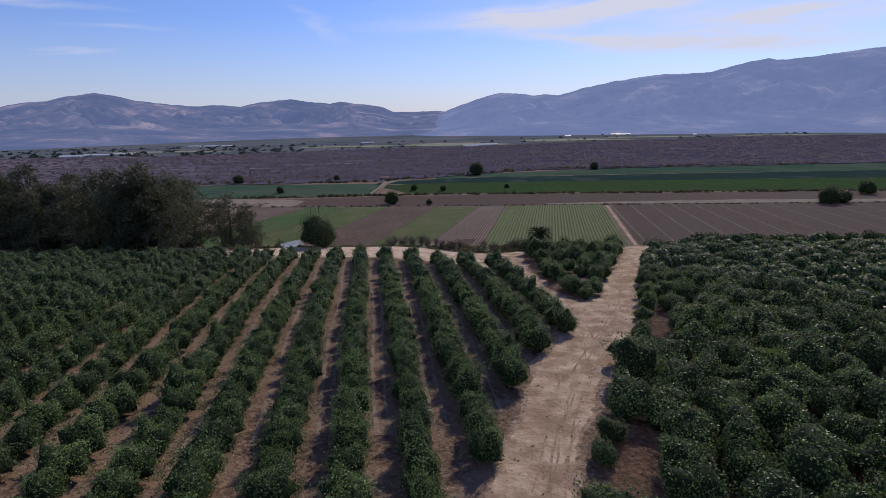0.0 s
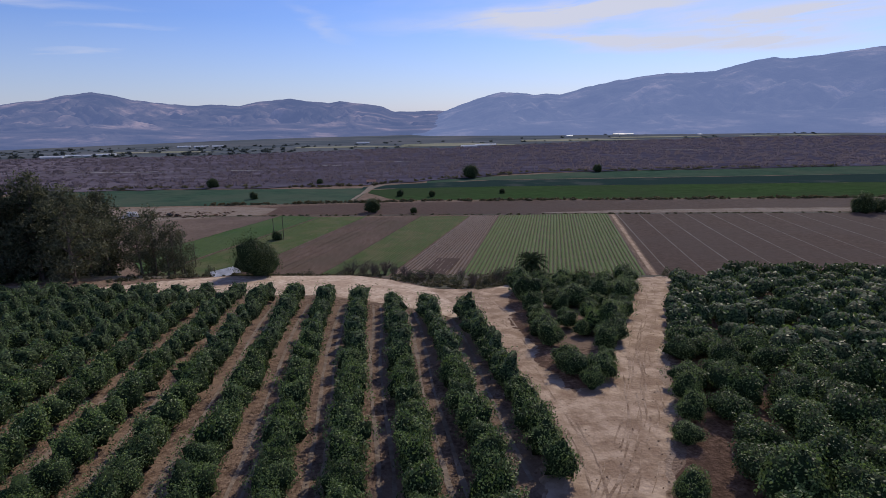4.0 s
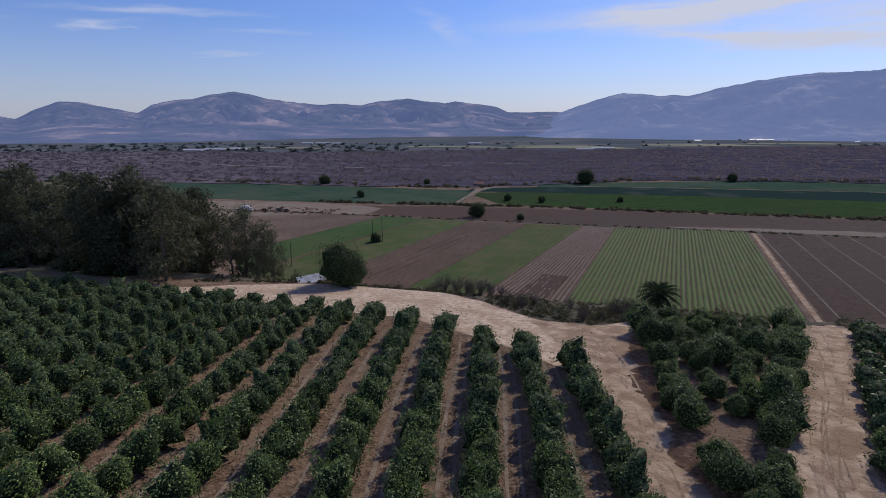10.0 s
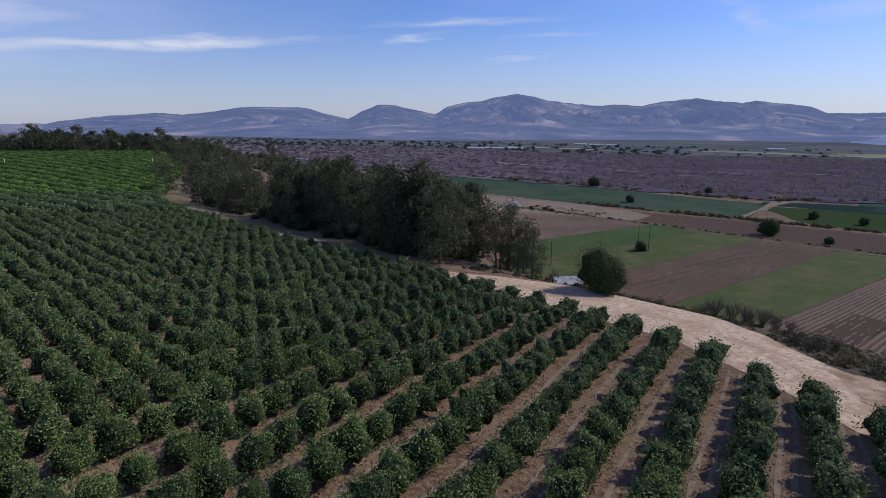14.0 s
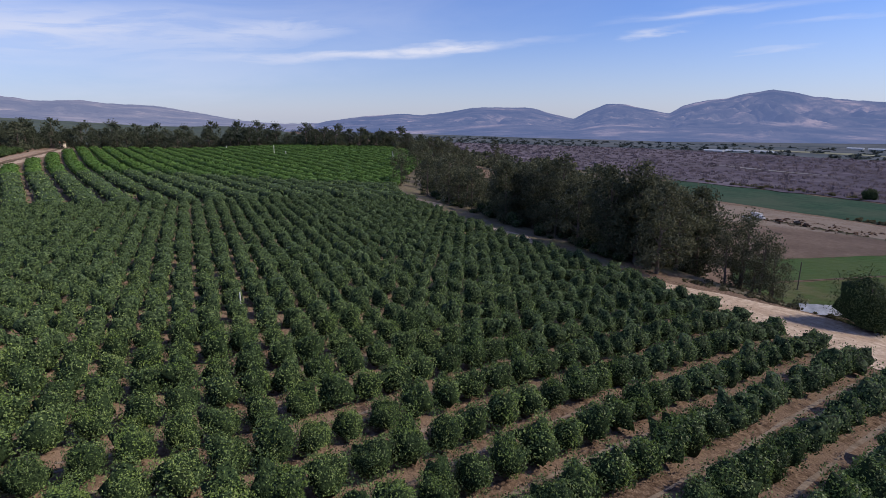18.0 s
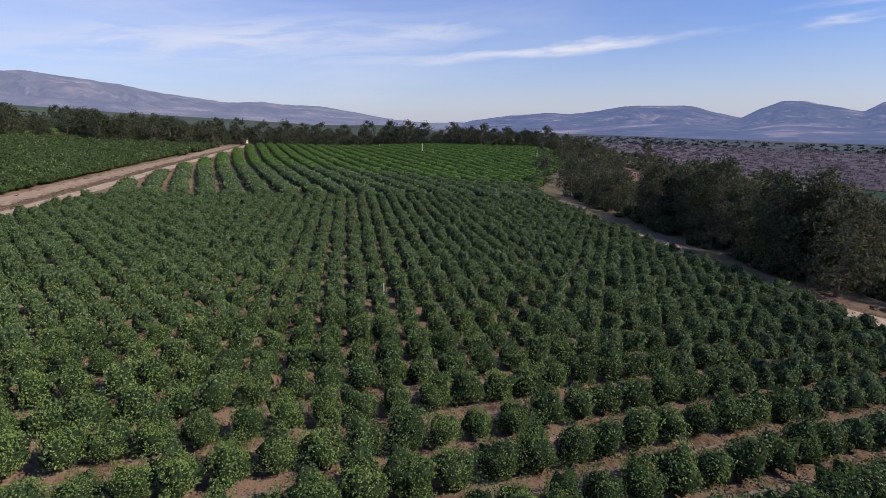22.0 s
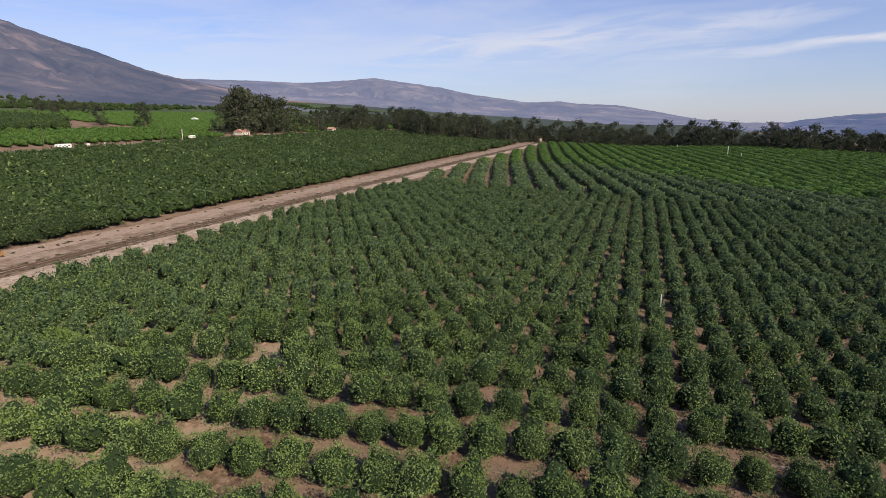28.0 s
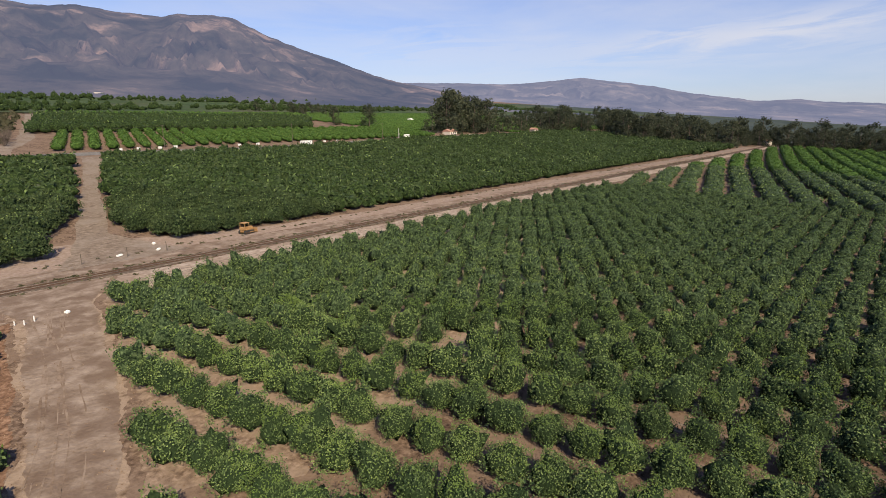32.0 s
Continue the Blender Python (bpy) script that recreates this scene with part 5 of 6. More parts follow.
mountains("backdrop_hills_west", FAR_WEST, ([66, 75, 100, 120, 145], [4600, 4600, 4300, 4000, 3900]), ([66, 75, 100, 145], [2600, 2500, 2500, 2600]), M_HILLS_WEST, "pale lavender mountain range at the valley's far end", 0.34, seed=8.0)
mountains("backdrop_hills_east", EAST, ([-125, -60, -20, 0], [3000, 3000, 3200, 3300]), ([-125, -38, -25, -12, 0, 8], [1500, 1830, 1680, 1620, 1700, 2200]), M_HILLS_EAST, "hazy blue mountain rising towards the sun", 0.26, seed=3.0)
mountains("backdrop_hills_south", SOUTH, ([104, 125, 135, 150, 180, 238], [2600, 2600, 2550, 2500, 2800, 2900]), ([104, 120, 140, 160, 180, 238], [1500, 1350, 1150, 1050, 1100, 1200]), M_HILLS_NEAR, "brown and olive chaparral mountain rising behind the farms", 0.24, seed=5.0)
# green slopes and plain towards the hills
ribbon("field_slope", [(-900, -1150, -505), (200, -1150, -505), (1100, -1150, -470), (1800, -1100, -460)], M_SLOPE, 1.0, "green orchards and fields on the slope below the mountains", "field", across=26, step=30, wobble=8, seed=60)
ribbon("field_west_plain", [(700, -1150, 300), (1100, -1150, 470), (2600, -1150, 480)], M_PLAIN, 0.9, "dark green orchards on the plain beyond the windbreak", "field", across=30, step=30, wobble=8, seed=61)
# brushy flat between the bank and the river wash
ribbon("brush_flat", [(230, 266, 398), (330, 320, 438), (345, 330, 520), (450, 400, 500), (620, 430, 470), (900, 425, 445)], M_BANK, 0.3, "weedy brush flat beside the river wash", "scrub", across=20, step=8, wobble=3, seed=63)
rr = np.random.RandomState(17)
flat_spots = []
for _ in range(900):
    s = rr.uniform(235, 1150)
    lo = float(np.interp(s, [230, 330, 450, 620, 900, 1150], [275, 335, 410, 430, 420, 500]))
    x, y = to_xy(s, lo + 110 * rr.rand() ** 1.6)
    sc = rr.uniform(0.7, 2.4)
    flat_spots.append((x, y, rr.rand() * 6.28, sc, sc * rr.uniform(0.5, 1.3)))
scatter("flat_brush", [tuft(rr, 2.6, 30, 2.8) for _ in range(5)], flat_spots, [M_EUC], "grey-green brush and small trees on the river flat", "brush")

rr = random.Random(91)
slope_spots = []
for _ in range(5200):
    s, n = rr.uniform(-100, 1500), -520 - 560 * rr.random() ** 1.2
    if math.sin(n / 34.0 + s / 400.0) + 0.6 * math.sin(s / 70.0) < 0.1:
        continue
    x, y = to_xy(s, n)
    sc = rr.uniform(0.9, 2.0)
    slope_spots.append((x, y, rr.uniform(0, 6.28), sc, sc * rr.uniform(1.0, 1.9)))
scatter("slope_groves", back_t, slope_spots, [M_CANOPY_DARK, M_LEAF_DARK, M_LEAF], "dark groves and hedges below the mountains", "trees")

# ---- bank, brush and lone trees ----
ribbon("bank", [(-130, 238, 263), (-80, 237, 263), (-55, 230, 263), (-39, 227, 263), (-29, 219, 263), (-19, 220, 263), (-6, 232, 263), (7, 240, 263), (40, 238, 263), (120, 222, 266), (230, 224, 270)], M_BANK, 0.06, "steep weedy earth bank below the orchard bench", "bank", across=14, seed=30, wobble=0.9)
rb = np.random.RandomState(21)


def shrub_mesh(seed, size, h, blades, mat, blade=0.35):
    r = np.random.RandomState(seed)
    lump = bumpy(r, 7, 0.4)
    d = unit(r.randn(blades, 3) + np.array([0, 0, 0.5])); d[:, 2] = np.abs(d[:, 2])
    p = d * (lump(d) * (0.35 + 0.65 * r.rand(blades) ** 0.5))[:, None] * np.array([size / 2, size / 2, h])
    v, f = leaf_quads(r, p, d, blade, blade * 0.45, 0.9)
    return quads("foliage", v, f, [mat])


def twig_mesh(seed, size, h, stems):
    """A leafless shrub: forking stems and fine twigs."""
    r = random.Random(seed)
    bm = bmesh.new()
    for _ in range(stems):
        a, t = r.uniform(0, 6.28), r.uniform(0.1, 0.75)
        p = Vector((r.uniform(-0.3, 0.3), r.uniform(-0.3, 0.3), 0))
        d = Vector((math.cos(a) * t, math.sin(a) * t, 1)).normalized()
        l = h * r.uniform(0.5, 0.8)
        q = p + d * l
        tube(bm, p, q, 0.07, 0.035, 4)
        for _ in range(5):
            f = r.uniform(0.35, 1.0)
            b = p + (q - p) * f
            e = b + Vector((r.uniform(-1, 1), r.uniform(-1, 1), r.uniform(0.3, 1.1))).normalized() * h * r.uniform(0.2, 0.42)
            tube(bm, b, e, 0.032, 0.015, 3)
            for _ in range(3):
                c = b + (e - b) * r.uniform(0.4, 1.0)
                tube(bm, c, c + Vector((r.uniform(-1, 1), r.uniform(-1, 1), r.uniform(0.1, 1.0))).normalized() * h * r.uniform(0.1, 0.2), 0.017, 0.008, 3)
    me = bpy.data.meshes.new("branch_work")
    bm.to_mesh(me); bm.free(); me.materials.append(M_TWIG)
    return me


def place(name, meshes, s, n, turn, sc, label, category="shrub", group="", xy=False):
    x, y = (s, n) if xy else to_xy(s, n)
    ob = thing(name, label, category, group, pose(x, y, float(ground_z(x, y)), 0, 0, turn))
    for nm, me in meshes:
        p = part(nm, me, ob); p.scale = (sc, sc, sc)
    return ob


scrub_meshes = [shrub_mesh(40 + i, 2.6, 1.5, 240, M_SCRUB, 0.32) for i in range(4)]
green_scrub = [shrub_mesh(50 + i, 3.0, 2.2, 320, M_EUC, 0.4) for i in range(3)]
twigs = [twig_mesh(60 + i, 5, 4.6, 16) for i in range(3)]
stems = trunk_mesh("stem", 0.7, 0.06, M_BARK, 3, 90)
# small round shrubs on the road's outer edge
for i, (s, n, sc) in enumerate(((33, 241.5, 1.05), (29, 242, 0.8), (25, 241.5, 0.7), (22.5, 242.5, 1.0), (19, 241.5, 1.15), (36, 242, 0.7), (14, 242.5, 0.9), (11.5, 243, 1.0), (27, 244.5, 0.9), (17, 245, 0.8))):
    place("scrub_bush", [("foliage", scrub_meshes[i % 4]), ("stem", stems)], s, n, i * 50, sc, "low grey-green bush on the sandy road edge", group="bushes along the road edge")
# leafless and green brush on the bank
for i, (s, n, sc) in enumerate(((8, 246, 1.35), (4, 244, 1.25), (11, 249, 1.1), (0.5, 241, 1.0), (-3, 240, 1.15), (-5, 243, 1.0), (1.5, 249, 1.1), (14, 251, 0.8))):
    place("bare_bush", [("branch_work", twigs[i % 3])], s, n, i * 77, sc, "leafless grey-brown bush with fine tangled twigs", group="bare bushes on the bank")
for i in range(34):
    s = -9 - 32 * rb.rand() if i < 24 else rb.uniform(-62, 60)
    edge = float(np.interp(s, [-80, -55, -39, -29, -19, -6, 7, 40, 80], [238, 231, 228, 220.5, 221, 233, 241, 240, 226]))
    n, sc = edge + 1.5 + 10 * rb.rand() ** 1.4, rb.uniform(0.7, 1.35)
    kind = i % 3
    if kind == 0:
        place("bare_bush", [("branch_work", twigs[i % 3])], s, n, i * 31, sc * 0.62, "leafless brown brush on the weedy bank", group="bare bushes on the bank")
    elif kind == 1:
        place("scrub_bush", [("foliage", scrub_meshes[i % 4]), ("stem", stems)], s, n, i * 31, sc * 1.2, "dry grey-green brush on the weedy bank", group="brush on the bank")
    else:
        place("scrub_bush", [("foliage", green_scrub[i % 3]), ("stem", stems)], s, n, i * 31, sc, "leafy dark brush on the weedy bank", group="brush on the bank")
for i, (s, n, sc) in enumerate(((-13.5, 232, 1.3), (-11.5, 231, 1.0), (-80.4, 237, 1.0))):
    place("scrub_bush", [("foliage", green_scrub[i % 3]), ("stem", stems)], s, n, i * 40, sc, "leafy green bush at the top of the bank", group="brush on the bank")
weeds = [tuft(rb, 0.9, 14, 0.6) for _ in range(4)]
spots = []
for _ in range(900):
    s = rb.uniform(-70, 70)
    edge = float(np.interp(s, [-80, -55, -39, -29, -19, -6, 7, 40, 80], [238, 231, 227, 219.5, 220, 232, 240, 239, 225]))
    x, y = to_xy(s, edge + 24 * rb.rand() ** 1.6)
    spots.append((x, y, rb.rand() * 6.28, rb.uniform(0.5, 1.5), rb.uniform(0.5, 1.4)))
scatter("bank_weeds", weeds, spots, [M_SCRUB], "dry grass and weeds on the earth bank", "weeds")
# dense crop of low green along the eastern bank edge
hedge_t = [crown_data(rng, 5.5, 4.0, 130, 0.9, 0.45, young=0.03, rings=(9, 6), core=0.93, lumps=14, square=2.2) for _ in range(3)]
spots = []
for i in range(26):
    x, y = to_xy(-96 - 4.6 * i + rb.uniform(-1, 1), 232 + 0.06 * i + rb.uniform(-2.5, 2.5))
    spots.append((x, y, rb.rand() * 6.28, rb.uniform(0.8, 1.15), rb.uniform(0.8, 1.25)))
scatter("bank_hedge", hedge_t, spots, [M_CORE, M_LEAF_DARK, M_LEAF], "dense dark hedge along the outer orchard edge", "hedge")

def round_tree(seed, width, height, leaves, ll):
    """A trunk with limbs under a full crown of several drooping lobes close to the ground."""
    r = np.random.RandomState(seed)
    V, F, I, off = [], [], [], 0
    for dx, dy, k, h in ((0, 0, 0.88, 0.86), (0.20, 0.06, 0.64, 0.72), (-0.20, 0.10, 0.68, 0.84), (0.05, -0.22, 0.60, 0.66), (-0.08, -0.10, 0.74, 0.92), (0.12, 0.22, 0.56, 0.55), (0.14, -0.10, 0.66, 0.84)):
        v, f, idx = crown_data(r, width * k, height * h, int(leaves * k * 0.45), ll, ll * 0.4, young=0.0, base=-0.2, lumps=12, rings=(14, 8), square=2.1, core=0.82, lump=0.4, reach=1.14)
        V.append(v + np.array([dx * width, dy * width, 0])); F.append(f + off); I.append(idx); off += len(v)
    return trunk_mesh("trunk", height * 0.55, 0.32, M_BARK, 5, seed), quads("crown", np.concatenate(V), np.concatenate(F), [M_CORE, M_LEAF_DARK, M_LEAF], np.concatenate(I))


pepper = round_tree(300, 11.0, 11.8, 5200, 0.5)
round_trees = [round_tree(301 + i, 9.0, 9.2, 1500, 0.7) for i in range(3)]
stand("pepper_tree", pepper, -42.0, 190.5, 10, 1.0, "round dense green pepper tree beside the sandy road")
for i, (x, y, sc, lb) in enumerate(((-28, 366, 0.98, "round dark tree at a field corner"), (-3.2, 361, 0.42, "small dark bush on a field edge"), (247, 334, 1.25, "broad dark tree standing alone at a field edge"), (258, 336, 0.9, "dark round tree beside a larger one"), (302, 372, 1.15, "dark tree on a far field edge"), (-65.5, 292.5, 0.5, "bushy shrub at the foot of two poles"), (45, 548, 1.45, "tall dark tree by the river fields"), (-177, 505, 1.0, "dark tree at the river's edge"), (-15, 434, 0.55, "round bush in a field hedge"), (8, 429, 0.5, "round bush in a field hedge"), (60, 440, 0.45, "round bush in a field hedge"), (-120, 432, 0.6, "round bush in a field hedge"), (175, 585, 0.9, "dark tree at the river's edge"), (-90, 520, 0.6, "dark tree at the river's edge"))):
    stand("field_tree", round_trees[i % 3], x, y, i * 63, sc, lb, group="trees among the fields")


M_PALM = material("palm_frond", [(0.0, (0.016, 0.025, 0.012)), (1.0, (0.052, 0.070, 0.032))], 1.5, 4, 0.85, island=0.6, spec=0.0, thin=0.1)


def palm(x, y, h, reach):
    ob = thing("palm_tree", "low date palm with arching dark fronds on the bank", "palm", m=pose(x, y, float(ground_z(x, y))))
    bm = bmesh.new()
    for k in range(6):
        tube(bm, (0, 0, -0.3 + k * h / 6), (0, 0, -0.25 + (k + 1) * h / 6), 0.5 - 0.02 * k, 0.42 - 0.02 * k, 9)
    part("trunk", (bm, M_BARK), ob)
    r = np.random.RandomState(5)
    for k in range(64):
        a, lift = k * 2.399, 1.40 - 1.75 * (k / 64)
        V, F = [], []
        pts = []
        for j in range(9):
            f = j / 8
            el = lift - 1.5 * f * f
            rad = reach * (f * math.cos(lift * 0.55) if lift > 0 else f * 0.8)
            pts.append(np.array([math.cos(a) * rad, math.sin(a) * rad, h + reach * (math.sin(lift) * f - 0.55 * f * f)]))
        side = np.array([-math.sin(a), math.cos(a), 0])
        for j in range(8):
            p, q = pts[j], pts[j + 1]
            w = 0.8 * reach / 4.5 * (0.35 + 1.5 * (j / 8) * (1 - j / 9))
            for sg in (-1, 1):
                b = len(V)
                tip = (p + q) / 2 + sg * side * w + (q - p) * 0.8 + np.array([0, 0, -0.25 * w])
                V += [p, q, tip + (q - p) * 0.15, tip - (q - p) * 0.15]
                F.append((b, b + 1, b + 2, b + 3))
        part("frond", quads("frond", np.array(V), np.array(F), [M_PALM]), ob)
    return ob


palm(33.8, 182.0, 4.6, 4.7)

# ---- hedge and junk along the far fields ----
spots = []
for i in range(360):
    s = rb.uniform(-420, 150)
    x, y = to_xy(s, 459 + rb.uniform(-2.5, 2.5) - 0.09 * max(s, 0))
    spots.append((x, y, rb.rand() * 6.28, rb.uniform(0.5, 1.5), rb.uniform(0.4, 1.3)))
for i in range(160):
    x, y = to_xy(rb.uniform(-300, 180), 403 + rb.uniform(-0.8, 0.8))
    spots.append((x, y, rb.rand() * 6.28, rb.uniform(0.4, 0.8), rb.uniform(0.25, 0.6)))
for i in range(260):
    s = rb.uniform(-420, 330)
    x, y = to_xy(s, float(np.interp(s, [-500, -100, -30, 10, 60, 330], [692, 650, 608, 588, 545, 532])) + rb.uniform(-4, 12))
    spots.append((x, y, rb.rand() * 6.28, rb.uniform(0.7, 1.8), rb.uniform(0.5, 1.7)))
scatter("field_hedge", [tuft(rb, 1.8, 26, 1.6) for _ in range(4)], spots, [M_SCRUB], "ragged dry hedge between the fields", "hedge")
spots = []
for i in range(70):
    x, y = to_xy(rb.uniform(118, 165), rb.uniform(396, 418))
    spots.append((x, y, rb.rand() * 6.28, rb.uniform(0.5, 1.3), rb.uniform(0.3, 1.0)))
scatter("yard_scrap", [tuft(rb, 1.4, 9, 1.0) for _ in range(3)], spots, [M_RUST], "dark heaps of farm scrap in the sandy yard", "scrap")
M_GRAVEL = material("wash_gravel", [(0.3, (0.16, 0.145, 0.14)), (0.7, (0.36, 0.34, 0.33))], 0.1, 6, 0.9)
for i, (s0, s1, n0, w) in enumerate(((290, 440, 684, 5), (190, 260, 694, 4), (120, 160, 748, 4), (-420, -330, 980, 5), (40, 90, 800, 4))):
    ribbon("gravel_bar", [(s0, n0, n0 + w * 0.3), ((s0 + s1) / 2, n0 - 6, n0 + w), (s1, n0 + 8, n0 + 8 + w * 0.3)], M_GRAVEL, 1.0, "pale gravel bar in the river wash", "gravel", step=6, wobble=1.5, seed=40 + i)

# ---- poles and posts ----
def pole(name, x, y, h, r, mat, label, arm=0.0, group="", lean=0.0):
    ob = thing(name, label, "pole", group, pose(x, y, float(ground_z(x, y)), lean, 0, 0))
    bm = bmesh.new()
    tube(bm, (0, 0, -0.4), (0, 0, h), r, r * 0.75, 8)
    part("shaft", (bm, mat), ob)
    if arm:
        bm = bmesh.new()
        box(bm, 0, 0, h - 0.5, arm, 0.12, 0.14, 20, 0.02)
        part("crossarm", (bm, M_WOOD), ob)
    return ob


pole("wooden_pole", -66.5, 291.5, 10.5, 0.17, M_WOOD, "tall bare wooden pole in a green field", group="field poles")
pole("wooden_pole", -62.5, 293.0, 11.2, 0.17, M_WOOD, "tall bare wooden pole with a small cap in a green field", 0.7, "field poles")
pole("wooden_pole", -84.0, 246.0, 9.5, 0.19, M_WOOD, "wooden utility pole at the edge of the trees")
for s, n, h in ((456, 181, 11.0), (433, 279, 9.0), (452, 190, 6.0), (560, 150, 6.0)):
    x, y = to_xy(s, n)
    pole("white_pole", x, y, h, 0.32, M_WHITE, "pale wind machine mast standing above the orchard", group="orchard masts")
pole("white_post", -88.8, 77.0, 3.6, 0.12, M_WHITE, "white standpipe rising between citrus trees")
for s, n in ((647, -114), (284, -193), (624, -106)):
    x, y = to_xy(s, n)
    pole("white_pole", x, y, 8.5, 0.25, M_WHITE, "pale mast above the dark orchard", group="orchard masts")
for i, (s, n, h) in enumerate(((8.8, -10.8, 2.3), (17.5, -10.6, 2.2), (25.5, -9.8, 2.2))):
    x, y = to_xy(s, n)
    pole("fence_post", x, y, h, 0.09, M_WOOD, "dark weathered post beside the railway crossing", group="posts by the crossing", lean=3 * i - 3)
for i, (s, n, h) in enumerate(((-6.2, 18.2, 1.0), (-7.6, 18.8, 0.8), (-8.6, 17.9, 0.7))):
    x, y = to_xy(s, n)
    pole("standpipe", x, y, h, 0.11, M_WHITE, "short white irrigation standpipe", group="standpipes")
for i, (s, n, h) in enumerate(((-95, 226, 2.6), (-70, 232, 1.4), (7.5, 262, 3.0), (58, 266, 2.0), (92, 9.5, 1.3), (190, 9.0, 1.3), (320, 9.0, 1.3))):
    x, y = to_xy(s, n)
    pole("marker_post", x, y, h, 0.12, M_WHITE if i in (0, 4, 5, 6) else M_WOOD, "pale marker post at a track edge" if i in (0, 4, 5, 6) else "weathered wooden post at a field edge", group="marker posts")
for i, (s, n) in enumerate(((16.5, -12.2), (24.5, -11.8), (26, -18), (-1.8, 17.8))):
    x, y = to_xy(s, n)
    ob = thing("rubble_block", "pale broken concrete block lying on the sand", "rubble", "rubble", pose(x, y, float(ground_z(x, y)) + 0.1, 5, 8, i * 40))
    bm = bmesh.new()
    box(bm, 0, 0, 0.18, 1.2 - 0.2 * i, 0.7, 0.4, 0, 0.08)
    part("block", (bm, M_WHITE), ob)

# ---- railway ----
track = thing("railway_track", "single rusty railway track half buried in sand", "railway")
us = np.arange(-130, 672, 4.0)
for off in (-0.72, 0.72):
    sec = [(-0.07, 0.10), (-0.05, 0.26), (0.05, 0.26), (0.07, 0.10)]
    ring = []
    for dn, dz in sec:
        x, y = to_xy(us, off + dn + 0 * us)
        ring.append(np.stack([x, y, ground_z(x, y) + dz + 0.04], 1))
    part("rail", quads("rail", np.stack(ring, 1).reshape(-1, 3), grid_faces(len(us), 4), [M_RUST]), track)
# dark strips: weedy dirt, with the rails' shade put into the colour
for k, (off, w) in enumerate(((-0.95, 0.55), (0.95, 0.55))):
    ribbon("rail_dark_strip", [(-130, off - w, off + w), (670, off - w, off + w)], M_RAIL_STRIP, 0.15, "dark strip of weedy dirt and painted rail shade", "rail bed", across=4, step=3, wobble=0.25, seed=50 + k)
spots = []
for _ in range(1500):
    s = -90 + 560 * rb.rand() ** 1.3
    n = (rb.choice([-2.4, 2.2, 0.0, -13.0], p=[0.42, 0.32, 0.12, 0.14])) + rb.randn() * 0.7
    x, y = to_xy(s, n)
    spots.append((x, y, rb.rand() * 6.28, rb.uniform(0.3, 0.9), rb.uniform(0.2, 0.7)))
scatter("trackside_weeds", weeds, spots, [M_SCRUB], "dry weeds along the railway", "weeds")
ribbon("verge_south", [(-120, -18, -10.5), (10, -30, -10.5), (30, -24, -11), (60, -17, -9.5), (90, -15, -8), (600, -14, -7)], M_TRACK, 0.03, "brown leaf-littered verge under the orchard edge", "verge", step=3, seed=55)

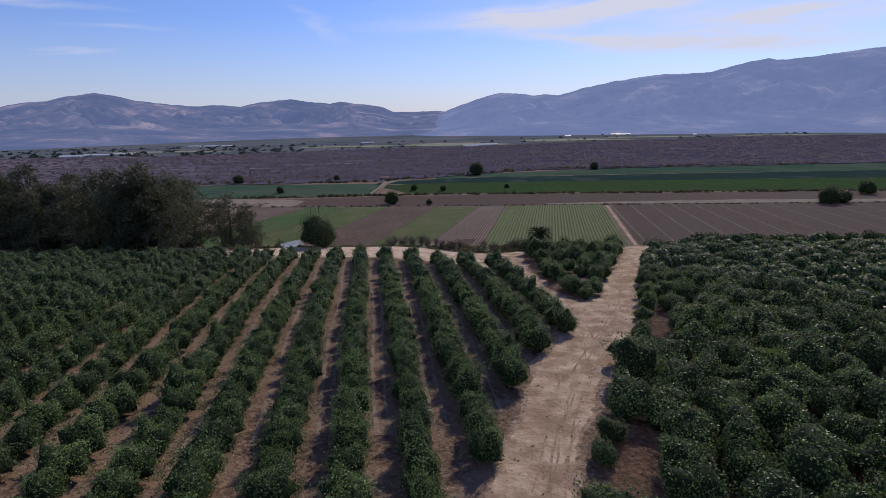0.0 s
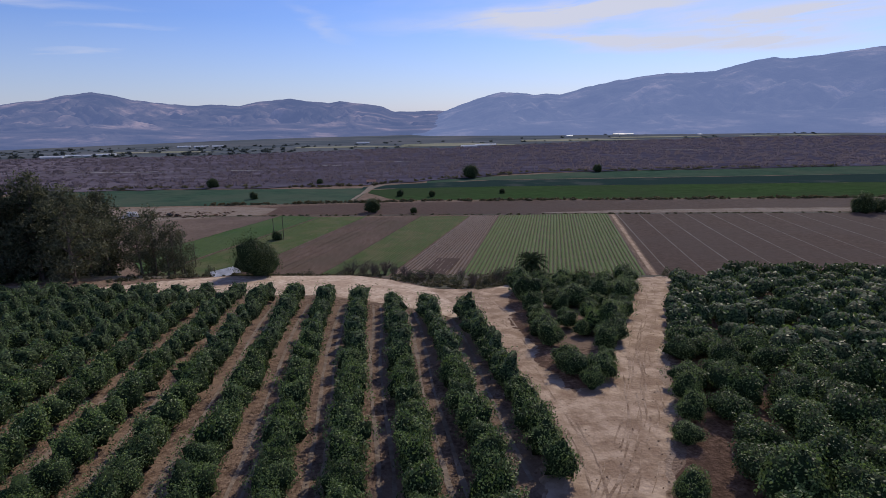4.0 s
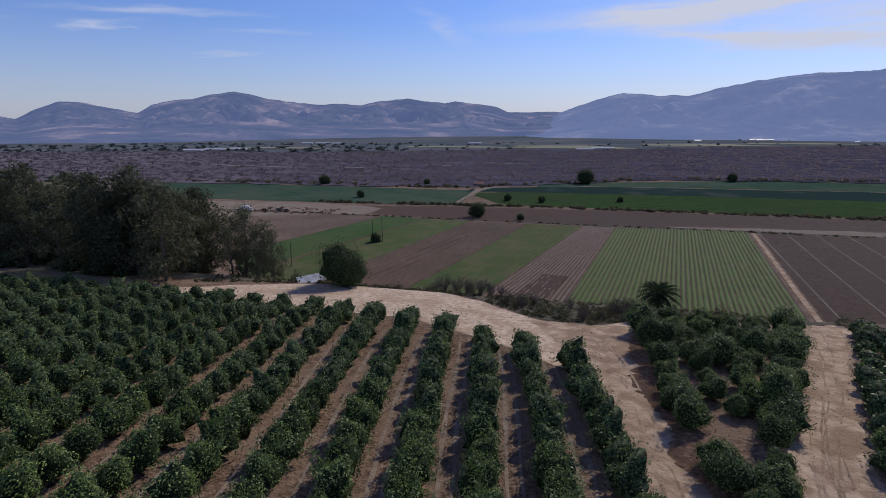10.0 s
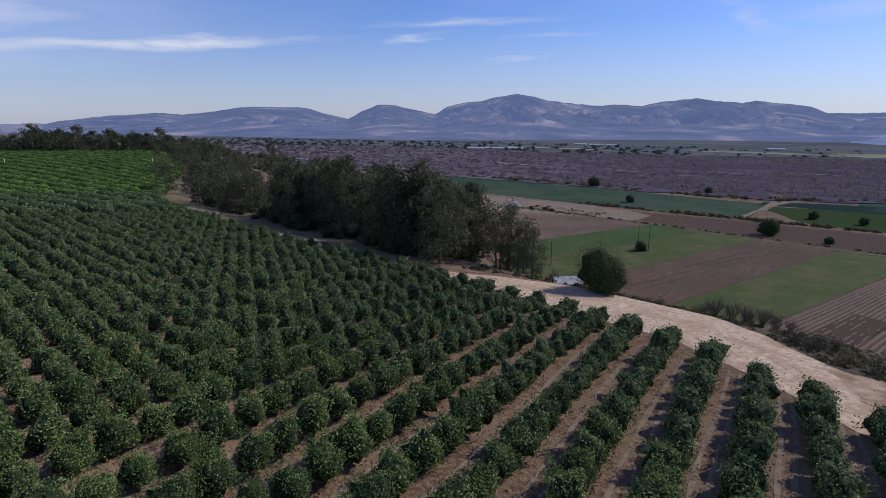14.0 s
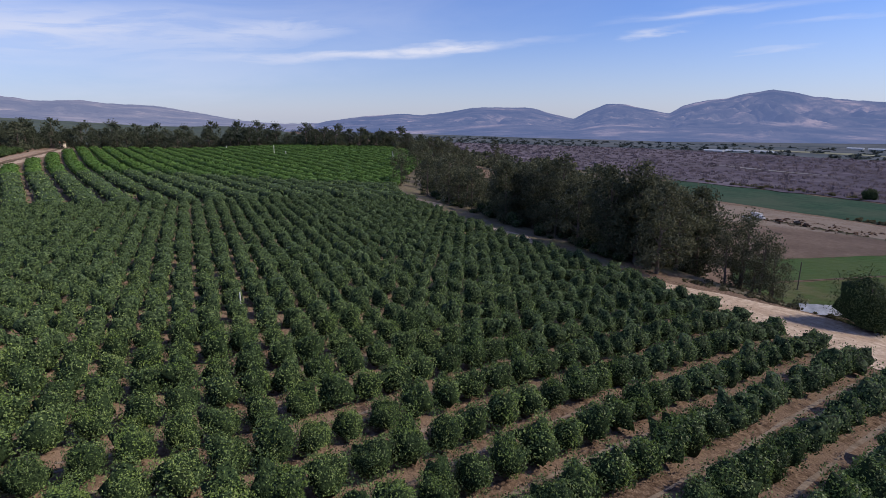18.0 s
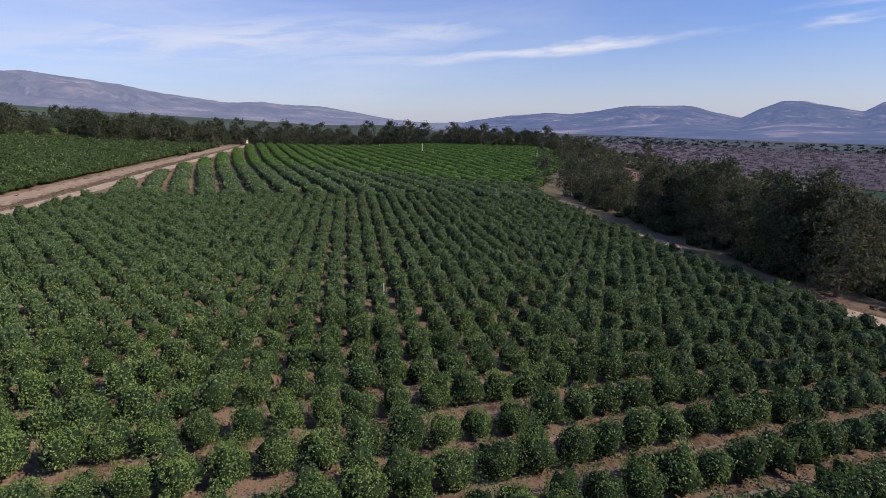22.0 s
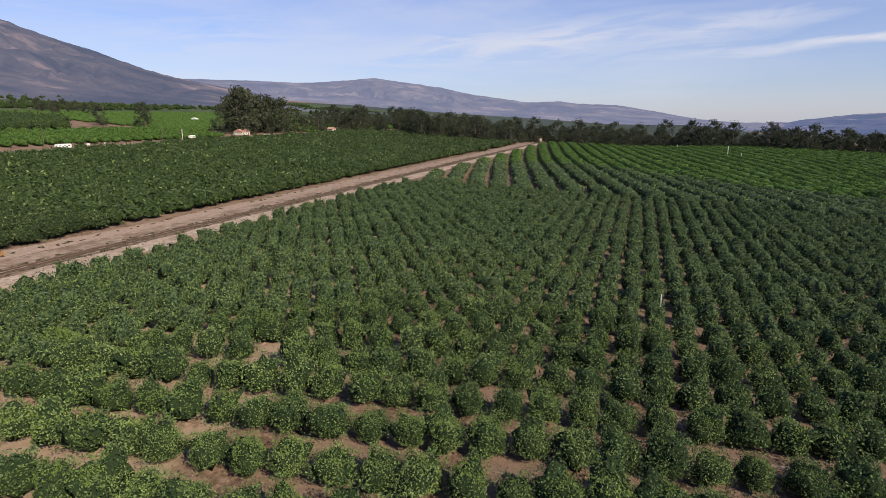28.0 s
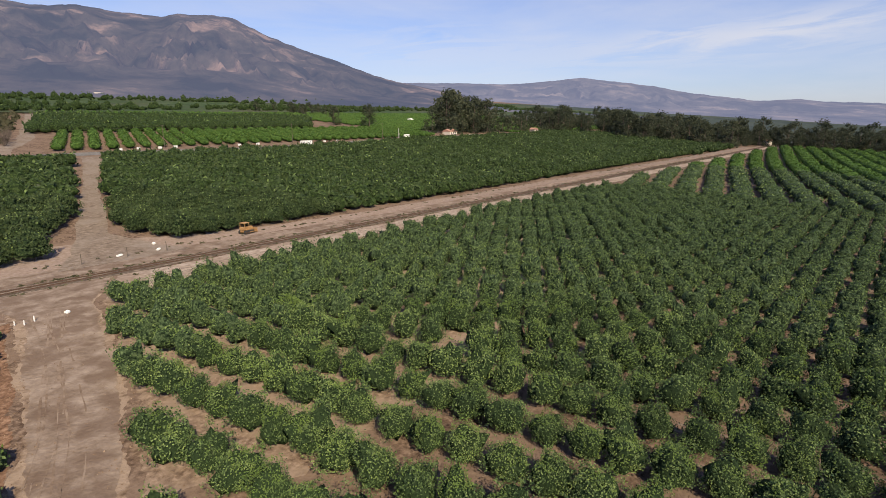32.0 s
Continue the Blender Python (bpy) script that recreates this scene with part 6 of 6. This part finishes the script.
# ---- bulldozer ----
def bulldozer(x, y, turn):
    ob = thing("bulldozer", "old yellow crawler bulldozer with a roll cage parked by the trees", "bulldozer", m=pose(x, y, float(ground_z(x, y)) + 0.03, 0, 0, turn))
    for sy in (-0.95, 0.95):
        bm = bmesh.new()
        prof = [(-1.7, 0.35), (-1.5, 0.08), (1.4, 0.05), (1.75, 0.4), (1.55, 0.85), (1.2, 0.95), (-1.2, 1.0), (-1.6, 0.8)]
        vs = [[bm.verts.new((px, sy + o, pz)) for px, pz in prof] for o in (-0.27, 0.27)]
        bm.faces.new(vs[0]); bm.faces.new(vs[1][::-1])
        for i in range(8):
            bm.faces.new((vs[0][i], vs[1][i], vs[1][(i + 1) % 8], vs[0][(i + 1) % 8]))
        bmesh.ops.recalc_face_normals(bm, faces=bm.faces)
        tr = part("track", (bm, M_STEEL), ob, "dark steel crawler track")
        for k in range(5):
            bm = bmesh.new()
            tube(bm, (-1.2 + k * 0.62, sy - 0.3, 0.4), (-1.2 + k * 0.62, sy + 0.3, 0.4), 0.22, 0.22, 10)
            part("roller", (bm, M_RUST), tr)
    bm = bmesh.new(); box(bm, 0.9, 0, 1.35, 1.9, 1.0, 0.85, 0, 0.1); part("hood", (bm, M_YELLOW), ob)
    bm = bmesh.new(); box(bm, 0.0, 0, 0.75, 3.2, 1.25, 0.5, 0, 0.06); part("chassis", (bm, M_YELLOW), ob)
    bm = bmesh.new(); box(bm, -1.2, 0, 1.45, 0.8, 1.7, 0.75, 0, 0.08); part("fuel_tank", (bm, M_YELLOW), ob)
    bm = bmesh.new(); box(bm, -0.55, 0, 1.4, 0.5, 0.6, 0.5, 0, 0.06); part("seat", (bm, M_RUBBER), ob)
    bm = bmesh.new(); tube(bm, (1.0, 0.2, 1.7), (1.0, 0.2, 2.5), 0.07, 0.06, 8); part("exhaust", (bm, M_RUST), ob)
    for px in (-1.3, 0.15):
        for py in (-0.8, 0.8):
            bm = bmesh.new(); tube(bm, (px, py, 1.2), (px, py, 2.85), 0.08, 0.08, 6); part("cage_post", (bm, M_YELLOW), ob)
    bm = bmesh.new(); box(bm, -0.57, 0, 2.9, 1.9, 1.9, 0.12, 0, 0.04); part("canopy", (bm, M_YELLOW), ob)
    bm = bmesh.new()
    for k in range(6):
        a = radians(-40 + 16 * k)
        box(bm, 2.55 - 0.35 * math.cos(a), 0, 0.72 + 0.75 * math.sin(a), 0.08, 3.1, 0.24, 0, 0.0, 0, -math.degrees(a) * 0.6)
    part("blade", (bm, M_YELLOW), ob, "worn yellow dozer blade")
    for py in (-1.35, 1.35):
        bm = bmesh.new(); box(bm, 1.2, py, 0.5, 2.6, 0.16, 0.22, 0, 0.03); part("push_arm", (bm, M_YELLOW), ob)
    return ob


dx_, dy_ = to_xy(47.3, -13.2)
bulldozer(dx_, dy_, 190)


# ---- vehicles and buildings ----
def wheels(ob, xs, y, r):
    for px in xs:
        for sy in (-y, y):
            bm = bmesh.new(); tube(bm, (px, sy - 0.12, r), (px, sy + 0.12, r), r, r, 14)
            w = part("wheel", (bm, M_RUBBER), ob)
            bm = bmesh.new(); tube(bm, (px, sy - 0.13, r), (px, sy + 0.13, r), r * 0.55, r * 0.55, 10)
            part("rim", (bm, M_STEEL), w)


def box_truck(s, n, turn, label):
    x, y = to_xy(s, n)
    ob = thing("box_truck", label, "truck", m=pose(x, y, float(ground_z(x, y)) + 0.1, 0, 0, turn))
    bm = bmesh.new(); box(bm, -1.3, 0, 2.25, 5.4, 2.4, 2.6, 0, 0.08); part("cargo_box", (bm, M_WHITE), ob)
    bm = bmesh.new(); box(bm, 2.2, 0, 1.6, 1.5, 2.1, 1.5, 0, 0.15); box(bm, 3.3, 0, 1.2, 1.1, 2.0, 0.8, 0, 0.12); part("cab", (bm, M_WHITE), ob)
    bm = bmesh.new(); box(bm, 2.93, 0, 1.95, 0.08, 1.8, 0.6, 0, 0.02); part("windscreen", (bm, M_GLASS), ob)
    bm = bmesh.new(); box(bm, 0.3, 0, 0.75, 6.6, 0.9, 0.25, 0, 0.03); part("frame", (bm, M_STEEL), ob)
    wheels(ob, (-2.6, 2.9), 1.0, 0.48)
    return ob


def camper(s, n, turn, length, label):
    x, y = to_xy(s, n)
    ob = thing("camper_trailer", label, "trailer", "white trailers along the lane", pose(x, y, float(ground_z(x, y)) + 0.1, 0, 0, turn))
    bm = bmesh.new(); box(bm, 0, 0, 1.75, length, 2.4, 2.4, 0, 0.3); part("body", (bm, M_WHITE), ob)
    for k in range(3):
        bm = bmesh.new(); box(bm, -length * 0.3 + k * length * 0.3, 0, 2.05, 0.9, 2.44, 0.6, 0, 0.03); part("window", (bm, M_GLASS), ob)
    wheels(ob, (-0.5, 0.5), 1.05, 0.38)
    return ob


def car(s, n, turn, mat, label):
    x, y = to_xy(s, n)
    ob = thing("car", label, "car", "parked cars", pose(x, y, float(ground_z(x, y)) + 0.1, 0, 0, turn))
    bm = bmesh.new(); box(bm, 0, 0, 0.72, 4.6, 1.8, 0.7, 0, 0.15); part("body", (bm, mat), ob)
    bm = bmesh.new(); box(bm, -0.3, 0, 1.3, 2.5, 1.6, 0.6, 0, 0.2); part("cabin", (bm, M_GLASS), ob)
    bm = bmesh.new(); box(bm, -0.3, 0, 1.6, 2.0, 1.45, 0.08, 0, 0.03); part("roof", (bm, mat), ob)
    wheels(ob, (-1.45, 1.45), 0.85, 0.33)
    return ob


def house(s, n, turn, lx, ly, h, wall, roof, label, doors=True):
    x, y = to_xy(s, n)
    ob = thing("house" if doors else "shed", label, "house" if doors else "shed", "", pose(x, y, float(ground_z(x, y)) - 0.1, 0, 0, turn))
    bm = bmesh.new(); box(bm, 0, 0, h / 2, lx, ly, h, 0, 0.03); part("wall", (bm, wall), ob)
    bm = bmesh.new()
    ov, rise = 0.5, ly * 0.26
    pr = [(-ly / 2 - ov, h - 0.1), (0, h + rise), (ly / 2 + ov, h - 0.1), (ly / 2 + ov, h - 0.3), (-ly / 2 - ov, h - 0.3)]
    a = [bm.verts.new((-lx / 2 - ov, py, pz)) for py, pz in pr]
    b = [bm.verts.new((lx / 2 + ov, py, pz)) for py, pz in pr]
    bm.faces.new(a); bm.faces.new(b[::-1])
    for i in range(5):
        bm.faces.new((a[i], b[i], b[(i + 1) % 5], a[(i + 1) % 5]))
    bmesh.ops.recalc_face_normals(bm, faces=bm.faces)
    part("roof", (bm, roof), ob)
    if doors:
        for k in range(3):
            for sy in (-1, 1):
                bm = bmesh.new(); box(bm, -lx * 0.32 + k * lx * 0.32, sy * (ly / 2 + 0.02), 1.5, 1.1, 0.08, 1.1, 0, 0.01)
                w = part("window", (bm, M_GLASS), ob)
                bm = bmesh.new(); box(bm, -lx * 0.32 + k * lx * 0.32, sy * (ly / 2 + 0.05), 0.9, 1.3, 0.12, 0.1, 0, 0.01)
                part("sill", (bm, M_WHITE), w)
        bm = bmesh.new(); box(bm, lx * 0.45, ly / 2 + 0.03, 1.05, 0.95, 0.08, 2.1, 0, 0.01); part("door", (bm, M_WOOD), ob)
    return ob


LT = math.degrees(RAIL_AZ) + 90
# plain white boxes, added in place of unidentified pale spots along the lane
for s, n in ((84, -197), (93, -198), (104, -197.5), (113, -199), (150, -196), (163, -197), (214, -196), (226, -197)):
    x, y = to_xy(s, n)
    ob = thing("white_box", "small white box at the end of an orchard row", "utility box", "irrigation boxes", pose(x, y, float(ground_z(x, y)), 0, 0, LT + s))
    bm = bmesh.new(); box(bm, 0, 0, 0.55, 1.9, 1.1, 1.1, 0, 0.06); part("body", (bm, M_WHITE), ob)
    bm = bmesh.new(); box(bm, 0, 0, 1.14, 2.05, 1.25, 0.1, 0, 0.03); part("lid", (bm, M_WHITE), ob)
for s, n, l, t in ((190, -184, 8.5, 2), (368, -184, 7.5, -5), (300, -200, 6.0, 12)):
    camper(s, n, LT + t, l, "white camper trailer parked along the lane")
for s, n, t in ((376, -183, 10), (395, -184, 0), (306, -199, 30)):
    car(s, n, LT + t, M_WHITE, "white car parked along the lane")
house(372, -214, LT + 10, 13, 8, 3.0, M_STUCCO, M_ROOF, "pale farmhouse with a pinkish tile roof among trees")
house(478, -366, LT + 25, 8, 6, 2.6, M_WHITE, M_WHITE, "white farm building on the slope")
house(492, -196, LT + 80, 7, 6, 4.5, M_STUCCO, M_ROOF, "pale barn with a reddish roof behind the orchard")
house(655, -3, LT + 70, 6, 6, 5.5, M_STUCCO, M_ROOF, "small pale house where the railway meets the trees")
house(150, -1020, LT, 9, 6, 2.6, M_STUCCO, M_WHITE, "long white barn at the foot of the mountains")
house(310, -900, LT + 15, 20, 10, 4.5, M_WHITE, M_STUCCO, "white packing shed at the foot of the mountains", False)
house(57.5, 561, LT + 5, 7, 5, 2.6, M_STUCCO, M_ROOF, "small hut with a red roof by the river track")
for i, (s, n, l) in enumerate(((640, 941, 34), (612, 965, 40), (584, 992, 30), (585, 1252, 26), (545, 1250, 30), (509, 1249, 22), (-28, 1146, 30), (-61, 1183, 44), (-470, 1670, 50), (-455, 1690, 40), (212, 1336, 30), (-300, 1600, 20), (-640, 1590, 16))):
    house(s, n, LT + 8 + i * 2, l, 7, 2.6, M_WHITE, M_WHITE, "distant long white farm shed across the river", False)
box_truck(170, 399, LT + 175, "white box truck standing in the sandy yard")
for s, n, m, lb in ((160, 402, M_RUST, "rusty old car in the sandy yard"), (152, 405, M_STEEL, "dark pickup in the sandy yard"), (146, 403, M_RUST, "rusty farm vehicle in the sandy yard"), (175, 396, M_WHITE, "white car in the sandy yard")):
    car(s, n, LT + s, m, lb)

# white sheeting on the bank beside the pepper tree
V, sx, sy = [], 14, 8
for i in range(sx):
    for j in range(sy):
        V.append((i * 0.58, j * 0.56, 0.5 + 0.17 * j + 0.04 * i + 0.10 * math.sin(i * 1.1) * math.sin(j * 0.9) + 0.05 * math.sin(i * 2.3 + j)))
ob = thing("lean_to", "lean-to roofed with crumpled white sheeting beside the trees", "shelter", m=pose(-54.0, 189.5, float(ground_z(-52, 192)) - 0.6, 0, 0, 38))
part("roof", quads("roof", V, grid_faces(sx, sy), [M_TARP], smooth_shade=True), ob, "crumpled white plastic sheeting")
for px, py in ((0.1, 0.1), (7.3, 0.1), (0.1, 3.7), (7.3, 3.7)):
    bm = bmesh.new(); tube(bm, (px, py, -1.5), (px, py, 0.45 + 0.30 * py + 0.06 * px), 0.07, 0.06, 6); part("support", (bm, M_WOOD), ob)

# trees at the foot of the southern slopes
rr = random.Random(55)
for i in range(26):
    s, n = rr.uniform(380, 560), rr.uniform(-600, -470)
    x, y = to_xy(s, n)
    stand("slope_tree", wind[i % 4], x, y, rr.uniform(0, 360), rr.uniform(0.55, 0.95), "grey-brown tree in a belt on the green slope", group="trees on the slope")
for i in range(10):
    x, y = to_xy(rr.uniform(20, 52), -215 - 14 * i + rr.uniform(-4, 4))
    place("bare_bush", [("branch_work", twigs[i % 3])], x, y, i * 55, 1.7, "large leafless brush along the dry creek", xy=True, group="creek brush")

# ---- understory, ruts and litter ----
spots = []
for i in range(430):
    s = rb.uniform(90, 540)
    edge = float(np.interp(s, [60, 150, 230, 300, 420, 520], [226, 225, 230, 252, 312, 340]))
    x, y = to_xy(s, edge + 44 * rb.rand() ** 1.5)
    sc = rb.uniform(0.4, 1.15)
    spots.append((x, y, rb.rand() * 6.28, sc, sc * rb.uniform(0.6, 1.5)))
scatter("grove_understory", hedge_t, spots, [M_CANOPY_DARK, M_EUC, M_SCRUB], "tangled dark brush beneath the tall trees", "brush")


def lane_tracks(name, stations, offsets, mat, lift, label, width=0.32, seed=0, frame="yx", gap=1.7):
    """Pairs of wheel ruts that wander along a lane; stations are along, middle."""
    r = random.Random(seed)
    for k, off in enumerate(offsets):
        ph, amp = r.uniform(0, 6), r.uniform(0.4, 1.0)
        for side in (-gap / 2, gap / 2):
            rows = []
            a, b = stations[0][0], stations[-1][0]
            t = a
            while t <= b:
                m = float(np.interp(t, [q[0] for q in stations], [q[1] for q in stations])) + off + side + amp * math.sin(t / 11.0 + ph)
                w = width * r.uniform(0.5, 1.3)
                rows.append((t, m - w / 2 + r.uniform(-0.08, 0.08), m + w / 2))
                t += 1.5
                if len(rows) > 3 and (r.random() < 0.16 or t > b):
                    ribbon(name, rows, mat, lift + 0.004 * k, label, "rut", across=3, step=0.8, wobble=0.07, frame=frame, seed=seed + k)
                    rows = []
                    t += r.uniform(1.0, 7.0)


MID = [(-33, -23), (-13, -17), (5, -11), (16, -6), (45, 4.5), (60, 10.2), (75, 16.3), (87, 23.5), (100, 30), (112, 34.5), (123, 38.5), (140, 46.5), (160, 53.5), (178, 60)]
ribbon("litter_strip", [(108, 24.6, 27.5), (118, 22.9, 27.5), (132, 22.4, 28), (148, 23.2, 28), (164, 25.2, 29)], M_SOIL_DARK, 0.11, "dark reddish leaf litter along the wedge of trees", "litter", frame="yx", step=0.6, wobble=1.3, across=6, seed=89)
lane_tracks("wheel_rut", MID, (2.0, 2.9, 0.4), M_RUT, 0.125, "dark wheel rut pressed into the sandy road", 0.2, 3)
lane_tracks("wheel_rut", [(84, 21.5), (92, 27), (100, 31.5), (110, 34.8), (120, 37.2)], (0.0, 0.9), M_RUT, 0.13, "dark curved tyre mark in the sandy road", 0.18, 21, gap=1.5)
lane_tracks("wheel_rut", [(78, 20), (86, 22), (92, 22.5), (100, 22.4)], (0.0,), M_RUT, 0.135, "dark curved tyre mark at the fork", 0.18, 22, gap=1.5)
lane_tracks("wheel_rut", [(94, 22.5), (123, 20.8), (142, 19.5), (160, 18)], (0.6,), M_RUT, 0.115, "dark wheel rut pressed into the sandy track", 0.3, 8)
lane_tracks("wheel_rut", [(-60, 7.5), (0, 9), (60, 7), (300, 6.5)], (0.0,), M_TRACK, 0.085, "wheel rut on the service road by the railway", 0.3, 9, "sn")
lane_tracks("wheel_rut", [(-60, -6.2), (60, -5.8), (300, -4.8)], (0.0,), M_TRACK, 0.075, "wheel rut on the service road by the railway", 0.3, 10, "sn")
# pale tractor lines between the tree rows
M_LITTER = material("leaf_litter", [(0.0, (0.12, 0.078, 0.052)), (0.6, (0.24, 0.165, 0.115)), (1.0, (0.40, 0.30, 0.22))], 3.0, 3, 0.9, island=0.8)
for k in range(-9, 3):
    q = ROW_0 + ROW_GAP * (k - 0.5)
    rows = []
    for t in range(-70, 34, 3):
        x = q * math.cos(ROW_AZ) - t * math.sin(ROW_AZ) + 0.35 * math.sin(t / 9.0 + k)
        y = 130 + q * math.sin(ROW_AZ) + t * math.cos(ROW_AZ)
        s, n = to_sn(x, y)
        if x < float(np.interp(y, ROAD_Y, ROAD_X)) - 1.0 and n < 203:
            rows.append((y, x - 0.16, x + 0.16))
    if len(rows) > 4:
        for o, w in ((-0.75, 0.16), (0.75, 0.12)):
            ribbon("tractor_line", [(a, b + o - w * 0.6, e + o + w * 0.6) for a, b, e in rows], M_SAND, 0.04, "pale worn tractor line between orchard rows", "rut", across=3, step=1.5, wobble=0.12, frame="yx", seed=70 + k)


def clod(r):
    d_ = unit(r.randn(3, 3))
    v, f = leaf_quads(r, d_ * 0.05 + np.array([0, 0, 0.05]), np.abs(d_) * np.array([0.3, 0.3, 1]), 0.24, 0.15, 0.5)
    v[:, 2] = np.maximum(v[:, 2], 0.02)
    return v, f, np.zeros(len(f), int)


spots = []
for _ in range(15000):
    y = rb.uniform(-30, 178)
    if rb.rand() < 0.04:
        x = float(np.interp(y, [q[0] for q in MID], [q[1] for q in MID])) + rb.randn() * 4.5
    elif rb.rand() < 0.08:
        side = rb.randint(2)
        x = float(np.interp(y, ROADR_Y, ROADR_X)) + rb.randn() * 0.9 if side else float(np.interp(y, ROAD_Y[:-2], ROAD_X[:-2])) + 1.2 + rb.randn() * 0.9
    else:
        x = rb.uniform(-75, 62)
    spots.append((x, y, rb.rand() * 6.28, rb.uniform(0.35, 1.2), rb.uniform(0.5, 1.6)))
scatter("soil_litter", [clod(rb) for _ in range(6)], spots, [M_LITTER], "clods, twigs and fallen leaves on the orchard soil", "litter")

# bright young trees that stand out
for x, y, sc in ((-42.6, -0.4, 1.12), (-54.2, 61.2, 0.66), (42.0, 69.8, 1.1), (27.1, 51.6, 0.9), (36.3, 131.9, 1.05)):
    v, f, idx = crown_data(rng, 3.9, 3.2, 900, 0.40, 0.19, young=0.1)
    idx = np.where((idx == 1) & (np.arange(len(idx)) % 4 > 0), 2, idx)
    plant("citrus_tree", quads("crown", v, f, CITRUS, idx), citrus_trunks[0], (x, y, 0.3, sc * 1.05, sc * 1.08), "citrus tree with fresh yellow-green leaves", "tree", "bright citrus trees")

# power line behind the dark orchard
tops = []
for s in (-60, 25, 107, 190, 272):
    x, y = to_xy(s, -199)
    h = 12.5
    pole("power_pole", x, y, h, 0.17, M_WOOD, "tall wooden power pole along the country lane", 2.2, "power poles")
    tops.append(Vector((x, y, float(ground_z(x, y)) + h - 0.3)))
cables = thing("power_cable", "thin dark power cable strung between poles", "cable", m=Matrix.Translation(tops[0]))
for a, b in zip(tops, tops[1:]):
    bm = bmesh.new()
    pts = [a.lerp(b, k / 10) - Vector((0, 0, 1.6 * 4 * (k / 10) * (1 - k / 10))) - tops[0] for k in range(11)]
    for p, q in zip(pts, pts[1:]):
        tube(bm, p, q, 0.045, 0.045, 4)
    part("span", (bm, M_STEEL), cables)

# grey brush along the dry creek
spots = []
for _ in range(260):
    n = rb.uniform(-500, -200)
    mid_s = float(np.interp(n, [-500, -420, -260, -215, -196], [117, 99, 58, 37, 31]))
    x, y = to_xy(mid_s - 8 - 30 * rb.rand(), n)
    sc = rb.uniform(0.6, 1.8)
    spots.append((x, y, rb.rand() * 6.28, sc, sc * rb.uniform(0.6, 1.5)))
scatter("creek_scrub", [tuft(rb, 1.8, 26, 1.8) for _ in range(4)], spots, [M_SCRUB], "grey dry brush along the creek", "brush")
